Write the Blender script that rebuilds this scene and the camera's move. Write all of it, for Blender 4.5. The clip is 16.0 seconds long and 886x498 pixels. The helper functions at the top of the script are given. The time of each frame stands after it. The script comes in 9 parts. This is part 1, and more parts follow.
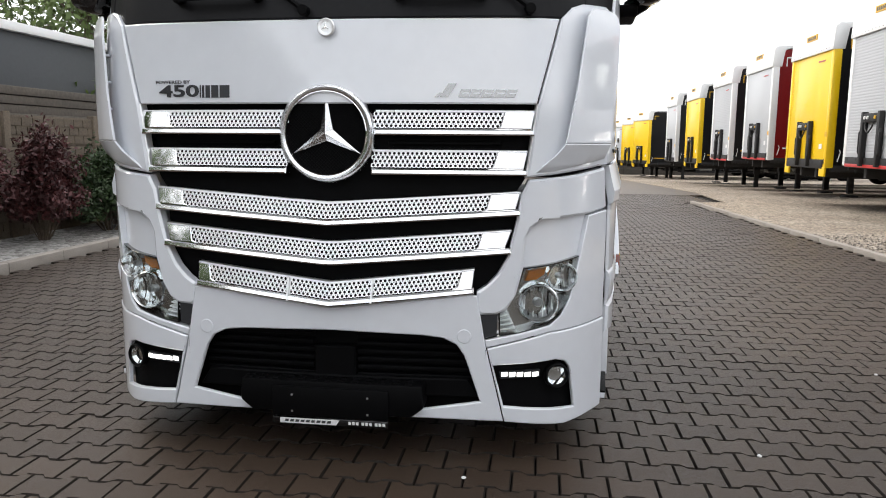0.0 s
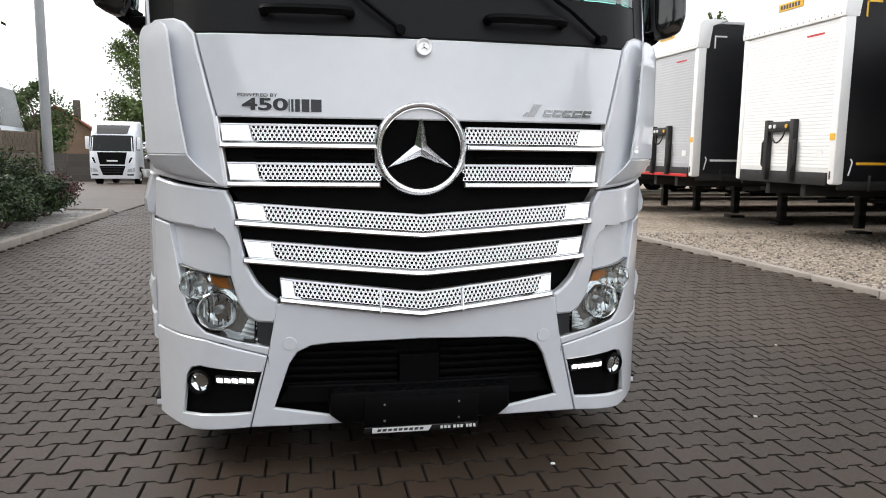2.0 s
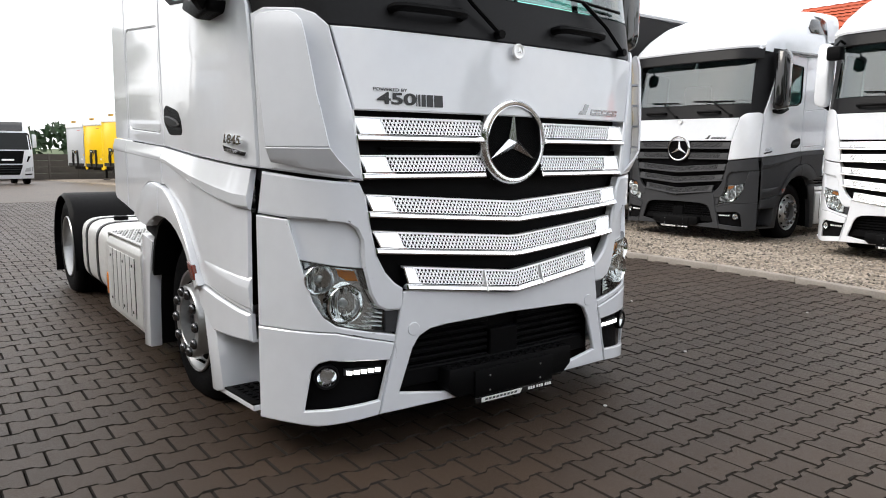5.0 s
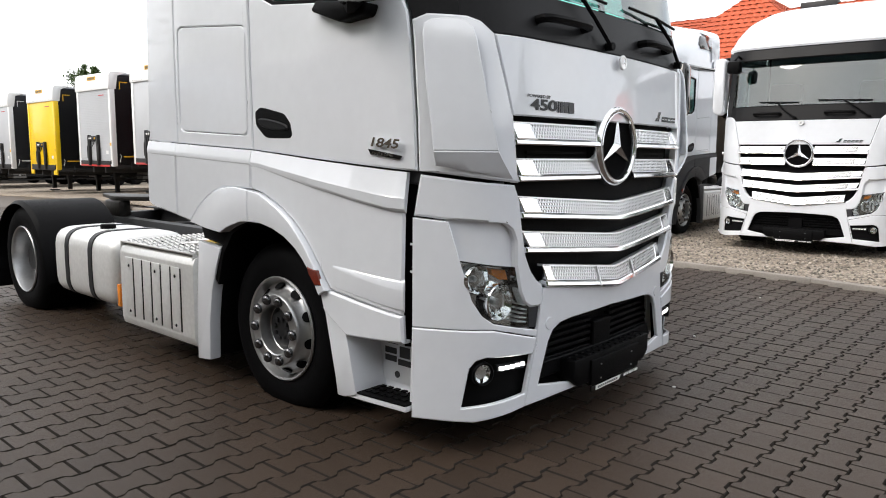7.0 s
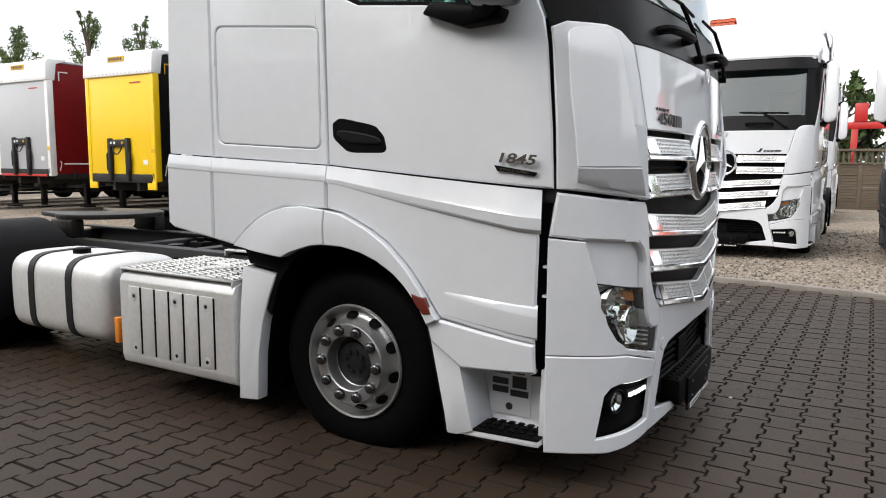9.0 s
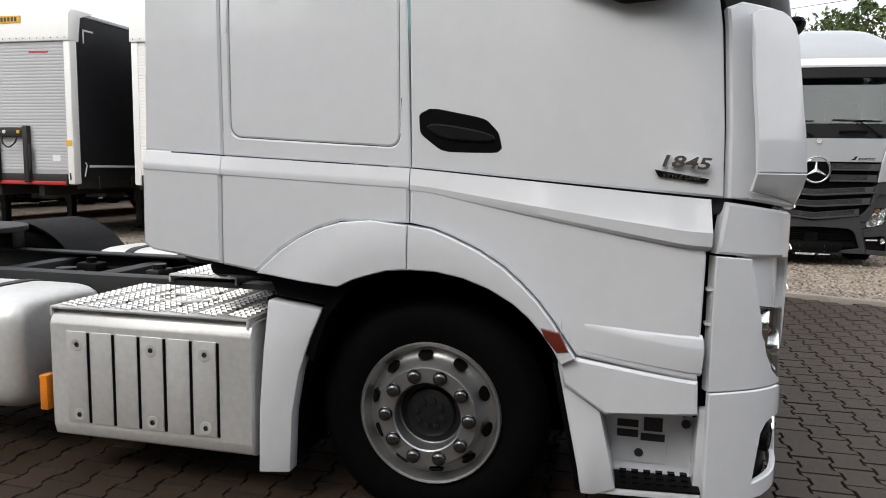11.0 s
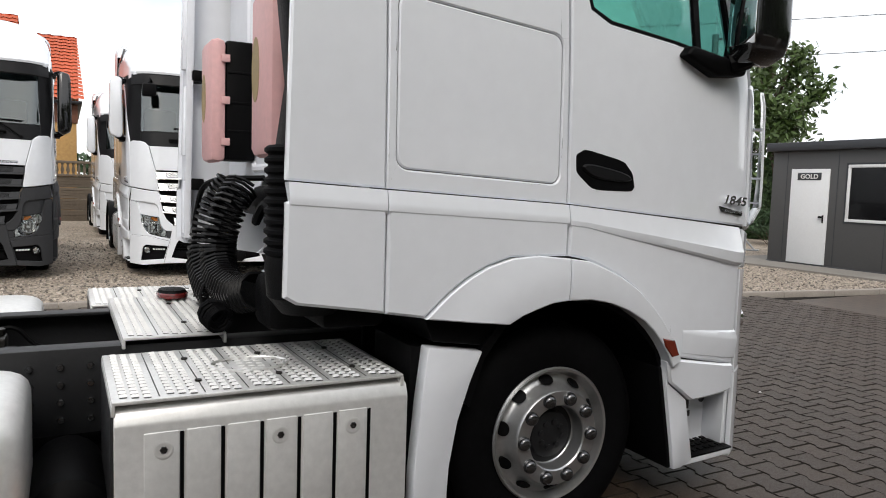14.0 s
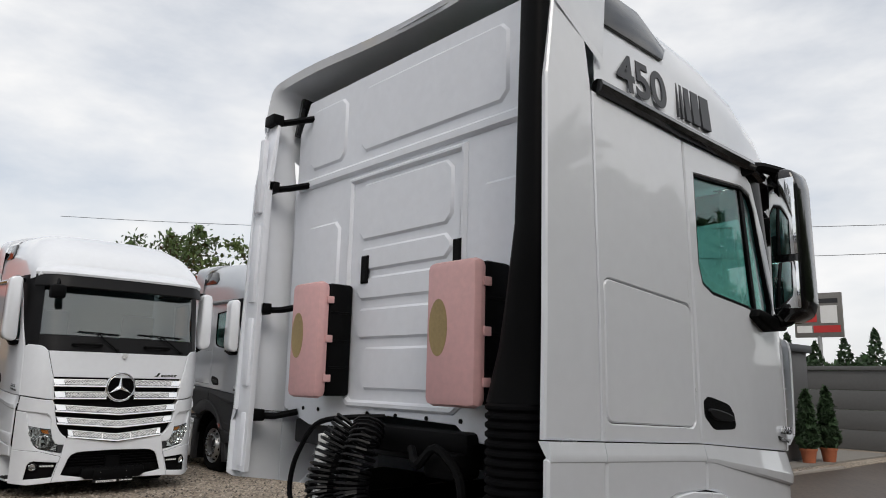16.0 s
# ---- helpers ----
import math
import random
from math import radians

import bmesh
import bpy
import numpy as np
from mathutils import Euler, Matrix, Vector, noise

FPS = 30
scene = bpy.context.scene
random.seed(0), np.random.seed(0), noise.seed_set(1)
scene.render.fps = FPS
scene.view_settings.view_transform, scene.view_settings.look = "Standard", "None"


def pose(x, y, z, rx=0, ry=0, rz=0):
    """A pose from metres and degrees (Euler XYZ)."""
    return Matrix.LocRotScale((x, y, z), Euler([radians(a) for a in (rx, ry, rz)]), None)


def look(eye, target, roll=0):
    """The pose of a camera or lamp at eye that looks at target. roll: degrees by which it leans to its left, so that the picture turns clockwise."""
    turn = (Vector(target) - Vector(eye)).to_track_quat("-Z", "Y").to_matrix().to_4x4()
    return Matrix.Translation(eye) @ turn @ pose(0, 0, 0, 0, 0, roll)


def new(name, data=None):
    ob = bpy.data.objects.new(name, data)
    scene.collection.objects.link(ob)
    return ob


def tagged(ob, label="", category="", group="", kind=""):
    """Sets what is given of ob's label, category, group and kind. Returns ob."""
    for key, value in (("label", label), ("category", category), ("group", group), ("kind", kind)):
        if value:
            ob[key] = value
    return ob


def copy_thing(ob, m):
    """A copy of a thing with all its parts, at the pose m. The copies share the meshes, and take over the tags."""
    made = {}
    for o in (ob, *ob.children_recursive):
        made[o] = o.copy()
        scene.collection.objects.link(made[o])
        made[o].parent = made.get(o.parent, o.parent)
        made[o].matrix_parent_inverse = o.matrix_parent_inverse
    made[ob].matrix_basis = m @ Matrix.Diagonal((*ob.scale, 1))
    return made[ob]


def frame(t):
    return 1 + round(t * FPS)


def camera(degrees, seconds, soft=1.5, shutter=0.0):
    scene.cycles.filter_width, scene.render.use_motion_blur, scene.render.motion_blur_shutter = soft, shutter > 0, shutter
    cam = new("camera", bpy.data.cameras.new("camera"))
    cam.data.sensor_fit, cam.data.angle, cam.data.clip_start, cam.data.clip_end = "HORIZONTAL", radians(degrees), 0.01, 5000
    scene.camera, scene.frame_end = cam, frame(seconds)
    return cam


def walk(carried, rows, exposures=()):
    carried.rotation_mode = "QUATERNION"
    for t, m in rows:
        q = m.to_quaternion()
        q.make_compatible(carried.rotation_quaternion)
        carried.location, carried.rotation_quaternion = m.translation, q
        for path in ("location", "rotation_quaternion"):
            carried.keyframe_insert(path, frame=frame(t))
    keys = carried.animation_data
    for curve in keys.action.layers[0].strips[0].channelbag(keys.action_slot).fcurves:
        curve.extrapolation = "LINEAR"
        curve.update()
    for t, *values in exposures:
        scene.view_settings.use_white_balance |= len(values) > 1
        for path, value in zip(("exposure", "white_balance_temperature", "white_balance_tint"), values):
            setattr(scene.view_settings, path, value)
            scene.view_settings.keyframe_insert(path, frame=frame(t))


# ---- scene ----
cam = camera(63.3, 16.0, 1.0)
METRES, EYE, TILT, LEAN, TURN = 11.6, 1.40, 0.0, 0.0, 7.5
ROWS = [
    (0.0, 0.0000, 0.0000, 0.0000, 0.06, -8.38, -0.42),
    (0.5, -0.0297, -0.0014, 0.0011, -4.22, -8.14, -0.53),
    (1.0, -0.0599, -0.0058, 0.0020, -8.97, -8.01, -0.51),
    (1.5, -0.0890, -0.0020, 0.0012, -13.67, -8.06, -0.62),
    (2.0, -0.1191, 0.0015, 0.0020, -17.98, -7.66, -0.72),
    (2.5, -0.1484, 0.0034, 0.0018, -22.64, -7.75, -0.71),
    (3.0, -0.1747, 0.0131, 0.0016, -27.54, -7.90, -0.74),
    (5.5, -0.2976, 0.0831, -0.0006, -46.47, -7.74, -0.57),
    (6.0, -0.3183, 0.1057, 0.0003, -48.82, -7.54, -0.66),
    (6.5, -0.3451, 0.1231, -0.0001, -52.37, -7.21, -0.57),
    (7.0, -0.3610, 0.1454, -0.0014, -56.09, -7.46, -0.56),
    (7.5, -0.3737, 0.1685, 0.0002, -58.65, -7.23, -0.53),
    (8.0, -0.3851, 0.1904, 0.0017, -61.45, -7.11, -0.40),
    (8.5, -0.3895, 0.2157, 0.0004, -64.39, -7.19, -0.49),
    (9.0, -0.3889, 0.2415, 0.0012, -66.69, -6.81, -0.38),
    (11.5, -0.3589, 0.4040, 0.0001, -90.53, -6.23, -1.10),
    (12.0, -0.3549, 0.4400, 0.0007, -97.80, -5.89, -1.20),
    (12.5, -0.3507, 0.4721, 0.0003, -104.63, -5.79, -1.28),
    (13.0, -0.3389, 0.5075, 0.0013, -112.16, -5.42, -1.56),
    (13.5, -0.3301, 0.5460, 0.0026, -119.04, -5.05, -1.78),
    (14.0, -0.3105, 0.5797, 0.0040, -125.16, -4.80, -1.83),
    (14.5, -0.2988, 0.6170, 0.0073, -129.34, -3.48, -1.79),
    (15.0, -0.2830, 0.6475, 0.0111, -132.71, -0.53, -1.81),
    (15.5, -0.2638, 0.6733, 0.0163, -135.64, 6.36, -1.58),
    (16.0, -0.2491, 0.6998, 0.0230, -139.45, 10.32, -1.40),
]
walk(cam, [(t, pose(0, 0, EYE, TILT, LEAN, TURN) @ pose(METRES * x, METRES * y, METRES * z, 90 + pitch, roll, yaw)) for t, x, y, z, yaw, pitch, roll in ROWS], exposures=[(0.0, 0.55), (3.0, 0.58), (6.0, 0.50), (7.5, 0.44), (9.0, 0.36), (11.5, 0.12), (12.5, 0.05), (14.0, 0.16), (15.0, 0.05), (15.5, -0.15), (16.0, -0.46)])

# ---- daylight: bright broken overcast, soft high sun ----
SUN_EL, SUN_AZ = 42.0, 294.0
world = bpy.data.worlds.new("sky_world")
scene.world = world
world.use_nodes = True
wt = world.node_tree
wt.nodes.clear()
w_out = wt.nodes.new("ShaderNodeOutputWorld")
w_bg = wt.nodes.new("ShaderNodeBackground")
w_sky = wt.nodes.new("ShaderNodeTexSky")
w_sky.sky_type = 'NISHITA'
w_sky.sun_disc = False
w_sky.sun_elevation = radians(SUN_EL)
w_sky.sun_rotation = radians(SUN_AZ)
w_sky.dust_density = 2.5
w_co = wt.nodes.new("ShaderNodeTexCoord")
w_map = wt.nodes.new("ShaderNodeMapping")
w_map.inputs["Scale"].default_value = (1.0, 1.0, 2.6)
w_no = wt.nodes.new("ShaderNodeTexNoise")
w_no.inputs["Scale"].default_value = 2.3
w_no.inputs["Detail"].default_value = 7
w_no.inputs["Roughness"].default_value = 0.56
w_rp = wt.nodes.new("ShaderNodeValToRGB")
w_rp.color_ramp.elements[0].position = 0.33
w_rp.color_ramp.elements[0].color = (0.58, 0.58, 0.58, 1)
w_rp.color_ramp.elements[1].position = 0.62
w_rp.color_ramp.elements[1].color = (1, 1, 1, 1)
w_cl = wt.nodes.new("ShaderNodeValToRGB")
w_cl.color_ramp.elements[0].position = 0.35
w_cl.color_ramp.elements[0].color = (7.7, 7.9, 8.2, 1)
w_cl.color_ramp.elements[1].position = 0.75
w_cl.color_ramp.elements[1].color = (9.2, 9.1, 9.0, 1)
w_mx = wt.nodes.new("ShaderNodeMixRGB")
wt.links.new(w_co.outputs["Generated"], w_map.inputs["Vector"])
wt.links.new(w_map.outputs["Vector"], w_no.inputs["Vector"])
wt.links.new(w_no.outputs["Fac"], w_rp.inputs["Fac"])
wt.links.new(w_no.outputs["Fac"], w_cl.inputs["Fac"])
wt.links.new(w_rp.outputs["Color"], w_mx.inputs["Fac"])
wt.links.new(w_sky.outputs["Color"], w_mx.inputs["Color1"])
wt.links.new(w_cl.outputs["Color"], w_mx.inputs["Color2"])
wt.links.new(w_mx.outputs["Color"], w_bg.inputs["Color"])
wt.links.new(w_bg.outputs["Background"], w_out.inputs["Surface"])
w_bg.inputs["Strength"].default_value = 0.15

sun_data = bpy.data.lights.new("sun", 'SUN')
sun_data.energy, sun_data.angle, sun_data.color = 1.6, radians(30), (1.0, 0.95, 0.88)
sun = new("sun", sun_data)
_az = radians(SUN_AZ)
sun.matrix_world = look((0, 0, 30), Vector((0, 0, 30)) - Vector((math.sin(_az) * math.cos(radians(SUN_EL)), math.cos(_az) * math.cos(radians(SUN_EL)), math.sin(radians(SUN_EL)))))

# ---- materials ----
def surf(name, rgb, rough=0.5, metal=0.0, var=0.10, fine=60.0, broad=2.0, bump=0.0, bump_scale=None, coat=0.0, rvar=0.08, spec=0.5, tint=None, island=0.0, rand=0.0):
    """A surface with grain and broad stains, by the thing's own coordinates in metres."""
    m = bpy.data.materials.new(name)
    m.use_nodes = True
    nt = m.node_tree
    b = nt.nodes["Principled BSDF"]
    co = nt.nodes.new("ShaderNodeTexCoord")
    n1 = nt.nodes.new("ShaderNodeTexNoise")
    n1.inputs["Scale"].default_value, n1.inputs["Detail"].default_value = fine, 4
    n2 = nt.nodes.new("ShaderNodeTexNoise")
    n2.inputs["Scale"].default_value, n2.inputs["Detail"].default_value = broad, 5
    for n in (n1, n2):
        nt.links.new(co.outputs["Object"], n.inputs["Vector"])
    add = nt.nodes.new("ShaderNodeMath")
    add.operation = 'ADD'
    nt.links.new(n1.outputs["Fac"], add.inputs[0])
    nt.links.new(n2.outputs["Fac"], add.inputs[1])
    rng = nt.nodes.new("ShaderNodeMapRange")
    rng.inputs["From Min"].default_value, rng.inputs["From Max"].default_value = 0.6, 1.4
    nt.links.new(add.outputs[0], rng.inputs["Value"])
    mix = nt.nodes.new("ShaderNodeMixRGB")
    lo = tuple(c * (1 - var) for c in (tint or rgb))
    hi = tuple(min(1, c * (1 + var)) for c in rgb)
    mix.inputs["Color1"].default_value, mix.inputs["Color2"].default_value = (*lo, 1), (*hi, 1)
    nt.links.new(rng.outputs["Result"], mix.inputs["Fac"])
    col = mix.outputs["Color"]
    if island or rand:
        src = nt.nodes.new("ShaderNodeNewGeometry" if island else "ShaderNodeObjectInfo")
        hs = nt.nodes.new("ShaderNodeHueSaturation")
        r2 = nt.nodes.new("ShaderNodeMapRange")
        amt = island or rand
        r2.inputs["To Min"].default_value, r2.inputs["To Max"].default_value = 1 - amt, 1 + amt
        nt.links.new(src.outputs["Random Per Island" if island else "Random"], r2.inputs["Value"])
        nt.links.new(r2.outputs["Result"], hs.inputs["Value"])
        nt.links.new(col, hs.inputs["Color"])
        col = hs.outputs["Color"]
    nt.links.new(col, b.inputs["Base Color"])
    r = nt.nodes.new("ShaderNodeMapRange")
    r.inputs["To Min"].default_value, r.inputs["To Max"].default_value = max(0.02, rough - rvar), min(1, rough + rvar)
    nt.links.new(n2.outputs["Fac"], r.inputs["Value"])
    nt.links.new(r.outputs["Result"], b.inputs["Roughness"])
    b.inputs["Metallic"].default_value = metal
    b.inputs["Specular IOR Level"].default_value = spec
    b.inputs["Coat Weight"].default_value = coat
    b.inputs["Coat Roughness"].default_value = 0.04
    if bump:
        nb = nt.nodes.new("ShaderNodeTexNoise")
        nb.inputs["Scale"].default_value, nb.inputs["Detail"].default_value = bump_scale or fine, 5
        nt.links.new(co.outputs["Object"], nb.inputs["Vector"])
        bp = nt.nodes.new("ShaderNodeBump")
        bp.inputs["Strength"].default_value, bp.inputs["Distance"].default_value = bump, 0.01
        nt.links.new(nb.outputs["Fac"], bp.inputs["Height"])
        nt.links.new(bp.outputs["Normal"], b.inputs["Normal"])
    return m


def glass(name, rgb, rough=0.0, gloss=0.05):
    m = bpy.data.materials.new(name)
    m.use_nodes = True
    nt = m.node_tree
    nt.nodes.clear()
    o = nt.nodes.new("ShaderNodeOutputMaterial")
    t = nt.nodes.new("ShaderNodeBsdfTransparent")
    t.inputs["Color"].default_value = (*rgb, 1)
    g = nt.nodes.new("ShaderNodeBsdfGlossy")
    g.inputs["Roughness"].default_value = rough
    lw = nt.nodes.new("ShaderNodeLayerWeight")
    lw.inputs["Blend"].default_value = 0.5
    pw = nt.nodes.new("ShaderNodeMath")
    pw.operation = 'POWER'
    pw.inputs[1].default_value = 4.0
    f = nt.nodes.new("ShaderNodeMath")
    f.operation = 'MULTIPLY_ADD'
    f.inputs[1].default_value, f.inputs[2].default_value = 0.75, gloss
    nt.links.new(lw.outputs["Facing"], pw.inputs[0])
    nt.links.new(pw.outputs[0], f.inputs[0])
    mx = nt.nodes.new("ShaderNodeMixShader")
    nt.links.new(f.outputs[0], mx.inputs[0])
    nt.links.new(t.outputs[0], mx.inputs[1])
    nt.links.new(g.outputs[0], mx.inputs[2])
    nt.links.new(mx.outputs[0], o.inputs["Surface"])
    return m


def glow(name, rgb, strength):
    m = bpy.data.materials.new(name)
    m.use_nodes = True
    b = m.node_tree.nodes["Principled BSDF"]
    b.inputs["Base Color"].default_value = (*rgb, 1)
    b.inputs["Emission Color"].default_value = (*rgb, 1)
    b.inputs["Emission Strength"].default_value = strength
    return m


PAINT = surf("white_paint", (0.755, 0.778, 0.82), 0.34, 0, 0.03, 14, 0.7, coat=1.0, rvar=0.04)
PAINT.node_tree.nodes["Principled BSDF"].inputs["Coat IOR"].default_value = 1.75
PAINT_REAR = surf("white_rear_paint", (0.76, 0.78, 0.83), 0.45, 0, 0.04, 18, 1.2, coat=0.2, bump=0.03, bump_scale=9)
PAINT_SILVER = surf("silver_paint", (0.42, 0.44, 0.47), 0.32, 0.3, 0.03, 20, 1.0, coat=0.8)
PLASTIC = surf("black_plastic", (0.003, 0.003, 0.0034), 0.5, 0, 0.25, 90, 3, bump=0.15, bump_scale=400, spec=0.07)
PLASTIC_GREY = surf("dark_grey_plastic", (0.032, 0.033, 0.036), 0.55, 0, 0.15, 90, 2, bump=0.12, bump_scale=350, spec=0.3)
SCUTTLE = surf("scuttle_plastic", (0.009, 0.009, 0.010), 0.42, 0, 0.2, 60, 2, bump=0.06, bump_scale=300, spec=0.15)
GLOSS_BLACK = surf("gloss_black", (0.005, 0.005, 0.0055), 0.14, 0, 0.2, 60, 2, coat=0.6)
RUBBER = surf("tyre_rubber", (0.0035, 0.0035, 0.004), 0.62, 0, 0.35, 40, 3, bump=0.2, bump_scale=160, spec=0.05)
CHROME = surf("chrome", (0.86, 0.87, 0.88), 0.08, 1.0, 0.03, 40, 3, rvar=0.03)
RING = surf("emblem_chrome", (0.82, 0.83, 0.85), 0.20, 1.0, 0.02, 10, 3, rvar=0.02)
GRILLE = surf("grille_chrome", (0.93, 0.935, 0.94), 0.10, 1.0, 0.03, 40, 3, rvar=0.03)
BLADE = surf("bright_blade", (0.94, 0.945, 0.95), 0.07, 1.0, 0.02, 40, 3, rvar=0.02)
CHROME_SOFT = surf("satin_grille_silver", (0.93, 0.935, 0.94), 0.30, 0.6, 0.03, 60, 3, coat=0.4)
ALU = surf("scratched_aluminium", (0.76, 0.76, 0.75), 0.40, 0.45, 0.10, 35, 1.6, bump=0.05, bump_scale=120, rvar=0.10)
ALU_TREAD = surf("tread_aluminium", (0.70, 0.70, 0.69), 0.36, 0.45, 0.14, 60, 4, bump=0.08, bump_scale=90, rvar=0.1)
STEEL = surf("wheel_silver", (0.46, 0.465, 0.47), 0.34, 0.85, 0.10, 50, 5, bump=0.04, bump_scale=150)
FRAME = surf("chassis_paint", (0.009, 0.0095, 0.011), 0.5, 0.1, 0.25, 40, 3, bump=0.1, bump_scale=60)
GREASE = surf("greasy_steel", (0.03, 0.028, 0.026), 0.4, 0.5, 0.4, 30, 4, bump=0.2, bump_scale=50, spec=0.2)
AMBER = surf("amber_lens", (0.85, 0.26, 0.02), 0.15, 0, 0.1, 120, 4, coat=0.6)
NUT = surf("wheel_nut_steel", (0.13, 0.13, 0.135), 0.20, 0.9, 0.15, 50, 5)
PAINT_BLUE = surf("blue_grey_paint", (0.36, 0.42, 0.50), 0.34, 0.1, 0.04, 20, 1.0, coat=0.8)
HEAD_CHROME = surf("lamp_housing_chrome", (0.86, 0.865, 0.87), 0.10, 1.0, 0.08, 30, 6, rvar=0.06)
WHITE_CHROME = surf("bright_lamp_strip", (0.90, 0.905, 0.91), 0.20, 0.2, 0.03, 40, 6)
HOSE = surf("black_hose", (0.004, 0.004, 0.0045), 0.38, 0, 0.2, 60, 3, spec=0.2)
NAME_CHROME = surf("name_chrome", (0.30, 0.305, 0.31), 0.18, 1.0, 0.10, 40, 6)
RED_LENS = surf("dark_red_lens", (0.13, 0.012, 0.012), 0.2, 0, 0.15, 60, 4, coat=0.5)
TURN_LENS = surf("orange_lens", (0.52, 0.17, 0.03), 0.2, 0, 0.2, 150, 4, coat=0.6)
AMBER_DARK = surf("dark_amber_lens", (0.15, 0.020, 0.009), 0.15, 0, 0.2, 150, 4, coat=0.8)
RED = surf("red_paint", (0.48, 0.018, 0.016), 0.4, 0, 0.1, 30, 2, coat=0.2)
PINK = surf("faded_red_plastic", (0.60, 0.345, 0.345), 0.6, 0, 0.12, 30, 2.5, bump=0.05, bump_scale=80, tint=(0.63, 0.385, 0.375))
OLIVE = surf("yellowed_sticker", (0.30, 0.22, 0.10), 0.6, 0, 0.18, 60, 8)
LENS = glass("clear_lens", (0.93, 0.95, 0.95))
GLASS_TINT = glass("tinted_glass", (0.62, 0.95, 0.90))
GLASS_WS = glass("windscreen_glass", (0.50, 0.58, 0.56), 0.0, 0.16)
LED = glow("led_white", (1.0, 0.99, 0.95), 2.5)
STICKER = surf("dark_sticker", (0.035, 0.036, 0.04), 0.4, 0, 0.1, 60, 4)
WHITE_MARK = surf("white_marking", (0.75, 0.75, 0.74), 0.5, 0, 0.06, 60, 4)
MIRROR = surf("mirror_glass", (0.85, 0.87, 0.88), 0.03, 1.0, 0.02, 5, 2, rvar=0.01)
INTERIOR = surf("cab_interior", (0.035, 0.035, 0.038), 0.8, 0, 0.2, 40, 3, spec=0.18)

PAVER = surf("concrete_paver", (0.046, 0.0315, 0.0225), 0.46, 0, 0.20, 120, 0.55, bump=0.35, bump_scale=160, island=0.13, spec=0.22)
PAVER_ONE = surf("concrete_paver_single", (0.046, 0.0315, 0.0225), 0.46, 0, 0.20, 120, 2, bump=0.35, bump_scale=160, rand=0.13, spec=0.22)
# darker colour for the blocks' chamfers and side faces
PAVER_EDGE = surf("paver_dark_edge", (0.021, 0.017, 0.014), 0.8, 0, 0.3, 120, 2, spec=0.2)
JOINT = surf("paver_joint_sand", (0.013, 0.011, 0.009), 0.95, 0, 0.3, 150, 1.5, bump=0.5, spec=0.15)
KERB = surf("kerb_concrete", (0.28, 0.25, 0.22), 0.85, 0, 0.22, 60, 3, bump=0.3)
CONCRETE = surf("fence_concrete", (0.125, 0.098, 0.072), 0.9, 0, 0.38, 40, 1.5, bump=0.5, bump_scale=70, rand=0.10)
CONCRETE_DARK = surf("fence_concrete_dark", (0.085, 0.075, 0.065), 0.9, 0, 0.3, 40, 1.5, bump=0.4, bump_scale=70, rand=0.10)
SLAB = surf("concrete_slab", (0.20, 0.185, 0.165), 0.9, 0, 0.15, 30, 1, bump=0.3)
BARK = surf("bark", (0.10, 0.075, 0.055), 0.9, 0, 0.4, 30, 4, bump=0.6)
LEAF = surf("leaf_green", (0.052, 0.090, 0.020), 0.6, 0, 0.3, 3, 0.8, island=0.35)
LEAF_LIGHT = surf("leaf_light_green", (0.085, 0.125, 0.030), 0.6, 0, 0.3, 3, 0.8, island=0.35)
LEAF_DARK = surf("thuja_green", (0.022, 0.05, 0.016), 0.7, 0, 0.35, 3, 0.8, island=0.4)
LEAF_RED = surf("barberry_red", (0.060, 0.014, 0.014), 0.6, 0, 0.3, 4, 1, island=0.45)
LEAF_HEDGE = surf("hedge_green", (0.032, 0.062, 0.018), 0.75, 0, 0.4, 3, 0.8, island=0.5)
LEAF_LIME = surf("yellow_green_juniper", (0.15, 0.18, 0.025), 0.6, 0, 0.4, 3, 1, island=0.4)
LEAF_BED = surf("shrub_dark_green", (0.026, 0.050, 0.013), 0.6, 0, 0.35, 3, 0.8, island=0.45)
LEAF_GOLD = surf("golden_juniper", (0.28, 0.24, 0.03), 0.6, 0, 0.4, 3, 1, island=0.35)

# ---- mesh helpers ----
def part(name, bm, material, parent=None, label="", angle=32):
    """Links a bmesh as one mesh object under a thing or a part."""
    me = bpy.data.meshes.new(name)
    bm.to_mesh(me)
    bm.free()
    me.polygons.foreach_set("use_smooth", [True] * len(me.polygons))
    me.set_sharp_from_angle(angle=radians(angle))
    me.materials.append(material)
    ob = new(name, me)
    if parent is not None:
        ob.parent = parent
    if label:
        tagged(ob, label)
    return ob


def mesh_part(name, verts, faces, material, parent=None, label="", smooth=False):
    me = bpy.data.meshes.new(name)
    me.from_pydata([tuple(v) for v in verts], [], faces)
    if smooth:
        me.polygons.foreach_set("use_smooth", [True] * len(me.polygons))
        me.set_sharp_from_angle(angle=radians(35))
    me.materials.append(material)
    ob = new(name, me)
    if parent is not None:
        ob.parent = parent
    if label:
        tagged(ob, label)
    return ob


def thing(name, m, label, category, group="", kind=""):
    ob = new(name)
    ob.matrix_world = m
    ob.empty_display_size = 0.1
    return tagged(ob, label, category, group, kind)


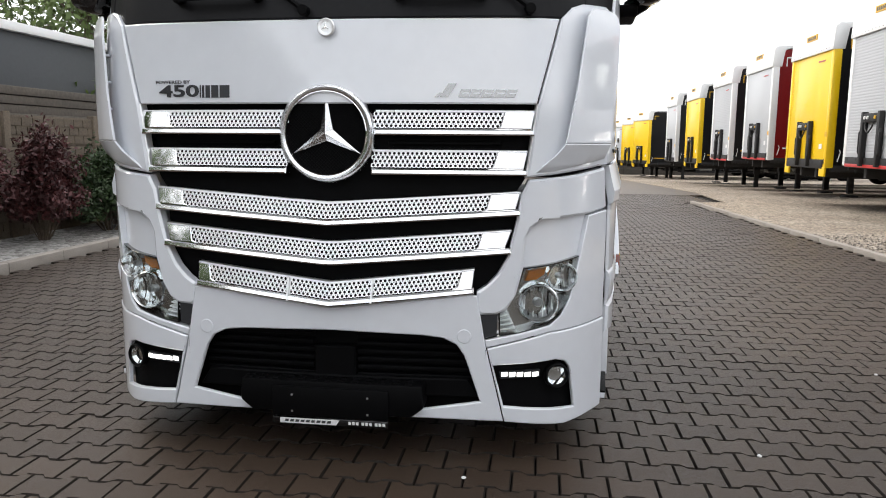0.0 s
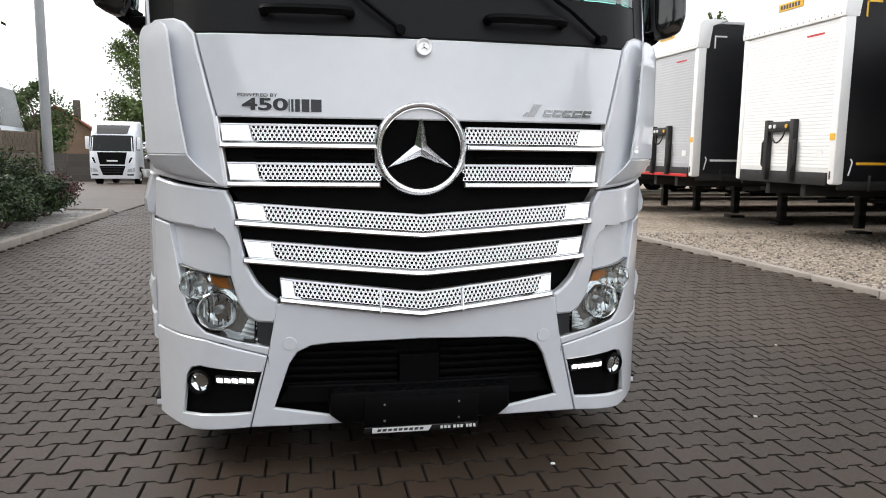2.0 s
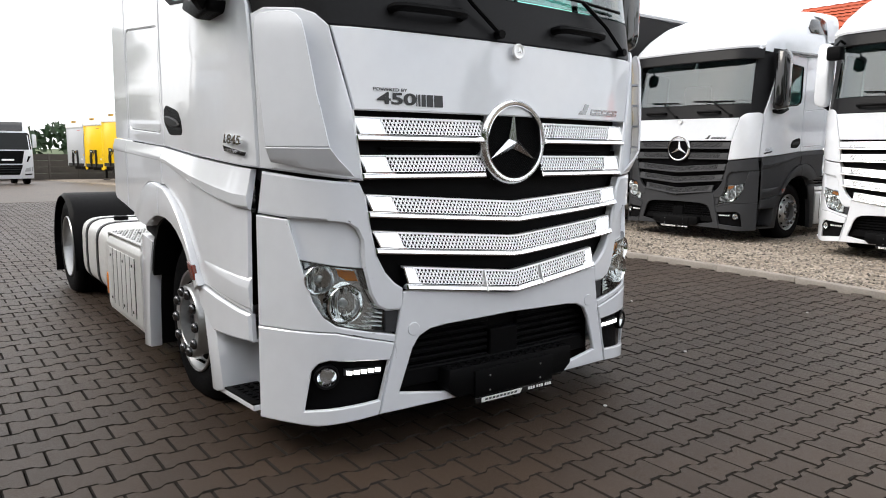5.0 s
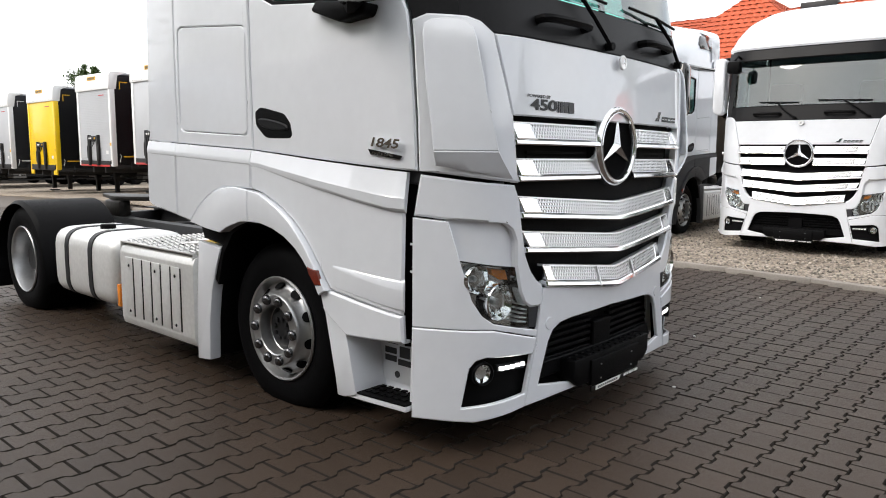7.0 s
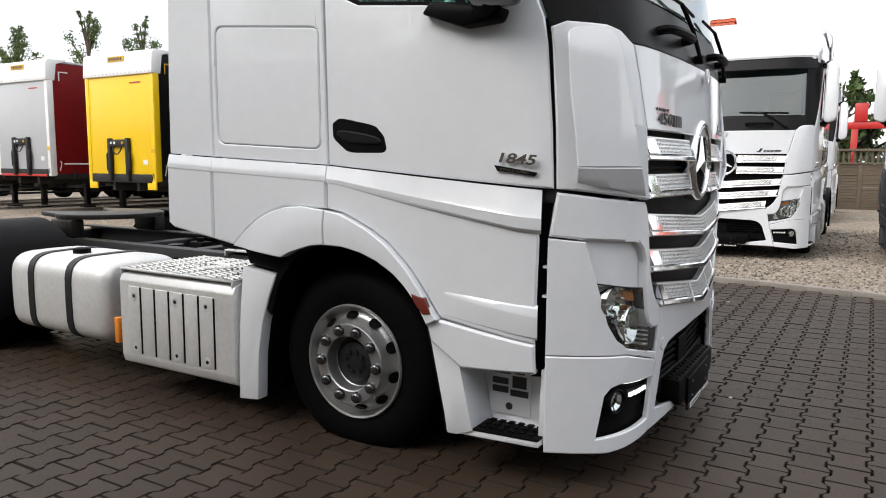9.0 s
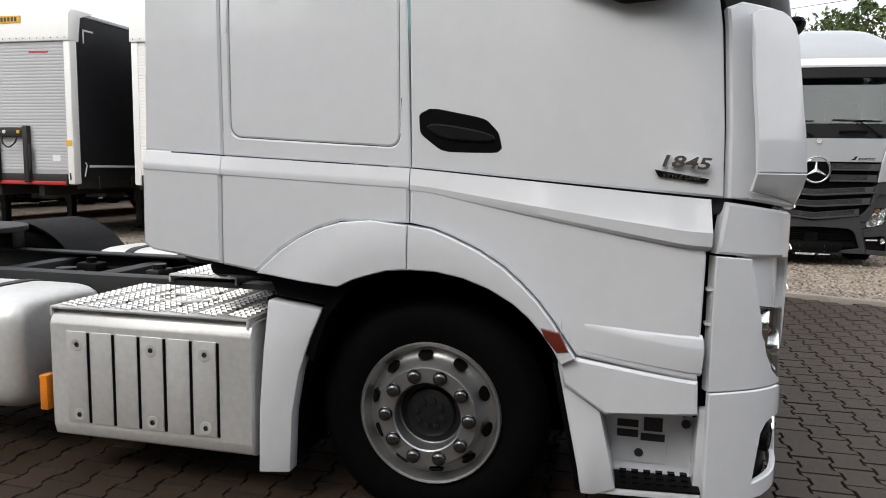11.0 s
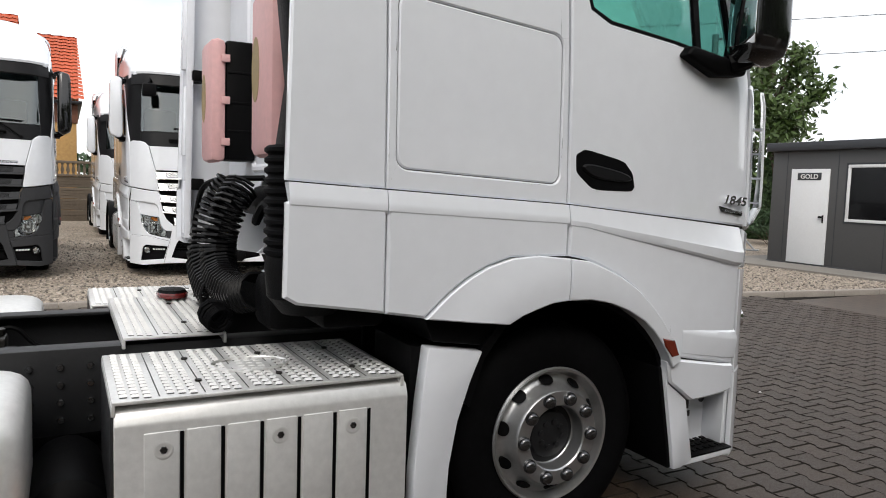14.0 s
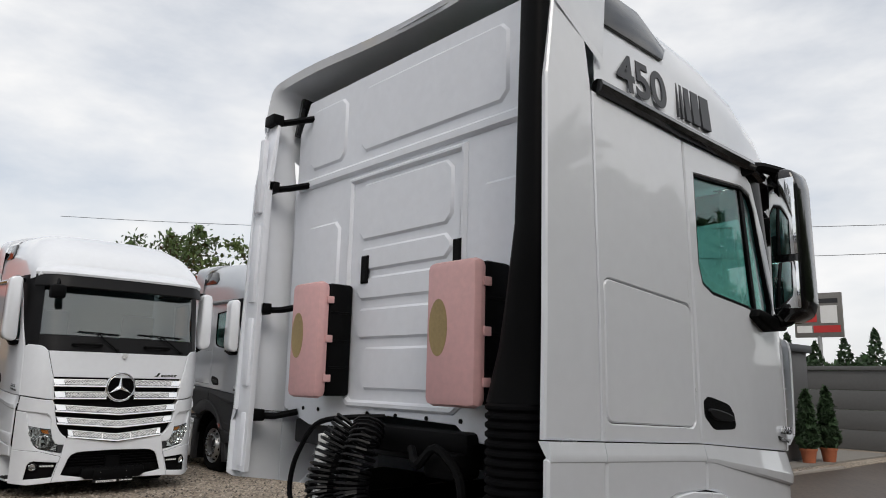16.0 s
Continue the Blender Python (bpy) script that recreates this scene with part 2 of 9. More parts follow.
def box(bm, x0, x1, y0, y1, z0, z1, bevel=0.004, m=None):
    r = bmesh.ops.create_cube(bm, size=1.0)["verts"]
    for v in r:
        v.co = Vector(((x0 + x1) / 2 + v.co.x * (x1 - x0), (y0 + y1) / 2 + v.co.y * (y1 - y0), (z0 + z1) / 2 + v.co.z * (z1 - z0)))
    if bevel:
        es = list({e for v in r for e in v.link_edges})
        q = bmesh.ops.bevel(bm, geom=es, offset=bevel, segments=2, affect='EDGES', profile=0.5, clamp_overlap=True)
        r = list({v for f in q["faces"] for v in f.verts} | {v for v in r if v.is_valid})
    if m is not None:
        bmesh.ops.transform(bm, matrix=m, verts=r)
    return bm


def frame_of(d):
    d = Vector(d).normalized()
    a = Vector((0, 0, 1)) if abs(d.z) < 0.9 else Vector((1, 0, 0))
    x = a.cross(d).normalized()
    return x, d.cross(x).normalized(), d


def lathe(bm, profile, centre, axis, seg=32, close=False):
    """Turns (radius, along) pairs round an axis through centre."""
    x, y, d = frame_of(axis)
    c = Vector(centre)
    rings = []
    for r, h in profile:
        if r < 1e-5:
            rings.append([bm.verts.new(c + d * h)])
        else:
            rings.append([bm.verts.new(c + d * h + x * (r * math.cos(2 * math.pi * i / seg)) + y * (r * math.sin(2 * math.pi * i / seg))) for i in range(seg)])
    for a, b in zip(rings, rings[1:]):
        for i in range(seg):
            j = (i + 1) % seg
            if len(a) == 1 and len(b) == 1:
                continue
            if len(a) == 1:
                bm.faces.new((a[0], b[j], b[i]))
            elif len(b) == 1:
                bm.faces.new((a[i], a[j], b[0]))
            else:
                bm.faces.new((a[i], a[j], b[j], b[i]))
    return bm


def cyl(bm, p0, p1, r, r1=None, seg=16):
    p0, p1 = Vector(p0), Vector(p1)
    n = (p1 - p0).length
    r1 = r if r1 is None else r1
    e = min(r, r1, n / 2) * 0.12
    return lathe(bm, [(0, 0), (r - e, 0), (r, e), (r1, n - e), (r1 - e, n), (0, n)], p0, p1 - p0, seg)


def tube(bm, pts, r, seg=8, taper=None):
    pts = [Vector(p) for p in pts]
    n = len(pts)
    x = None
    rings = []
    for i, p in enumerate(pts):
        d = (pts[min(i + 1, n - 1)] - pts[max(i - 1, 0)]).normalized()
        if x is None:
            x = frame_of(d)[0]
        x = (x - d * x.dot(d)).normalized()
        y = d.cross(x)
        rr = r if taper is None else r + (taper - r) * i / (n - 1)
        rings.append([bm.verts.new(p + x * (rr * math.cos(2 * math.pi * k / seg)) + y * (rr * math.sin(2 * math.pi * k / seg))) for k in range(seg)])
    for a, b in zip(rings, rings[1:]):
        for k in range(seg):
            bm.faces.new((a[k], a[(k + 1) % seg], b[(k + 1) % seg], b[k]))
    bm.faces.new(rings[0][::-1])
    bm.faces.new(rings[-1])
    return bm


def prism(bm, poly, put, a0, a1, bevel=0.0):
    """A polygon of (p, q) pairs drawn out from a0 to a1; put(p, q, a) gives the place."""
    lo = [bm.verts.new(put(p, q, a0)) for p, q in poly]
    hi = [bm.verts.new(put(p, q, a1)) for p, q in poly]
    n = len(poly)
    fs = [bm.faces.new(lo[::-1]), bm.faces.new(hi)]
    fs += [bm.faces.new((lo[i], lo[(i + 1) % n], hi[(i + 1) % n], hi[i])) for i in range(n)]
    bmesh.ops.recalc_face_normals(bm, faces=fs)
    if bevel:
        es = list({e for f in fs for e in f.edges})
        bmesh.ops.bevel(bm, geom=es, offset=bevel, segments=2, affect='EDGES', profile=0.5, clamp_overlap=True)
    return bm


def smooth_line(pts, n=6):
    """Catmull-Rom through points."""
    p = [Vector(q) for q in pts]
    p = [p[0] * 2 - p[1]] + p + [p[-1] * 2 - p[-2]]
    out = []
    for i in range(1, len(p) - 2):
        for k in range(n):
            t = k / n
            out.append(0.5 * (2 * p[i] + (p[i + 1] - p[i - 1]) * t + (2 * p[i - 1] - 5 * p[i] + 4 * p[i + 1] - p[i + 2]) * t * t + (3 * p[i] - p[i - 1] - 3 * p[i + 1] + p[i + 2]) * t ** 3))
    return out + [p[-2]]


def panel(name, poly, material, parent, mapf, off=0.0, th=0.02, cell=0.09, ch=0.004, holes=(), label="", angle=32):
    """A curved sheet: a polygon of (s, z) laid on the surface mapf(s, z, out), with chamfered rim and thickness."""
    bm = bmesh.new()
    if holes:
        es = []
        for loop in (poly, *holes):
            vs = [bm.verts.new((p, q, 0)) for p, q in loop]
            es += [bm.edges.new((vs[i], vs[(i + 1) % len(vs)])) for i in range(len(vs))]
        bmesh.ops.triangle_fill(bm, edges=es, use_beauty=True, use_dissolve=False)
    else:
        bm.faces.new([bm.verts.new((p, q, 0)) for p, q in poly])
    for k in (0, 1):
        lo, hi = min(p[k] for p in poly), max(p[k] for p in poly)
        cuts = max(1, int((hi - lo) / cell))
        for i in range(1, cuts):
            co = [0, 0, 0]
            no = [0, 0, 0]
            co[k], no[k] = lo + (hi - lo) * i / cuts, 1
            bmesh.ops.bisect_plane(bm, geom=bm.verts[:] + bm.edges[:] + bm.faces[:], plane_co=co, plane_no=no, dist=1e-5)
    for f in bm.faces:
        f.normal_update()
        if f.normal.z < 0:
            f.normal_flip()
    if ch:
        bmesh.ops.inset_region(bm, faces=bm.faces[:], thickness=ch, use_even_offset=True, use_boundary=True)
    bm.verts.index_update()
    n = len(bm.verts)
    rim = {v.index for v in bm.verts if v.is_boundary}
    top = [mapf(v.co.x, v.co.y, off - (ch if v.index in rim else 0)) for v in bm.verts]
    low = [mapf(v.co.x, v.co.y, off - th) for v in bm.verts]
    faces = [[v.index for v in f.verts] for f in bm.faces]
    back = [[i + n for i in reversed(f)] for f in faces]
    side = []
    for e in bm.edges:
        if e.is_boundary:
            lp = e.link_loops[0]
            a, b = lp.vert.index, lp.link_loop_next.vert.index
            side.append([b, a, a + n, b + n])
    bm.free()
    out = bmesh.new()
    vs = [out.verts.new(c) for c in top + low]
    for f in faces + back + side:
        if len(set(f)) >= 3:
            try:
                out.faces.new([vs[i] for i in f])
            except ValueError:
                pass
    return part(name, out, material, parent, label, angle)


def rounded(poly, times=2, q=0.22):
    """A closed outline with its corners cut round."""
    for _ in range(times):
        out = []
        for (ax, ay), (bx, by) in zip(poly, poly[1:] + poly[:1]):
            out += [(ax + (bx - ax) * q, ay + (by - ay) * q), (bx + (ax - bx) * q, by + (ay - by) * q)]
        poly = out
    return poly


def fillet(quad, r, grow):
    """A four-cornered outline with round corners, grown outwards a little."""
    c = Vector((sum(p for p, _ in quad) / 4, sum(q for _, q in quad) / 4))
    pts = [Vector(p) + Vector((math.copysign(grow, p[0] - c.x), math.copysign(grow, p[1] - c.y))) for p in quad]
    out = []
    for k in range(4):
        a, b, d = pts[k - 1], pts[k], pts[(k + 1) % 4]
        p0, p1 = b + (a - b).normalized() * r, b + (d - b).normalized() * r
        for t in (0.0, 0.17, 0.34, 0.5, 0.66, 0.83, 1.0):
            w = 0.82
            m0 = (1 - t) ** 2 * p0 + 2 * w * t * (1 - t) * b + t * t * p1
            out.append(tuple(m0 / ((1 - t) ** 2 + 2 * w * t * (1 - t) + t * t)))
    return out


def disc_poly(cx, cy, r, n=20, ry=None):
    ry = r if ry is None else ry
    return [(cx + r * math.cos(2 * math.pi * i / n), cy + ry * math.sin(2 * math.pi * i / n)) for i in range(n)]


def writing(body, size, m, material, parent, name="lettering", depth=0.002, label="", squeeze=1.0, bold=0.0):
    """Raised letters turned into a mesh; m puts their plane."""
    cu = bpy.data.curves.new(name, 'FONT')
    cu.body, cu.size, cu.extrude, cu.offset = body, size, depth, bold
    cu.align_x, cu.align_y = 'CENTER', 'CENTER'
    tmp = bpy.data.objects.new(name, cu)
    me = bpy.data.meshes.new_from_object(tmp)
    bpy.data.objects.remove(tmp)
    bpy.data.curves.remove(cu)
    me.transform(m @ Matrix.Diagonal((squeeze, 1, 1, 1)))
    me.materials.clear()
    me.materials.append(material)
    ob = new(name, me)
    ob.parent = parent
    if label:
        tagged(ob, label)
    return ob

# ---- ground ----
def flat(name, poly, z0, z1, material, label, kind="structure", category="ground"):
    bm = bmesh.new()
    prism(bm, poly, lambda p, q, a: (p, q, a), z0, z1)
    return tagged(part(name, bm, material), label, category, "", kind)


# the gravel's edge bends gently away towards the office hut
EDGE = smooth_line([(2.2, -9.5, 0), (2.45, -6.0, 0), (2.80, -3.2, 0), (3.25, -1.2, 0), (3.70, 0.6, 0), (4.20, 2.4, 0), (4.45, 4.2, 0), (4.50, 6.0, 0), (4.30, 9.6, 0), (3.95, 14.0, 0), (3.70, 18.3, 0)], 4)


def speckled(name, stops, scale, bump):
    """Loose stones: cells of differing grey with rounded tops."""
    m = bpy.data.materials.new(name)
    m.use_nodes = True
    nt = m.node_tree
    b = nt.nodes["Principled BSDF"]
    co = nt.nodes.new("ShaderNodeTexCoord")
    v = nt.nodes.new("ShaderNodeTexVoronoi")
    v.inputs["Scale"].default_value = scale
    n = nt.nodes.new("ShaderNodeTexNoise")
    n.inputs["Scale"].default_value, n.inputs["Detail"].default_value = 0.9, 6
    r = nt.nodes.new("ShaderNodeValToRGB")
    r.color_ramp.elements[0].color, r.color_ramp.elements[1].color = (*stops[0], 1), (*stops[1], 1)
    sep = nt.nodes.new("ShaderNodeSeparateColor")
    mx = nt.nodes.new("ShaderNodeMixRGB")
    mx.blend_type = 'MULTIPLY'
    mx.inputs["Fac"].default_value = 0.6
    r2 = nt.nodes.new("ShaderNodeValToRGB")
    r2.color_ramp.elements[0].position, r2.color_ramp.elements[1].position = 0.3, 0.7
    r2.color_ramp.elements[0].color, r2.color_ramp.elements[1].color = (0.55, 0.5, 0.46, 1), (1, 1, 1, 1)
    nt.links.new(co.outputs["Object"], v.inputs["Vector"])
    nt.links.new(co.outputs["Object"], n.inputs["Vector"])
    nt.links.new(v.outputs["Color"], sep.inputs["Color"])
    nt.links.new(sep.outputs["Red"], r.inputs["Fac"])
    nt.links.new(n.outputs["Fac"], r2.inputs["Fac"])
    nt.links.new(r.outputs["Color"], mx.inputs["Color1"])
    nt.links.new(r2.outputs["Color"], mx.inputs["Color2"])
    nt.links.new(mx.outputs["Color"], b.inputs["Base Color"])
    b.inputs["Roughness"].default_value = 0.9
    bp = nt.nodes.new("ShaderNodeBump")
    bp.inputs["Strength"].default_value, bp.inputs["Distance"].default_value = bump, 0.02
    bp.invert = True
    nt.links.new(v.outputs["Distance"], bp.inputs["Height"])
    nt.links.new(bp.outputs["Normal"], b.inputs["Normal"])
    return m


GRAVEL = speckled("yard_gravel", ((0.145, 0.120, 0.094), (0.52, 0.445, 0.36)), 30.0, 0.9)
PEBBLE = speckled("pale_pebbles", ((0.13, 0.125, 0.115), (0.46, 0.45, 0.43)), 22.0, 0.9)


def paver_far():
    """The far paving, where single blocks fade: rows and joints in the material."""
    m = bpy.data.materials.new("far_paving")
    m.use_nodes = True
    nt = m.node_tree
    b = nt.nodes["Principled BSDF"]
    co = nt.nodes.new("ShaderNodeTexCoord")
    br = nt.nodes.new("ShaderNodeTexBrick")
    br.inputs["Scale"].default_value = 1.0
    br.inputs["Brick Width"].default_value, br.inputs["Row Height"].default_value = 0.2, 0.165
    br.inputs["Mortar Size"].default_value = 0.006
    # base lighter than PAVER's: the sheen at flat angles is put into the colour
    br.inputs["Color1"].default_value, br.inputs["Color2"].default_value = (0.082, 0.060, 0.044, 1), (0.068, 0.050, 0.037, 1)
    br.inputs["Mortar"].default_value = (0.018, 0.015, 0.012, 1)
    n = nt.nodes.new("ShaderNodeTexNoise")
    n.inputs["Scale"].default_value, n.inputs["Detail"].default_value = 0.45, 6
    mx = nt.nodes.new("ShaderNodeMixRGB")
    mx.blend_type = 'MULTIPLY'
    mx.inputs["Fac"].default_value = 0.6
    r = nt.nodes.new("ShaderNodeValToRGB")
    r.color_ramp.elements[0].position, r.color_ramp.elements[1].position = 0.3, 0.7
    r.color_ramp.elements[0].color, r.color_ramp.elements[1].color = (0.75, 0.72, 0.70, 1), (1.25, 1.2, 1.15, 1)
    nt.links.new(co.outputs["Object"], br.inputs["Vector"])
    nt.links.new(co.outputs["Object"], n.inputs["Vector"])
    nt.links.new(n.outputs["Fac"], r.inputs["Fac"])
    nt.links.new(br.outputs["Color"], mx.inputs["Color1"])
    nt.links.new(r.outputs["Color"], mx.inputs["Color2"])
    nt.links.new(mx.outputs["Color"], b.inputs["Base Color"])
    b.inputs["Roughness"].default_value = 0.52
    return m


FAR_PAVING = paver_far()
GRASS = surf("meadow", (0.06, 0.09, 0.03), 0.9, 0, 0.3, 8, 0.05, bump=0.3)

def fall(y):
    """The yard's level: flat round the lorry, then falling towards the far fence."""
    return 0.0 if y < 22 else -0.028 * (y - 22) if y < 60 else -1.064


def sheet(name, poly, top, thick, material, label, category="ground"):
    """A ground sheet over a polygon, cut across so that it follows the fall of the yard."""
    bm = bmesh.new()
    bm.faces.new([bm.verts.new((x, y, 0)) for x, y in poly])
    for y in (22, 60):
        bmesh.ops.bisect_plane(bm, geom=bm.verts[:] + bm.edges[:] + bm.faces[:], plane_co=(0, y, 0), plane_no=(0, 1, 0))
    for f in bm.faces:
        f.normal_update()
        if f.normal.z < 0:
            f.normal_flip()
    q = bmesh.ops.extrude_face_region(bm, geom=bm.faces[:])
    up = {v for v in q["geom"] if isinstance(v, bmesh.types.BMVert)}
    for v in bm.verts:
        v.co.z = top + fall(v.co.y) - (0 if v in up else thick)
    bmesh.ops.recalc_face_normals(bm, faces=bm.faces[:])
    return tagged(part(name, bm, material), label, category, "", "structure")


sheet("ground", [(-900, -900), (900, -900), (900, 900), (-900, 900)], -0.10, 0.4, GRASS, "distant grassy ground round the yard")
sheet("pavement_bed", [(-60, -40), (60, -40), (60, 66), (-60, 66)], -0.045, 0.04, JOINT, "sandy bed under the yard's paving")
pave = sheet("pavement", [(-5.60, 21.0), (4.6, 21.0), (4.6, 66), (-40, 66), (-40, 17.0), (-5.6, 17.0)], 0.0, 0.03, FAR_PAVING, "brown-grey interlocking concrete block paving of the yard", "pavement")
sheet("pavement_south", [(-60, -40), (2.3, -40), (2.3, -3.0), (-60, -3.0)], 0.0, 0.03, FAR_PAVING, "brown-grey block paving in front of the lorry", "pavement")
sheet("gravel_yard", [(p.x, p.y) for p in EDGE] + [(4.6, 18.4), (4.6, 66), (60, 66), (60, -40), (2.0, -40)], 0.010, 0.03, GRAVEL, "crushed grey stone yard under the parked lorries", "gravel")


def edging(name, line, w, h, seglen, label):
    """Kerb stones laid end to end along a line."""
    root = thing(name, pose(0, 0, 0), label, "kerb", "", "structure")
    acc = [0.0]
    for a, b in zip(line, line[1:]):
        acc.append(acc[-1] + (b - a).length)
    n = int(acc[-1] / seglen)
    def at(d):
        for i in range(len(line) - 1):
            if acc[i + 1] >= d:
                return line[i].lerp(line[i + 1], (d - acc[i]) / max(1e-6, acc[i + 1] - acc[i]))
        return line[-1]
    bm = bmesh.new()
    box(bm, -w / 2, w / 2, -seglen / 2 + 0.004, seglen / 2 - 0.004, -0.08, h, 0.008)
    first = None
    for i in range(n):
        a, b = at(i * seglen), at((i + 1) * seglen)
        c, d = (a + b) / 2, b - a
        m = pose(c.x, c.y, random.uniform(-0.004, 0.004), 0, random.uniform(-1, 1), math.degrees(math.atan2(d.y, d.x)) - 90)
        if first is None:
            first = part("kerb_stone", bm, KERB, root)
            first.matrix_local = m
        else:
            o = first.copy()
            scene.collection.objects.link(o)
            o.matrix_local = m
    return root


edging("kerb_gravel", [p + Vector((0.045, 0, 0)) for p in EDGE], 0.11, 0.045, 1.0, "row of narrow concrete kerb stones flush with the paving")
edging("kerb_bed", [Vector((-5.65, -3, 0)), Vector((-5.65, 16.6, 0)), Vector((-5.9, 16.9, 0)), Vector((-9.0, 16.9, 0))], 0.13, 0.10, 0.9, "raised concrete kerb stones along the planting bed")
flat("planting_bed", [(-30, -3.0), (-5.65, -3.0), (-5.65, 16.9), (-30, 16.9)], -0.04, 0.06, PEBBLE, "planting bed covered with pale pebbles", category="bed")

# ---- the white tractor unit ----
U0, RX, RY, BOW, TAPER = 0.80, 0.458, 0.38, 0.07, 0.075
_pl = [(u, BOW * u * u) for u in np.linspace(0, U0, 30)]
_pl += [(U0 + RX * math.sin(a), BOW * (U0 + RX * math.sin(a)) ** 2 + RY * (1 - math.cos(a))) for a in np.linspace(0, math.pi / 2, 40)[1:]]
_pl += [(_pl[-1][0], v) for v in np.linspace(_pl[-1][1], 7.0, 60)[1:]]
PLAN = np.array(_pl)
PLAN = np.concatenate([PLAN[::-1] * [-1, 1], PLAN[1:]])
ARC = np.concatenate([[0], np.cumsum(np.hypot(*np.diff(PLAN, axis=0).T))])
ARC -= ARC[len(ARC) // 2]
_half = len(ARC) // 2
_tan = np.gradient(PLAN, ARC, axis=0)


def su(u):
    """Way round the cab's skin at half-width u on the front."""
    return math.copysign(float(np.interp(abs(u), PLAN[_half:_half + 69, 0], ARC[_half:_half + 69])), u)


def sv(v):
    """Way round the cab's skin at depth v on the flank."""
    return float(np.interp(v, PLAN[_half:, 1], ARC[_half:]))


def skin(s, z, out=0.0):
    u, v = float(np.interp(s, ARC, PLAN[:, 0])), float(np.interp(s, ARC, PLAN[:, 1]))
    tu, tv = float(np.interp(s, ARC, _tan[:, 0])), float(np.interp(s, ARC, _tan[:, 1]))
    n = math.hypot(tu, tv)
    u, v = u + out * tv / n, v - out * tu / n
    u -= math.copysign(TAPER * min(1.0, max(0.0, (abs(u) - 0.95) / 0.25)) * max(0.0, 1 - v / 0.9), u)
    if z > 1.56:
        v += (min(z, 1.9) - 1.56) * 0.055 * max(0.0, 1 - v / 1.0)
    if z > 1.9:
        v += (z - 1.9) * 0.20 * max(0.0, 1 - v / 1.0)
        u *= 1 - 0.012 * (z - 1.9)
    return (u, v, z)


def low_skin(s, z, out=0.0):
    """The lower door's surface, which draws in to the corner panel at its front edge."""
    v = float(np.interp(abs(s), ARC[_half:], PLAN[_half:, 1]))
    return skin(s, z, out - (0.020 * max(0.0, 1 - max(0.0, v - 0.34) / 0.30) if out > 0.005 else 0.0))


def both(fn):
    """Runs fn for the two flanks, with -1 and +1."""
    for sg in (-1, 1):
        fn(sg)


def mir(poly, sg):
    return [(sg * p, q) for p, q in poly]


def flank(poly, sg):
    return [(sg * sv(v), z) for v, z in poly]


ARCH_OUT = [(2.08, 0.98), (1.98, 1.07), (1.90, 1.125), (1.82, 1.165), (1.72, 1.195), (1.60, 1.205), (1.45, 1.195), (1.36, 1.18), (1.28, 1.15), (1.18, 1.105), (1.09, 1.05), (1.02, 0.99), (0.96, 0.93), (0.90, 0.855), (0.85, 0.78), (0.815, 0.73)]
ARCH_IN = [(1.73, 0.94), (1.67, 0.97), (1.61, 0.99), (1.53, 1.013), (1.45, 1.02), (1.34, 1.018), (1.24, 1.00), (1.14, 0.965), (1.05, 0.915), (0.99, 0.865), (0.94, 0.81), (0.90, 0.755), (0.87, 0.70)]


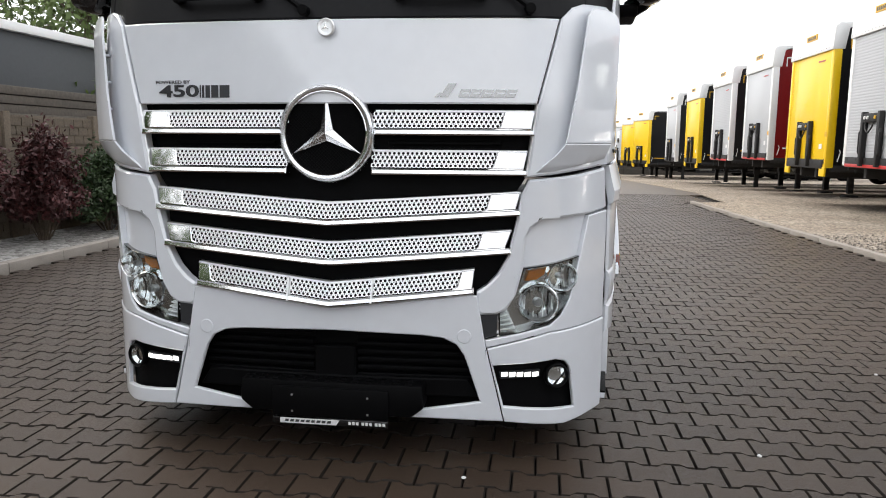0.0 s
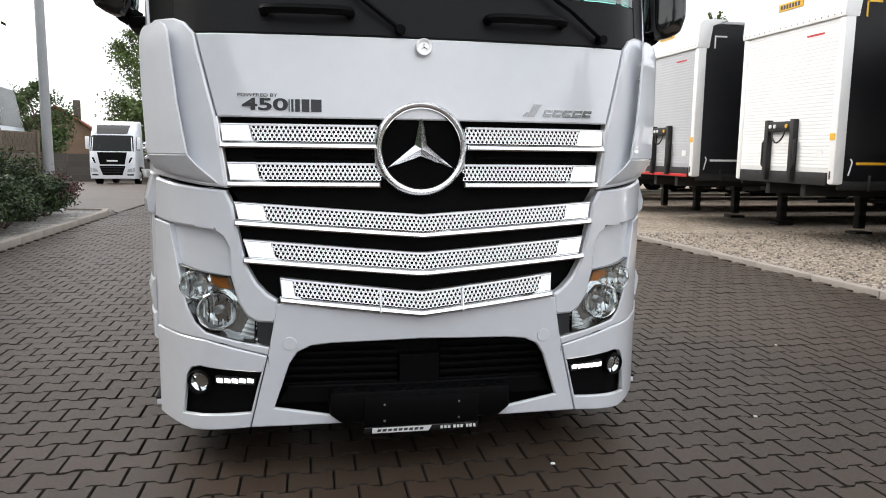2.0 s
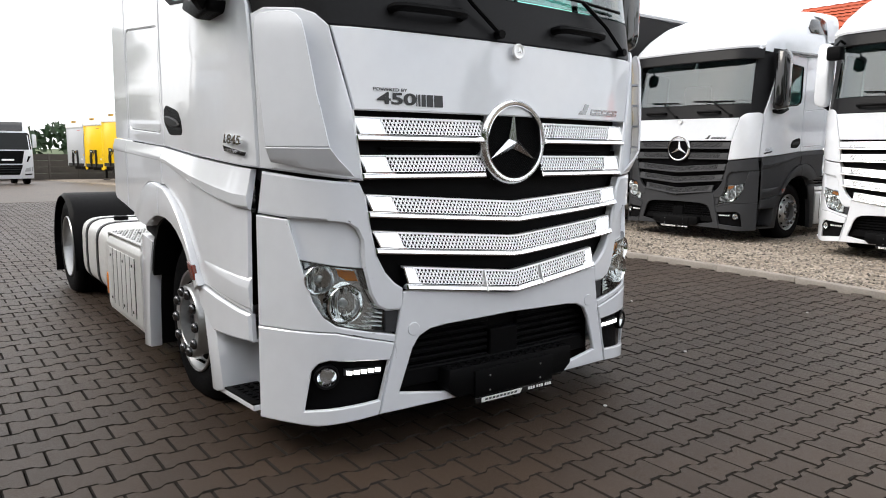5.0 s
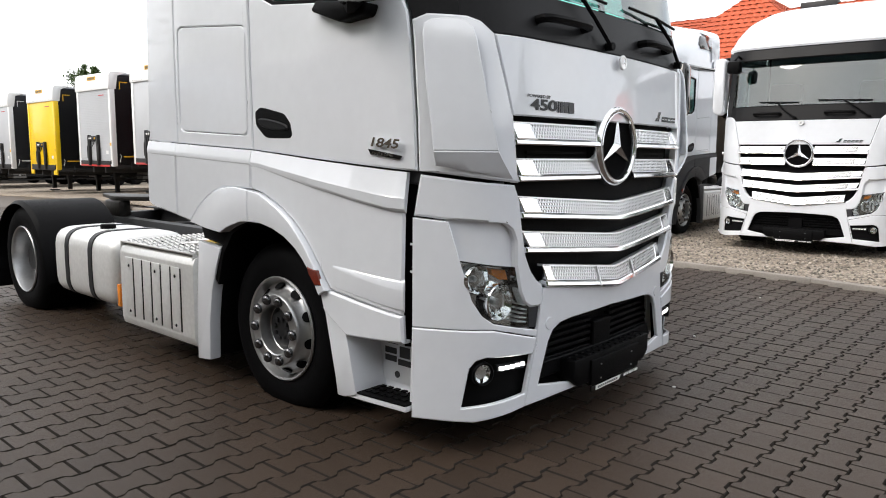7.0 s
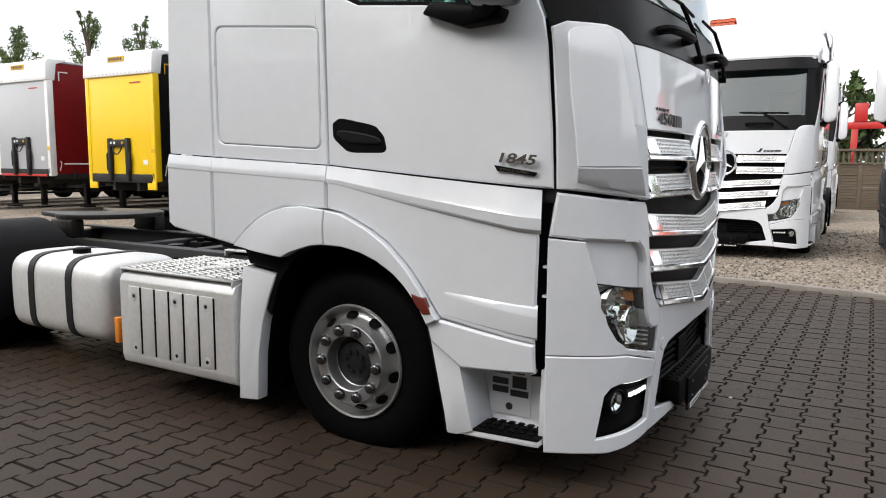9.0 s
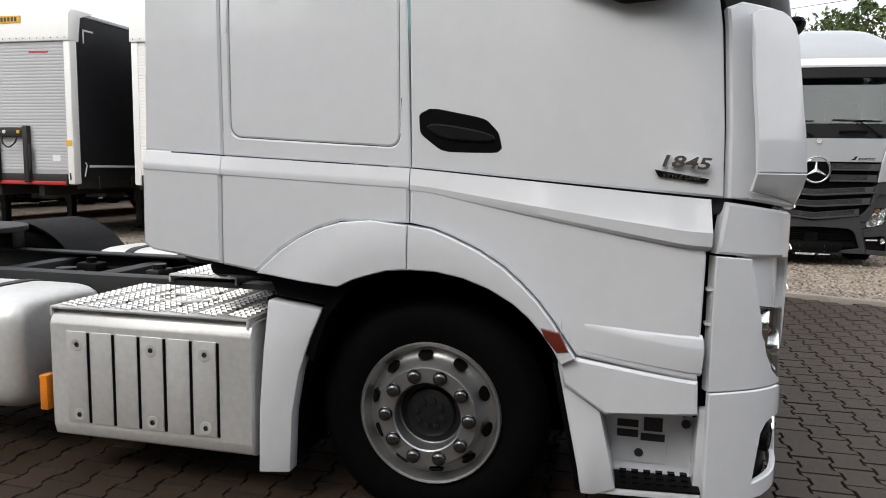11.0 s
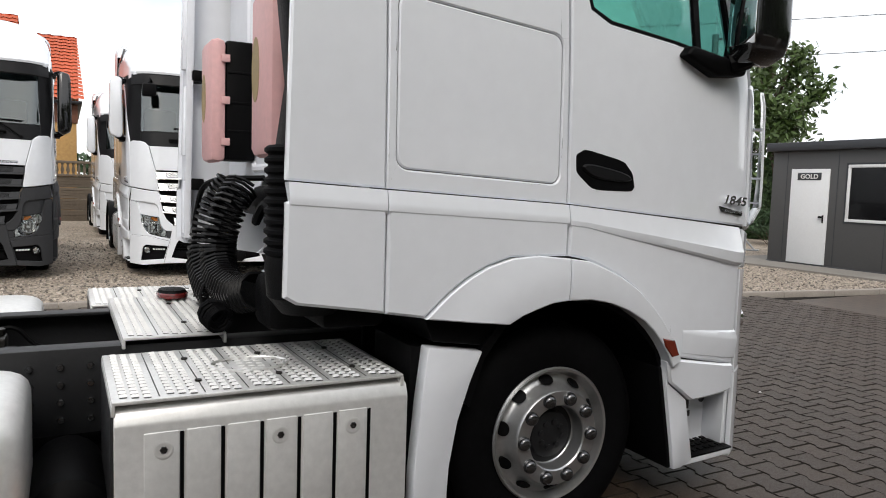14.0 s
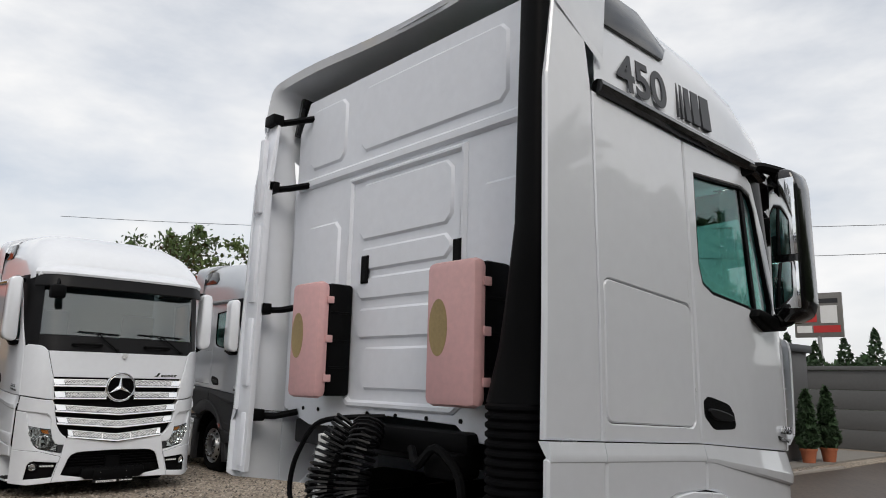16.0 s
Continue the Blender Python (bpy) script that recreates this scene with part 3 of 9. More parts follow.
def build_cab(T):
    # bonnet flap below the windscreen
    panel("bonnet", [(-0.955, 1.905), (-0.868, 1.56), (0.868, 1.56), (0.955, 1.905)], PAINT, T, skin, 0.012, 0.03, 0.08, 0.006)
    panel("scuttle", [(-1.16, 1.99), (-0.97, 1.91), (0.97, 1.91), (1.16, 1.99), (1.12, 2.12), (-1.12, 2.12)], SCUTTLE, T, skin, 0.0, 0.03, 0.1, 0.006, label="black plastic panel under the windscreen")
    panel("windscreen", [(-1.12, 2.125), (1.12, 2.125), (1.10, 2.93), (-1.10, 2.93)], GLASS_WS, T, skin, 0.0, 0.008, 0.12, 0)
    panel("windscreen_band", [(-1.10, 2.82), (1.10, 2.82), (1.10, 2.95), (-1.10, 2.95)], GLOSS_BLACK, T, skin, 0.006, 0.01, 0.1, 0)

    def corner(sg):
        # A-pillar
        panel("pillar", mir([(1.125, 1.955), (sv(0.345), 1.955), (sv(0.352), 2.0), (sv(0.508), 2.55), (sv(0.645), 2.82), (sv(0.80), 2.95), (1.105, 2.95)], sg), SCUTTLE, T, skin, 0.004, 0.03, 0.1, 0.005)
        # corner air deflector and its outer fin on struts
        panel("deflector", mir([(0.963, 1.905), (0.873, 1.555), (0.835, 1.262), (1.325, 1.312), (1.345, 1.96), (1.28, 1.985), (1.10, 1.975), (1.03, 1.955)], sg), PAINT, T, skin, 0.02, 0.03, 0.05, 0.008)
        def fin_skin(s, z, out):
            return skin(s, z, out - 0.010 * min(1.0, max(0.0, (z - 1.88) / 0.08)))
        def foot_skin(s, z, out):
            return skin(s, z, out - 0.060 * min(1.0, max(0.0, (1.40 - z) / 0.125)))
        fin = panel("deflector_fin", mir([(1.150, 1.958), (1.118, 1.945), (1.096, 1.918), (1.084, 1.87), (1.04, 1.62), (0.985, 1.402), (1.262, 1.402), (1.288, 1.70), (1.295, 1.90), (1.288, 1.935), (1.265, 1.952), (1.21, 1.960)], sg), PAINT, T, fin_skin, 0.078, 0.012, 0.04, 0.004)
        panel("fin_foot", mir([(0.985, 1.40), (1.262, 1.40), (1.256, 1.338), (0.862, 1.275)], sg), PAINT, fin, foot_skin, 0.078, 0.012, 0.04, 0.003)
        for z in (1.42, 1.54, 1.66, 1.78):
            bm = bmesh.new()
            a = [skin(sg * s, z, 0.01) for s in (1.135, 1.17, 1.20)]
            b = [skin(sg * s, z, 0.067) for s in (1.135, 1.17, 1.20)]
            ring = [Vector(p) for p in a] + [Vector(p) for p in b[::-1]]
            lo = [bm.verts.new(p) for p in ring]
            hi = [bm.verts.new(p + Vector((0, 0, 0.010))) for p in ring]
            bm.faces.new(lo[::-1])
            bm.faces.new(hi)
            for i in range(6):
                bm.faces.new((lo[i], lo[(i + 1) % 6], hi[(i + 1) % 6], hi[i]))
            bmesh.ops.recalc_face_normals(bm, faces=bm.faces[:])
            part("strut", bm, PAINT, fin)
        # body round the headlight
        panel("headlight_surround", mir([(1.322, 1.298), (1.10, 1.272), (0.845, 1.252), (0.815, 1.19), (0.797, 1.08), (0.764, 0.93), (0.722, 0.850), (0.676, 0.800), (0.634, 0.772), (0.636, 0.69), (0.655, 0.672), (0.72, 0.675), (0.765, 0.70), (0.80, 0.76), (0.83, 0.88), (0.836, 1.0), (0.86, 1.05), (0.91, 1.085), (1.20, 1.10), (1.350, 1.115)], sg), PAINT, T, skin, 0.012, 0.05, 0.05, 0.010)
        panel("headlight_hollow", mir([(1.21, 1.11), (0.90, 1.09), (0.85, 1.05), (0.825, 0.99), (0.82, 0.87), (1.15, 0.905)], sg), PAINT, T, skin, -0.022, 0.03, 0.05, 0.004)
        panel("corner_panel", mir([(1.354, 1.107), (1.195, 1.092), (1.135, 0.905), (1.075, 0.735), (1.02, 0.665), (0.95, 0.625), (0.80, 0.588), (0.672, 0.560), (0.678, 0.528), (0.95, 0.598), (1.354, 0.612)], sg), PAINT, T, skin, 0.012, 0.05, 0.05, 0.004)
        bm = bmesh.new()
        zs = [0.720, 0.740, 0.790, 0.90, 1.02, 1.055, 1.075]
        dep = [0.010, 0.034, 0.048, 0.050, 0.048, 0.034, 0.010]
        ring = [[bm.verts.new(skin(sg * 1.353, z, 0.006)), bm.verts.new(skin(sg * (1.353 - 0.3 * d), z, 0.002 - d))] for z, d in zip(zs, dep)]
        for q0, q1 in zip(ring, ring[1:]):
            bm.faces.new((q0[0], q1[0], q1[1], q0[1]))
        bmesh.ops.solidify(bm, geom=bm.faces[:], thickness=0.004)
        bmesh.ops.recalc_face_normals(bm, faces=bm.faces[:])
        duct = part("duct_wall", bm, PAINT, T)
        for z in (0.86, 0.985):
            bm = bmesh.new()
            q = [Vector(skin(sg * 1.352, z, 0.0)), Vector(skin(sg * 1.372, z, -0.012)), Vector(skin(sg * 1.362, z, -0.042)), Vector(skin(sg * 1.340, z, -0.042))]
            lo, hi = [bm.verts.new(v - Vector((0, 0, 0.005))) for v in q], [bm.verts.new(v + Vector((0, 0, 0.005))) for v in q]
            bm.faces.new(lo)
            bm.faces.new(hi)
            for i in range(4):
                bm.faces.new((lo[i], lo[(i + 1) % 4], hi[(i + 1) % 4], hi[i]))
            bmesh.ops.recalc_face_normals(bm, faces=bm.faces[:])
            part("duct_strut", bm, PAINT, duct)
        # dark side gap behind the corner
        panel("corner_gap", [(p, q) for p, q in mir([(1.26, 1.33), (1.27, 0.50), (1.42, 0.50), (1.42, 1.36)], sg)], PLASTIC, T, skin, -0.05, 0.02, 0.08, 0)
        panel("bumper_corner", mir([(1.354, 0.608), (0.95, 0.594), (0.682, 0.524), (0.762, 0.198), (1.06, 0.170), (1.354, 0.185)], sg), PAINT, T, skin, 0.016, 0.022, 0.05, 0.005,
              holes=[mir([(1.085, 0.425), (1.05, 0.458), (0.99, 0.472), (0.708, 0.450), (0.757, 0.266), (1.125, 0.238)], sg)])
        panel("fog_lamp_recess", mir([(1.14, 0.49), (0.69, 0.48), (0.74, 0.24), (1.15, 0.22)], sg), PLASTIC, T, skin, -0.025, 0.03, 0.06, 0)
        # fog lamp and day running light
        c = Vector(skin(sg * 1.005, 0.395, -0.022))
        n = Vector(skin(sg * 1.005, 0.395, 1.0)) - c
        bm = bmesh.new()
        lathe(bm, [(0.056, 0), (0.056, 0.028), (0.050, 0.034), (0.044, 0.030), (0.044, 0.004), (0.0, -0.0)], c, n, 28)
        lamp = part("fog_lamp", bm, PLASTIC, T)
        bm = bmesh.new()
        lathe(bm, [(0.043, 0.020), (0.03, 0.004), (0.0, 0.001)], c, n, 24)
        part("reflector", bm, CHROME, lamp)
        bm = bmesh.new()
        lathe(bm, [(0.044, 0.026), (0.025, 0.034), (0.0, 0.037)], c, n, 24)
        part("lens", bm, LENS, lamp).visible_shadow = False
        drl = panel("daytime_light", mir([(0.918, 0.425), (0.918, 0.395), (0.742, 0.385), (0.738, 0.415)], sg), PLASTIC_GREY, T, skin, -0.004, 0.025, 0.06, 0.003)
        for i in range(5):
            a = 0.908 - i * 0.034
            panel("led", mir([(a, 0.418), (a, 0.400), (a - 0.026, 0.397), (a - 0.026, 0.415)], sg), LED, drl, skin, 0.002, 0.006, 0.06, 0.002)
        # headlight
        outline = [(1.16, 0.925), (0.82, 0.882), (0.785, 0.765), (0.755, 0.715), (0.725, 0.688), (0.645, 0.68), (0.660, 0.556), (0.80, 0.580), (0.95, 0.615), (1.03, 0.655), (1.10, 0.74), (1.17, 0.90)]
        hl = panel("headlight", mir(outline, sg), HEAD_CHROME, T, skin, -0.052, 0.02, 0.06, 0)
        panel("bezel", mir([(1.154, 0.919), (0.826, 0.877), (0.792, 0.765), (0.760, 0.711), (0.727, 0.684), (0.732, 0.580), (0.80, 0.588), (0.95, 0.623), (1.025, 0.662), (1.086, 0.74)], sg), GLOSS_BLACK, hl, skin, 0.001, 0.050, 0.05, 0.001,
              holes=[mir([(1.145, 0.912), (0.834, 0.871), (0.801, 0.766), (0.767, 0.706), (0.734, 0.680), (0.738, 0.587), (0.80, 0.594), (0.947, 0.630), (1.018, 0.669), (1.077, 0.741)], sg)])
        def bowl(s, z, r):
            c = Vector(skin(sg * s, z, -0.012))
            n = (Vector(skin(sg * s, z, 0.95)) - c).normalized()
            n = (n + Vector((0, -1.2, 0))).normalized()
            bm = bmesh.new()
            lathe(bm, [(r * 1.12, -0.055), (r * 1.12, 0.0), (r * 1.06, 0.006), (r * 0.99, 0.0), (r * 0.90, -0.022), (r * 0.70, -0.040), (r * 0.45, -0.050), (r * 0.22, -0.053)], c, n, 32)
            o = part("reflector", bm, HEAD_CHROME, hl)
            bm = bmesh.new()
            lathe(bm, [(r * 0.24, -0.055), (r * 0.24, -0.022), (r * 0.17, -0.014), (0, -0.012)], c, n, 16)
            part("bulb_cap", bm, STEEL, o)
            # vertical flutes across the bowl, alternately white and black to paint in its reflections
            x, y, d = frame_of(n)
            for k in range(-3, 4):
                a = k / 3.6 * r * 0.9
                hh = math.sqrt(max(0, (0.84 * r) ** 2 - a * a))
                e = -0.050 + 0.034 * (abs(a) / r) ** 2
                bm = bmesh.new()
                tube(bm, [c + x * a - y * hh - d * 0.026, c + x * a - y * hh * 0.4 + d * e, c + x * a + y * hh * 0.4 + d * e, c + x * a + y * hh - d * 0.026], 0.0022, 4)
                part("facet", bm, WHITE_CHROME if k % 2 else GLOSS_BLACK, o)
        bowl(0.905, 0.718, 0.078)
        bowl(1.035, 0.828, 0.060)
        panel("turn_signal", mir([(0.945, 0.874), (0.860, 0.862), (0.842, 0.815), (0.895, 0.820), (0.935, 0.842)], sg), TURN_LENS, hl, skin, -0.030, 0.03, 0.05, 0.003)
        for k in range(5):
            z = 0.60 + k * 0.019
            panel("strip", mir([(0.80 - 0.01 * k, z + 0.004 + 0.008), (0.735 - 0.004 * k, z - 0.006 + 0.008), (0.735 - 0.004 * k, z + 0.008), (0.80 - 0.01 * k, z + 0.012 + 0.007)], sg), WHITE_CHROME, hl, skin, -0.004, 0.045, 0.05, 0.002)
        panel("marker_block", mir([(0.725, 0.676), (0.652, 0.668), (0.668, 0.568), (0.722, 0.580)], sg), PLASTIC_GREY, hl, skin, 0.000, 0.03, 0.05, 0.003, label="dark grey marker lamp block")
        cover = panel("cover", mir([(1.148, 0.913), (0.832, 0.870), (0.802, 0.766), (0.767, 0.706), (0.727, 0.679), (0.735, 0.585), (0.80, 0.594), (0.95, 0.630), (1.02, 0.670), (1.073, 0.74)], sg), LENS, hl, skin, 0.004, 0.004, 0.05, 0)
        cover.visible_shadow = False
        # round tow-eye cap
        cap = panel("tow_cap", mir(disc_poly(0.582, 0.578, 0.031, 24), sg), PAINT, T, skin, 0.018, 0.01, 0.2, 0.002)
    both(corner)

    # front bumper with its wide intake
    panel("bumper", [(-0.636, 0.755), (-0.60, 0.762), (0, 0.688), (0.60, 0.762), (0.636, 0.755), (0.677, 0.525), (0.757, 0.198), (0.40, 0.205), (-0.40, 0.205), (-0.757, 0.198), (-0.677, 0.525)], PAINT, T, skin, 0.014, 0.020, 0.08, 0.005,
          holes=[[(-0.655, 0.285), (-0.585, 0.49), (-0.55, 0.54), (-0.49, 0.568), (-0.40, 0.578), (0, 0.588), (0.40, 0.578), (0.49, 0.568), (0.55, 0.54), (0.585, 0.49), (0.655, 0.285), (0.40, 0.245), (-0.40, 0.245)]])
    panel("intake_back", [(-0.70, 0.62), (0.70, 0.62), (0.74, 0.20), (-0.74, 0.20)], PLASTIC, T, skin, -0.10, 0.02, 0.2, 0)
    for i in range(6):
        z = 0.36 + i * 0.036
        w = 0.62 - max(0, z - 0.44) * 0.9
        for a, b in ((-w, -0.10), (0.10, w)):
            panel("louvre", [(a, z), (b, z), (b, z + 0.018), (a, z + 0.018)], PLASTIC, T, skin, -0.055, 0.03, 0.3, 0.003)
    panel("sensor_block", [(-0.095, 0.33), (0.095, 0.33), (0.095, 0.50), (-0.095, 0.50)], PLASTIC, T, skin, -0.04, 0.05, 0.3, 0.006)
    panel("intake_floor", [(-0.655, 0.287), (0.655, 0.287), (0.60, 0.37), (-0.60, 0.37)], PLASTIC, T, skin, -0.035, 0.04, 0.3, 0.006)
    # tow step and empty number plate carrier
    bm = bmesh.new()
    prism(bm, [(-0.41, 0.36), (-0.415, 0.26), (-0.36, 0.215), (0.36, 0.215), (0.415, 0.26), (0.41, 0.36)], lambda p, q, a: (p, a, q), -0.040, 0.08, 0.012)
    for i in range(13):
        for j in range(3):
            box(bm, -0.39 + i * 0.06, -0.36 + i * 0.06, -0.030 + j * 0.040, -0.016 + j * 0.040, 0.358, 0.366, 0.002)
    step = part("tow_step", bm, PLASTIC, T, "black plastic tow step with tread")
    bm = bmesh.new()
    prism(bm, [(-0.262, 0.335), (-0.262, 0.20), (0.262, 0.20), (0.262, 0.335)], lambda p, q, a: (p, a, q), -0.054, -0.036, 0.006)
    holder = part("plate_holder", bm, PLASTIC, T, "empty black number plate carrier")
    for x in (-0.17, 0.17):
        for z in (0.225, 0.30):
            bm = bmesh.new()
            cyl(bm, (x, -0.0575, z), (x, -0.052, z), 0.005, seg=8)
            part("screw", bm, STEEL, holder)
    bm = bmesh.new()
    prism(bm, [(-0.262, 0.198), (-0.262, 0.166), (0.262, 0.166), (0.262, 0.198)], lambda p, q, a: (p, a, q), -0.056, -0.042, 0.004)
    strip = part("dealer_strip", bm, GLOSS_BLACK, T)
    bm = bmesh.new()
    prism(bm, [(-0.225, 0.194), (-0.225, 0.170), (0.03, 0.170), (0.045, 0.194)], lambda p, q, a: (p, a, q), -0.0575, -0.054)
    part("marking", bm, WHITE_MARK, strip, "white field of the dealer strip")
    for i in range(9):
        bm = bmesh.new()
        prism(bm, [(-0.20 + i * 0.024, 0.188), (-0.204 + i * 0.024, 0.177), (-0.188 + i * 0.024, 0.177), (-0.184 + i * 0.024, 0.188)], lambda p, q, a: (p, a, q), -0.0585, -0.0573)
        part("dark_bar", bm, STICKER, strip)
    for i in range(9):
        bm = bmesh.new()
        x = 0.085 + i * 0.017 + (i // 3) * 0.008
        prism(bm, [(x, 0.190), (x, 0.176), (x + 0.012, 0.176), (x + 0.012, 0.190)], lambda p, q, a: (p, a, q), -0.0575, -0.055)
        part("white_bar", bm, WHITE_MARK, strip)


def perforated(rows, cols, pitch, r, at):
    """A sheet with staggered round holes; at(i, j) style place from sheet coordinates (x, y)."""
    V, F = [], []
    py = pitch * 0.866
    ang = [2 * math.pi * k / 12 for k in range(12)]
    def square(a, hx, hy):
        c, s = math.cos(a), math.sin(a)
        k = min(hx / max(1e-9, abs(c)), hy / max(1e-9, abs(s)))
        return c * k, s * k
    for j in range(rows):
        for i in cols(j):
            cx, cy = i * pitch + (0.5 * pitch if j % 2 else 0), (j + 0.5) * py
            b = len(V)
            for a in ang:
                x, y = square(a, pitch / 2, py / 2)
                V.append((cx + x, cy + y, 0))
            for a in ang:
                V.append((cx + r * math.cos(a), cy + r * math.sin(a), 0))
            for a in ang:
                V.append((cx + r * math.cos(a), cy + r * math.sin(a), -0.003))
            for k in range(12):
                m = (k + 1) % 12
                F.append((b + k, b + m, b + 12 + m, b + 12 + k))
                F.append((b + 12 + k, b + 12 + m, b + 24 + m, b + 24 + k))
    return [at(*v) for v in V], F


def build_grille(T):
    panel("grille_backing", [(-0.862, 1.565), (-0.835, 1.25), (-0.80, 1.20), (-0.78, 0.90), (-0.62, 0.74), (0, 0.67), (0.62, 0.74), (0.78, 0.90), (0.80, 1.20), (0.835, 1.25), (0.862, 1.565)], PLASTIC, T, skin, -0.055, 0.02, 0.1, 0, label="black grille opening behind the bars")
    # zo, zc: height at the outer end and in the middle; ht: height; uo: half-width; hole: half-width of the star's cut-out
    bars = [(1.482, 1.482, 0.100, 0.862, 0.850, 0.20), (1.318, 1.318, 0.100, 0.836, 0.822, 0.185), (1.150, 1.098, 0.096, 0.810, 0.792, 0), (0.988, 0.928, 0.096, 0.776, 0.752, 0), (0.816, 0.750, 0.100, 0.622, 0.615, 0)]
    for b, (zo, zc, ht, ut, ub, cut) in enumerate(bars):
        prow = 0.0 if b < 2 else 0.03
        def at(s, zz, out, zo=zo, zc=zc, ut=ut, prow=prow):
            k = 1 - min(1, abs(s) / ut)
            u, v, _ = skin(s, 1.0, out + prow * k)
            return (u, v + 0.34 * zz, zz + zo + (zc - zo) * k)
        h = ht / 2
        lip = 0.026
        def bar_of(pieces, name, mat, parent, out, th, zlo, zhi, cell=0.05, lab=""):
            return panel(name, pieces, mat, parent, at, out, th, cell, 0.004, label=lab)
        # lower chromed lip runs right across, in one or two lengths
        spans = [(-ut, ut)] if not cut else [(-ut, -cut), (cut, ut)]
        root = None
        for a, c in spans:
            o = panel("grille_bar", [(a, -h), (c, -h), (c, -h + lip), (a, -h + lip)], GRILLE, root or T, at, 0.012, 0.05, 0.05, 0.006)
            root = root or o
        # bright end blades
        for sg in (-1, 1):
            e = 0.125 if b < 4 else 0.055
            panel("end_blade", mir([(ut, h), (ut - (ut - ub) - 0.002, -h + lip), (ut - e - 0.04, -h + lip), (ut - e - 0.015, -h + lip + 0.012), (ut - e, h)], sg), BLADE, root, at, 0.010, 0.03, 0.04, 0.004)
        # perforated face
        pitch = 0.0192
        n_rows = int((ht - lip) / (pitch * 0.866))
        off = -h + lip + ((ht - lip) - n_rows * pitch * 0.866) / 2
        lim_top, lim_bot = ut - (0.125 if b < 4 else 0.055), ut - (0.125 if b < 4 else 0.055) - 0.03
        def cols(j):
            y = (j + 0.5) / n_rows
            lim = lim_bot + (lim_top - lim_bot) * y + 0.008
            return [i for i in range(-62, 62) if abs(i * pitch + (0.5 * pitch if j % 2 else 0)) < lim and abs(i * pitch) > cut - 0.01]
        for half in ((-1, 1) if cut else (0,)):
            pick = (lambda j, half=half, cols=cols: [i for i in cols(j) if half * (i + 0.25) >= 0])
            V, F = perforated(n_rows, pick, pitch, 0.0063, lambda x, y, o: at(x, y + off, 0.004 + o))
            mesh_part("perforated_sheet", V, F, CHROME_SOFT, root)
        if b == 4:
            for x in (-0.185, 0.185):
                panel("divider", [(x - 0.004, -h), (x + 0.004, -h), (x + 0.004, h), (x - 0.004, h)], CHROME_SOFT, root, at, 0.016, 0.03, 0.05, 0.002)
        # upper edge
        for a, c in spans:
            panel("top_edge", [(a, h - 0.006), (c, h - 0.006), (c, h + 0.004), (a, h + 0.004)], CHROME_SOFT, root, at, 0.008, 0.03, 0.05, 0.002)
    # chrome frames beside the two upper bars
    for sg in (-1, 1):
        panel("grille_trim", mir([(0.885, 1.562), (0.868, 1.562), (0.828, 1.262), (0.845, 1.262)], sg), CHROME_SOFT, T, skin, 0.012, 0.04, 0.05, 0.004)
        for z0 in (0.0,):
            for z in (1.375, 1.40):
                panel("inner_vane", mir([(0.25, z - 0.006), (0.73, z - 0.006), (0.73, z + 0.006), (0.25, z + 0.006)], sg), PLASTIC, T, skin, -0.03, 0.012, 0.1, 0.002)
    # three-pointed star in its ring
    c = Vector((-0.008, 0.010, 1.437))
    bm = bmesh.new()
    prof = [(0.174, 0.0), (0.174, 0.024), (0.177, 0.031), (0.184, 0.034), (0.193, 0.034), (0.199, 0.029), (0.206, 0.020), (0.209, 0.012), (0.210, -0.03), (0.20, -0.05)]
    lathe(bm, prof, c, (0, -1, 0), 64)
    ring = part("emblem_ring", bm, RING, T, "satin silver ring of the emblem")
    bm = bmesh.new()
    lathe(bm, [(0.171, 0.026), (0.1735, 0.033), (0.178, 0.030)], c, (0, -1, 0), 64)
    part("bright_ring", bm, CHROME, ring)
    bm = bmesh.new()
    lathe(bm, [(0.176, 0.004), (0, 0.004)], c, (0, -1, 0), 48)
    part("emblem_dish", bm, PLASTIC, ring)
    bm = bmesh.new()
    for k in range(-15, 16):
        a = k * 0.0106
        w = math.sqrt(max(0, 0.170 ** 2 - a * a))
        for d in ((1, 1), (1, -1)):
            q = 1 / math.sqrt(2)
            p = Vector((a * q * d[1] * -1, 0, a * q))
            t = Vector((q, 0, q * d[1]))
            tube(bm, [c + p - t * w + Vector((0, -0.006, 0)), c + p + t * w + Vector((0, -0.006, 0))], 0.0014, 4)
    part("emblem_mesh", bm, PLASTIC, ring)
    bm = bmesh.new()
    top = bm.verts.new(c + Vector((0, -0.040, 0)))
    low = []
    for k in range(6):
        a = math.pi / 2 + k * math.pi / 3
        r = 0.169 if k % 2 == 0 else 0.031
        low.append(bm.verts.new(c + Vector((r * math.cos(a), -0.016 if k % 2 == 0 else -0.014, r * math.sin(a)))))
    bot = bm.verts.new(c + Vector((0, -0.006, 0)))
    for k in range(6):
        bm.faces.new((top, low[(k + 1) % 6], low[k]))
        bm.faces.new((bot, low[k], low[(k + 1) % 6]))
    bmesh.ops.recalc_face_normals(bm, faces=bm.faces[:])
    part("star", bm, RING, ring, "chrome three-pointed star", angle=5)
    bm = bmesh.new()
    b2 = Vector((0, -0.0135, 1.868))
    lathe(bm, [(0.037, 0.0), (0.037, 0.008), (0.033, 0.012), (0.024, 0.011), (0.023, 0.008), (0, 0.008)], b2, (0, -1, 0), 32)
    badge = part("bonnet_badge", bm, CHROME_SOFT, T, "small round chrome badge")
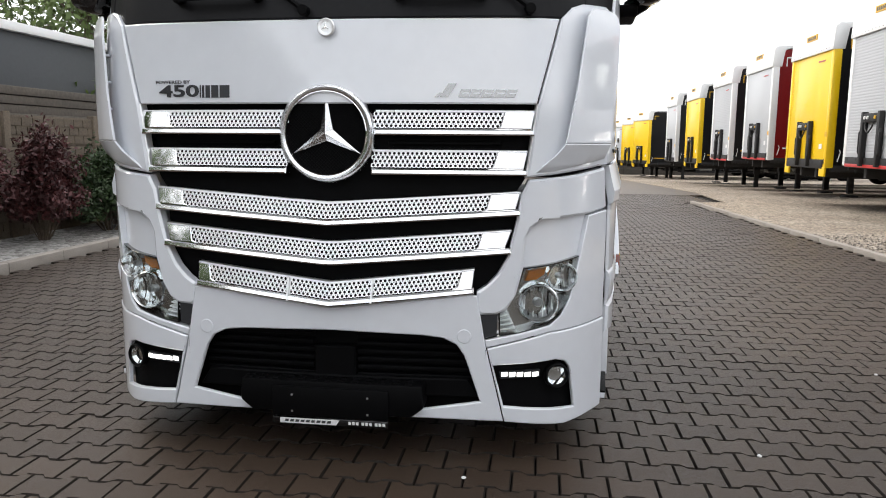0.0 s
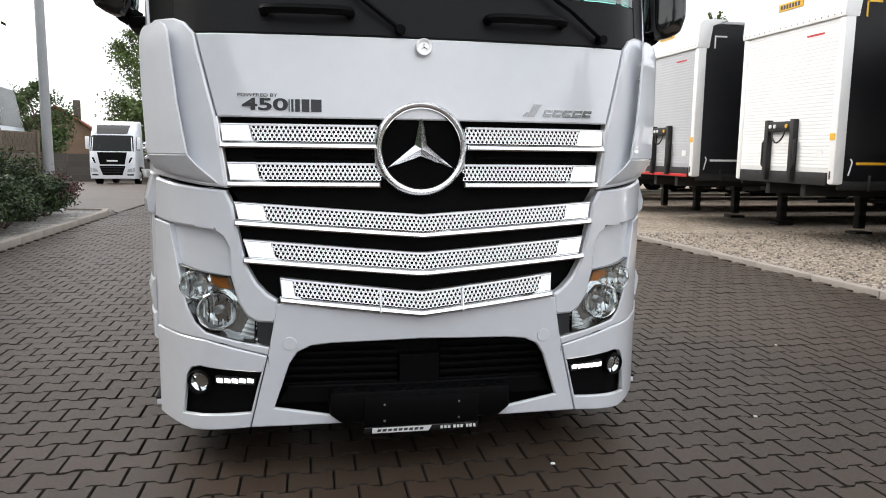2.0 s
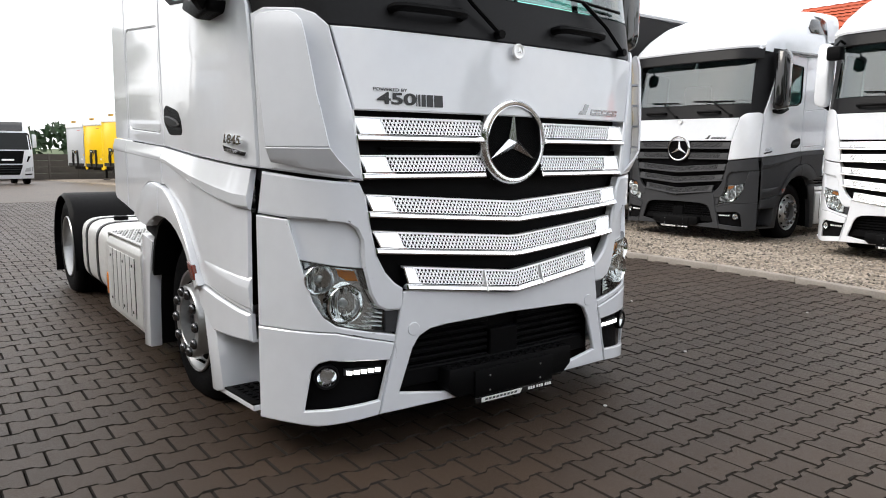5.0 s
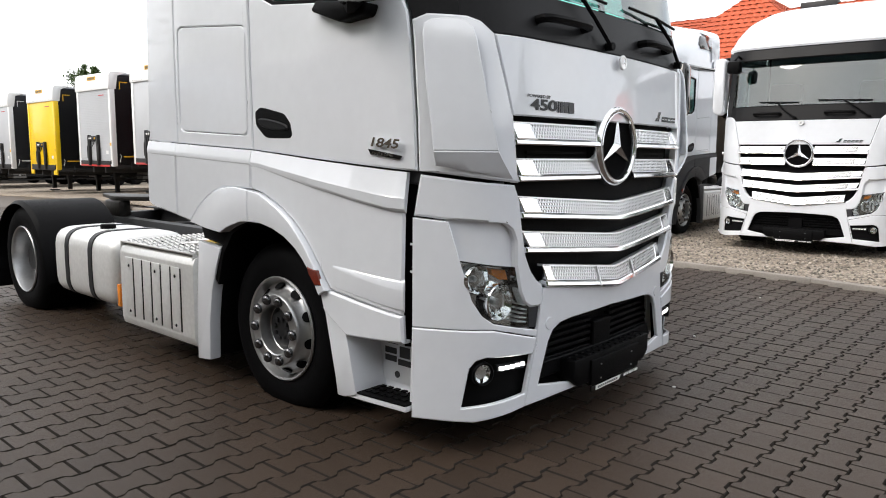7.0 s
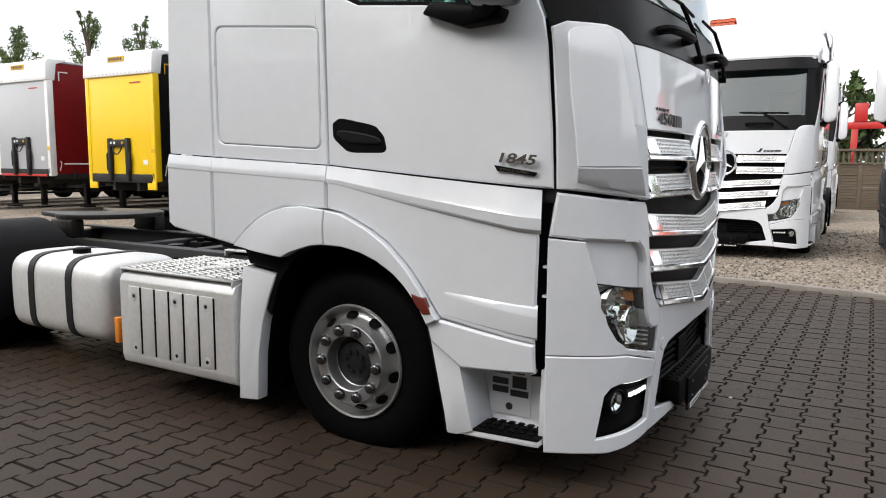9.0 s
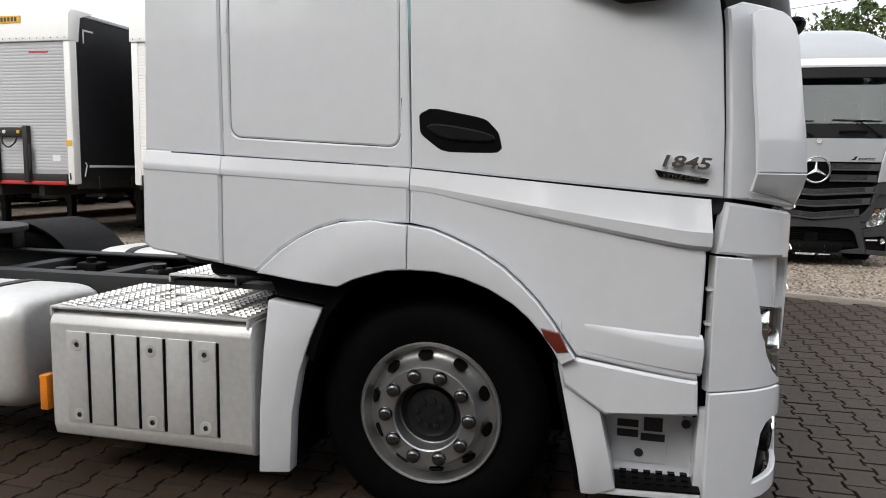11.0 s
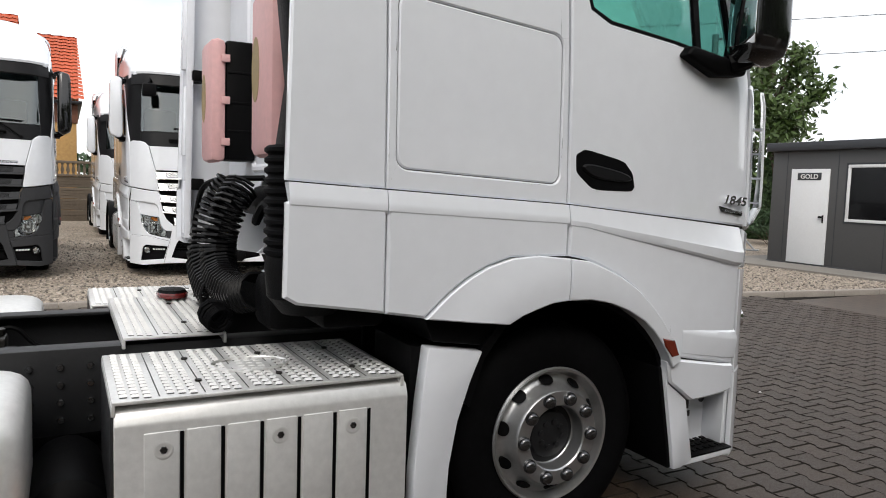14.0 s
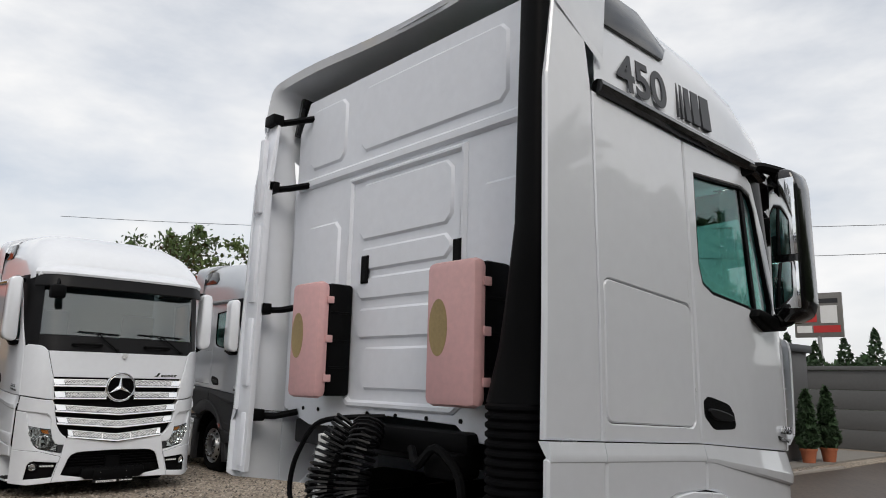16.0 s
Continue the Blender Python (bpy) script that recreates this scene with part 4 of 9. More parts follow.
    bm = bmesh.new()
    for k in range(3):
        a = math.pi / 2 + k * 2 * math.pi / 3
        d, n = Vector((math.cos(a), 0, math.sin(a))), Vector((-math.sin(a), 0, math.cos(a)))
        o = b2 + Vector((0, -0.0125, 0))
        vs = [bm.verts.new(p) for p in (o + n * 0.004, o + d * 0.021, o - n * 0.004, o + Vector((0, -0.003, 0)))]
        bm.faces.new((vs[0], vs[3], vs[1]))
        bm.faces.new((vs[1], vs[3], vs[2]))
    part("badge_star", bm, CHROME, badge)


def build_badges(T):
    def on_front(x, z, out=0.014):
        p, q = Vector(skin(x, z, out)), Vector(skin(x + 0.02, z, out))
        return Matrix.Translation(p) @ pose(0, 0, 0, 0, 0, math.degrees(math.atan2(q.y - p.y, q.x - p.x))) @ pose(0, 0, 0, 90)
    def slab(name, s0, s1, z0, z1, mat, lean=0.0, parent=T):
        return panel(name, [(s0 - lean, z0), (s1 - lean, z0), (s1, z1), (s0, z1)], mat, parent, skin, 0.0155, 0.003, 0.2, 0)
    writing("450", 0.068, on_front(-0.668, 1.612, 0.0165), STICKER, T, "power_number", 0.001, "dark power number sticker", 1.86, 0.0018)
    writing("POWERED BY", 0.020, on_front(-0.700, 1.652, 0.0155), STICKER, T, "small_lettering", 0.001, "", 1.35)
    x = -0.571
    for w in (0.004, 0.009, 0.020, 0.032, 0.044):
        slab("sticker_bar", x, x + w, 1.586, 1.638, STICKER)
        x += w + 0.007
    # model name, drawn as plain slanted bars
    slab("name_bar", 0.468, 0.485, 1.588, 1.605, NAME_CHROME, 0.020)
    slab("name_bar", 0.505, 0.540, 1.588, 1.642, NAME_CHROME, 0.034)
    x = 0.558
    for w in (0.046, 0.046, 0.050, 0.050, 0.046):
        o = slab("name_bar", x, x + w - 0.006, 1.588, 1.618, NAME_CHROME, 0.012)
        panel("name_slit", [(x + 0.004, 1.600), (x + w - 0.014, 1.600), (x + w - 0.012, 1.606), (x + 0.006, 1.606)], PAINT, o, skin, 0.0165, 0.001, 0.2, 0)
        x += w
    # type number on the door, one on each flank
    for sg in (-1, 1):
        def on_side(v, z, out=0.016, sg=sg):
            p = Vector(skin(sg * sv(v), z, out))
            q = Vector(skin(sg * sv(v + 0.02), z, out))
            ang = math.degrees(math.atan2(q.y - p.y, q.x - p.x))
            lean = Matrix(((1, 0.28, 0, 0), (0, 1, 0, 0), (0, 0, 1, 0), (0, 0, 0, 1)))
            return Matrix.Translation(p) @ pose(0, 0, 0, 0, 0, ang + (180 if sg < 0 else 0)) @ pose(0, 0, 0, 90, 0, 0) @ pose(0, 0, 0, 0, 0, -4 * sg * -1) @ lean
        writing("1845", 0.056, on_side(0.475, 1.432, 0.022), CHROME, T, "type_number", 0.004, "raised chrome type number", 1.55, 0.0015)
        o = panel("trim_badge", flank([(0.575, 1.408), (0.395, 1.378), (0.405, 1.362), (0.56, 1.383)], sg), GLOSS_BLACK, T, skin, 0.020, 0.010, 0.1, 0.001)
        writing("STYLE LINE", 0.020, on_side(0.485, 1.383, 0.024), CHROME, T, "small_lettering", 0.0008, "", 1.3)


def build_flanks(T):
    def side(sg):
        win = [(1.405, 2.73), (0.84, 2.765), (0.70, 2.74), (0.64, 2.66), (0.50, 2.13), (0.52, 2.068), (0.58, 2.055), (1.27, 2.125), (1.37, 2.17), (1.40, 2.26)]
        panel("door", flank([(0.335, 1.311), (1.4485, 1.4022), (1.462, 2.0), (1.50, 2.885), (0.86, 2.885), (0.66, 2.82), (0.52, 2.55), (0.362, 2.0)], sg), PAINT, T, skin, 0.010, 0.05, 0.08, 0.008, holes=[flank(win, sg)])
        g = panel("side_window", flank(win, sg), GLASS_TINT, T, skin, -0.012, 0.005, 0.12, 0)
        panel("window_seal", flank([(1.42, 2.75), (0.83, 2.782), (0.69, 2.755), (0.625, 2.67), (0.485, 2.13), (0.505, 2.05), (0.58, 2.04), (1.28, 2.11), (1.385, 2.16), (1.415, 2.26)], sg), PLASTIC, T, skin, 0.004, 0.02, 0.12, 0.003, holes=[flank([(1.395, 2.715), (0.85, 2.75), (0.71, 2.725), (0.655, 2.65), (0.525, 2.14), (0.54, 2.085), (0.59, 2.07), (1.26, 2.14), (1.355, 2.18), (1.385, 2.26)], sg)])
        # quarter divider bar in the window
        panel("window_divider", flank([(0.86, 2.76), (0.80, 2.76), (0.72, 2.08), (0.76, 2.08)], sg), PLASTIC, T, skin, -0.004, 0.02, 0.12, 0.003)
        # door pull in its dark cup
        cup = [(1.425, 1.60), (1.375, 1.625), (1.17, 1.585), (1.12, 1.535), (1.105, 1.475), (1.125, 1.455), (1.33, 1.457), (1.42, 1.525)]
        h = panel("handle_cup", flank(rounded(cup, 2, 0.13), sg), PLASTIC, T, skin, 0.013, 0.02, 0.08, 0.006, label="black door handle in its cup")
        panel("grip", flank(rounded([(1.40, 1.550), (1.36, 1.568), (1.15, 1.532), (1.125, 1.495), (1.33, 1.505)]), sg), SCUTTLE, h, skin, 0.024, 0.014, 0.08, 0.006)
        # sleeper flank with its locker door
        quad = [(1.497, 1.478), (2.194, 1.513), (2.199, 2.108), (1.507, 2.046)]
        lock, rim = fillet(quad, 0.046, 0.0), fillet(quad, 0.0485, 0.0032)
        panel("sleeper_flank", flank([(1.4525, 1.4025), (2.2305, 1.4402), (2.245, 2.93), (1.512, 2.885), (1.473, 2.0)], sg), PAINT, T, skin, 0.010, 0.04, 0.12, 0.006, holes=[flank(rim, sg)])
        panel("locker_door", flank(lock, sg), PAINT, T, skin, 0.009, 0.03, 0.12, 0.006)
        # grey sheet behind the seam: its shallow shade put into the colour
        panel("locker_seal", flank([(1.47, 1.45), (2.22, 1.48), (2.22, 2.13), (1.48, 2.08)], sg), PLASTIC_GREY, T, skin, -0.001, 0.01, 0.2, 0)
        # side fairing behind the cab, upper and lower
        panel("side_fairing", flank([(2.2335, 1.4405), (2.585, 1.458), (2.555, 2.90), (2.50, 3.32), (2.33, 3.42), (2.255, 2.94)], sg), PAINT, T, skin, 0.010, 0.025, 0.1, 0.008)
        panel("fairing_skirt", flank([(2.2355, 1.005), (2.55, 1.050), (2.592, 1.075), (2.588, 1.385), (2.575, 1.392), (2.2355, 1.372)], sg), PAINT, T, skin, 0.030, 0.025, 0.1, 0.010)
        # lower sleeper panel, over the arch
        panel("lower_flank", flank([(1.4535, 1.195)] + [p for p in ARCH_OUT[::-1] if p[0] > 1.4535][1:] + [(2.2305, 1.003), (2.2305, 1.374), (1.4535, 1.3365)], sg), PAINT, T, skin, 0.030, 0.03, 0.1, 0.010)
        panel("lower_door", flank([(0.394, 1.240), (0.384, 1.10), (0.392, 0.655), (0.815, 0.733)] + [p for p in ARCH_OUT[::-1] if 0.815 < p[0] < 1.449] + [(1.4485, 1.196), (1.4485, 1.335)], sg), PAINT, T, low_skin, 0.030, 0.03, 0.08, 0.010)
        # swept bulges on the lower door
        def ridge(name, cols):
            """A pressed ridge from columns of (v, z, out) points, closed at its front end."""
            bm = bmesh.new()
            vs = [[bm.verts.new(low_skin(sg * sv(v), z, o)) for v, z, o in col] for col in cols]
            for c0, c1 in zip(vs, vs[1:]):
                for i in range(len(c0) - 1):
                    bm.faces.new((c0[i], c1[i], c1[i + 1], c0[i + 1]))
            bm.faces.new(vs[0])
            bm.faces.new(vs[-1][::-1])
            bmesh.ops.recalc_face_normals(bm, faces=bm.faces[:])
            return part(name, bm, PAINT, T, angle=18)
        def belt(v):
            return float(np.interp(v, [0.352, 1.4485, 2.2305, 2.59], [1.306, 1.400, 1.438, 1.456]))
        cols = []
        for i in range(29):
            v = 0.378 + 1.0705 * i / 28
            k = min(1.0, max(0.0, (1.36 - v) / 0.90)) ** 0.9
            zt, zl = belt(v) - 0.002, belt(v) - 0.075 - 0.095 * k
            zr = zl + 0.012 + 0.040 * k
            cols.append([(v, zt - 0.002, -0.03), (v, zt, 0.020), (v, zr + 0.012, 0.0315 + 0.016 * k), (v, zr, 0.0345 + 0.018 * k), (v, zl + 0.004, 0.0335 + 0.015 * k), (v, zl - 0.006, 0.0325 + 0.008 * k), (v, zl - 0.014, 0.026)])
        ridge("door_bulge", cols)
        for v0, v1 in ((1.4525, 2.2305), (2.2335, 2.578)):
            ridge("belt_ledge", [[(v, belt(v) - 0.004, -0.03), (v, belt(v) - 0.002, 0.020), (v, belt(v) - 0.046, 0.031), (v, belt(v) - 0.058, 0.0335), (v, belt(v) - 0.074, 0.0325), (v, belt(v) - 0.085, 0.026)] for v in np.linspace(v0, v1, 8)])
        cols = []
        for i in range(15):
            v = 0.384 + 0.408 * i / 14
            k = min(1.0, max(0.0, (0.80 - v) / 0.44)) ** 0.7
            zt = 0.806 + 0.045 * (v - 0.352) / 0.44
            zb = 0.668 + 0.074 * (v - 0.352) / 0.45
            zr = zt - 0.026 * k - 0.004
            cols.append([(v, zt + 0.014, 0.024), (v, zt, 0.0306 + 0.006 * k), (v, zr, 0.0306 + 0.017 * k), (v, zr - 0.008, 0.0306 + 0.018 * k), (v, zb + 0.012, 0.0306 + 0.006 * k), (v, zb, 0.024)])
        ridge("door_bulge_low", cols)
        def flare(s, z, out):
            # full near the tyre, leaning in towards the body
            r = math.hypot(float(np.interp(abs(s), ARC[_half:], PLAN[_half:, 1])) - 1.42, (z - 0.45) * 1.02)
            k = min(1, max(0, (0.80 - r) / 0.20))
            return skin(s, z, out + (0.020 * math.sin(k * math.pi * 0.75) if out > 0.02 else 0))
        shrink = lambda pts: [(1.42 + (p - 1.42) * 0.994, 0.45 + (q - 0.45) * 0.994) for p, q in pts]
        # wheel arch flare in two lengths
        rear_o, rear_i = [p for p in ARCH_OUT if p[0] > 1.4535], [p for p in ARCH_IN if p[0] > 1.4535]
        panel("arch_flare", flank(shrink(rear_o) + [(1.4535, 1.187), (1.4535, 1.02)] + rear_i[::-1], sg), PAINT, T, flare, 0.040, 0.05, 0.06, 0.004, angle=25)
        front_o, front_i = [p for p in ARCH_OUT if p[0] < 1.449], [p for p in ARCH_IN if p[0] < 1.449]
        panel("arch_flare", flank([(1.449, 1.02), (1.449, 1.187)] + shrink(front_o) + front_i[::-1], sg), PAINT, T, flare, 0.040, 0.05, 0.06, 0.004, angle=25)
        panel("side_marker", flank([(0.945, 0.835), (0.875, 0.822), (0.842, 0.752), (0.885, 0.748), (0.93, 0.80)], sg), AMBER_DARK, T, skin, 0.064, 0.02, 0.1, 0.004, label="dark amber side marker lamp")
        # entry steps
        panel("entry_panel", flank([(0.885, 0.72), (0.83, 0.728), (0.392, 0.654), (0.386, 0.528), (0.71, 0.522), (0.86, 0.625)], sg), PAINT, T, low_skin, 0.036, 0.05, 0.08, 0.010)
        bm = bmesh.new()
        put = lambda p, q, a: (sg * (a - TAPER * max(0.0, 1 - p / 0.9) * (a > 1.1)), p, q)
        prism(bm, [(0.885, 0.70), (0.855, 0.62), (0.725, 0.525), (0.66, 0.235), (0.735, 0.208), (0.785, 0.208), (0.80, 0.30)], put, 1.00, 1.275, 0.008)
        prism(bm, [(0.78, 0.208), (0.36, 0.208), (0.36, 0.238), (0.75, 0.238)], put, 0.98, 1.265, 0.006)
        prism(bm, [(0.74, 0.22), (0.30, 0.22), (0.30, 0.56), (0.76, 0.56)], put, 1.03, 1.05, 0.004)
        prism(bm, [(0.385, 0.21), (0.34, 0.21), (0.34, 0.54), (0.375, 0.54)], put, 1.04, 1.215, 0.006)
        prism(bm, [(0.80, 0.518), (0.40, 0.518), (0.40, 0.535), (0.80, 0.535)], put, 1.03, 1.245, 0.004)
        box_part = part("step_box", bm, PAINT, T)
        bm = bmesh.new()
        prism(bm, [(0.715, 0.236), (0.36, 0.236), (0.36, 0.246), (0.715, 0.246)], put, 1.09, 1.268, 0.003)
        for i in range(7):
            for j in range(3):
                prism(bm, [(0.69 - i * 0.045, 0.245), (0.665 - i * 0.045, 0.245), (0.665 - i * 0.045, 0.252), (0.69 - i * 0.045, 0.252)], put, 1.11 + j * 0.05, 1.135 + j * 0.05)
        part("step_tread", bm, PLASTIC, box_part)
        bm = bmesh.new()
        prism(bm, [(0.68, 0.27), (0.47, 0.27), (0.47, 0.49), (0.68, 0.49)], put, 1.048, 1.058, 0.005)
        hatch = part("step_hatch", bm, PAINT, box_part)
        for (a, b, c, d, mat) in ((0.66, 0.58, 0.41, 0.44, STICKER), (0.66, 0.58, 0.37, 0.40, STICKER), (0.56, 0.49, 0.40, 0.455, STICKER), (0.55, 0.50, 0.465, 0.48, STICKER), (0.57, 0.48, 0.36, 0.39, STICKER), (0.65, 0.57, 0.46, 0.475, STICKER)):
            bm = bmesh.new()
            prism(bm, [(a, c), (b, c), (b, d), (a, d)], put, 1.056, 1.0595)
            part("label", bm, mat, hatch)
        for v, z in ((0.575, 0.31), (0.41, 0.50), (0.405, 0.44)):
            bm = bmesh.new()
            lathe(bm, [(0.017, 0), (0.017, 0.004), (0.0, 0.002)], (sg * 1.057, v, z), (sg, 0, 0), 16)
            part("bolt", bm, STICKER, hatch)
        # inner arch and dark end pieces
        bm = bmesh.new()
        pts = [(1.86, 0.62), (1.80, 0.80), (1.70, 0.93), (1.57, 0.995), (1.40, 1.01), (1.22, 0.98), (1.06, 0.90), (0.93, 0.77), (0.86, 0.60), (0.83, 0.40)]
        prism(bm, pts + [(p * 1.0 + (p - 1.38) * 0.06, q + 0.03) for p, q in pts[::-1]], put, 0.62, 1.25)
        part("inner_arch", bm, PLASTIC, T)
        bm = bmesh.new()
        prism(bm, [(0.782, 0.212), (0.797, 0.30), (0.880, 0.69), (0.905, 0.69), (0.822, 0.30), (0.806, 0.212)], put, 0.85, 1.255, 0.004)
        part("step_liner", bm, PLASTIC, T)
        bm = bmesh.new()
        prism(bm, [(2.06, 0.975), (1.74, 0.935), (1.80, 0.85), (2.02, 0.88)], put, 0.85, 1.24, 0.01)
        part("arch_bracket", bm, PLASTIC, T)
        # white rear half of the mudguard
        outer = [(2.045, 0.865), (1.815, 0.835), (1.865, 0.72), (1.915, 0.57), (1.945, 0.40), (1.957, 0.15), (2.095, 0.135), (2.09, 0.40), (2.07, 0.65)]
        bm = bmesh.new()
        prism(bm, outer, put, 1.19, 1.262, 0.006)
        part("mudguard", bm, PAINT, T, "white mudguard behind the front wheel")
        bm = bmesh.new()
        prism(bm, [(2.085, 0.86), (1.84, 0.83), (1.95, 0.40), (1.965, 0.16), (2.09, 0.15)], put, 0.84, 1.188, 0.003)
        part("guard_liner", bm, PLASTIC, T)
    both(side)


def build_roof(T):
    # roof dome, from the windscreen's head to the rear edge
    secs = [(0.26, 1.13, 2.93, 3.03), (0.34, 1.16, 2.90, 3.18), (0.52, 1.19, 2.89, 3.36), (0.80, 1.215, 2.89, 3.54), (1.15, 1.225, 2.89, 3.66), (1.60, 1.23, 2.90, 3.73), (2.05, 1.23, 2.91, 3.76), (2.20, 1.23, 2.92, 3.77)]
    bm = bmesh.new()
    rows = []
    for v, w, z0, z1 in secs:
        row = []
        for k in range(25):
            a = math.pi * k / 24
            c, s = math.cos(a), math.sin(a)
            e = 0.42
            row.append(bm.verts.new((math.copysign(abs(c) ** e, c) * w * (1 - 0.07 * s ** 2), v, z0 + (z1 - z0) * s ** 0.50)))
        rows.append(row)
    for a, b in zip(rows, rows[1:]):
        for k in range(24):
            bm.faces.new((a[k], b[k], b[k + 1], a[k + 1]))
    bm.faces.new(rows[0])
    bmesh.ops.recalc_face_normals(bm, faces=bm.faces[:])
    part("roof", bm, PAINT, T, angle=50)
    # rail over the doors
    for sg in (-1, 1):
        bm = bmesh.new()
        tube(bm, [(sg * 1.245, 0.62, 2.87), (sg * 1.262, 0.80, 2.905), (sg * 1.262, 1.5, 2.925), (sg * 1.258, 2.22, 2.955)], 0.034, 8)
        part("roof_rail", bm, GLOSS_BLACK, T)
    # spoiler lip at the rear of the roof with its dark underside
    lip = [(1.255, 2.51, 3.30), (1.248, 2.49, 3.50), (1.225, 2.475, 3.60), (1.15, 2.44, 3.655), (0.90, 2.35, 3.73), (0.50, 2.24, 3.785), (0.0, 2.20, 3.80)]
    fore = [(1.245, 2.16, 3.12), (1.236, 2.12, 3.46), (1.21, 2.09, 3.56), (1.13, 2.05, 3.63), (0.90, 2.0, 3.70), (0.50, 1.95, 3.745), (0.0, 1.92, 3.76)]
    lip = lip + [(-x, y, z) for x, y, z in lip[-2::-1]]
    fore = fore + [(-x, y, z) for x, y, z in fore[-2::-1]]
    bm = bmesh.new()
    a = [bm.verts.new(p) for p in smooth_line(lip, 3)]
    b = [bm.verts.new(p) for p in smooth_line(fore, 3)]
    c = [bm.verts.new(Vector(p) + Vector((0, -0.02, -0.05))) for p in smooth_line(lip, 3)]
    d = [bm.verts.new(Vector(p) + Vector((0, 0, -0.05))) for p in smooth_line(fore, 3)]
    for i in range(len(a) - 1):
        for p, q in ((a, b), (c, a), (d, c), (b, d)):
            bm.faces.new((p[i], p[i + 1], q[i + 1], q[i]))
    bmesh.ops.recalc_face_normals(bm, faces=bm.faces[:])
    part("roof_spoiler", bm, PAINT, T, angle=50)
    # power number on the roof flank
    for sg in (-1, 1):
        m = Matrix.Translation((sg * 1.236, 1.82, 3.095)) @ pose(0, 0, 0, 0, 0, 90 * sg) @ pose(0, 0, 0, 84, 0, 0)
        writing("450", 0.265, m, STICKER, T, "power_number", 0.0015, "", 1.06, 0.006)
        y = 1.50
        for w in (0.012, 0.02, 0.05, 0.07, 0.09):
            bm = bmesh.new()
            prism(bm, [(y, 3.015), (y - w, 3.015), (y - w, 3.20), (y, 3.20)], lambda p, q, a: (sg * (a - (q - 3.0) * 0.10), p, q), 1.220, 1.243)
            part("sticker_bar", bm, STICKER, T)
            y -= w + 0.022
        # roof deflector window on the spoiler flank
        bm = bmesh.new()
        prism(bm, [(2.30, 3.30), (1.62, 3.28), (1.56, 3.36), (1.75, 3.52), (2.30, 3.56)], lambda p, q, a: (sg * (a - (q - 3.28) * 0.25), p, q), 1.195, 1.232, 0.01)
        part("roof_side_panel", bm, GLOSS_BLACK, T)
    # tinted sun visor under a white header bar
    for name, mat, prof, lab in (("sun_visor", SCUTTLE, [(0.03, 2.985), (0.16, 2.965), (0.205, 2.93), (0.215, 2.79), (0.195, 2.775), (0.17, 2.90), (0.03, 2.94)], "dark tinted sun visor"),
                                 ("header_bar", PAINT, [(0.0, 3.10), (0.13, 3.055), (0.20, 3.02), (0.225, 2.975), (0.205, 2.945), (0.16, 2.97), (0.0, 2.99)], "")):
        bm = bmesh.new()
        rows = []
        for k in range(17):
            s = -1.20 + 2.40 * k / 16
            f = 1 - 0.35 * max(0.0, abs(s) - 0.95) / 0.25
            rows.append([bm.verts.new(skin(s, z, o * f)) for o, z in prof])
        n = len(prof)
        for a, b in zip(rows, rows[1:]):
            for i in range(n):
                bm.faces.new((a[i], a[(i + 1) % n], b[(i + 1) % n], b[i]))
        bm.faces.new(rows[0])
        bm.faces.new(rows[-1][::-1])
        bmesh.ops.recalc_face_normals(bm, faces=bm.faces[:])
        part(name, bm, mat, T, lab)
    # inside: floor, dash and two seats
    bm = bmesh.new()
    box(bm, -1.16, 1.16, 0.30, 2.2, 1.25, 1.40, 0.02)
    box(bm, -1.12, 1.12, 0.32, 0.80, 1.40, 2.02, 0.05)
    part("dashboard", bm, INTERIOR, T)
    for x in (-0.65, 0.65):
        bm = bmesh.new()
        box(bm, x - 0.27, x + 0.27, 0.95, 1.45, 1.40, 1.85, 0.06)
        box(bm, x - 0.25, x + 0.25, 1.38, 1.55, 1.80, 2.55, 0.06)
        part("seat", bm, INTERIOR, T)
    bm = bmesh.new()
    c = Vector((0.62, 0.86, 2.08))
    x, y, d = frame_of((0, 0.6, 0.8))
    tube(bm, [c + x * (0.22 * math.cos(2 * math.pi * k / 24)) + y * (0.22 * math.sin(2 * math.pi * k / 24)) for k in range(25)], 0.016, 6)
    part("steering_wheel", bm, INTERIOR, T)


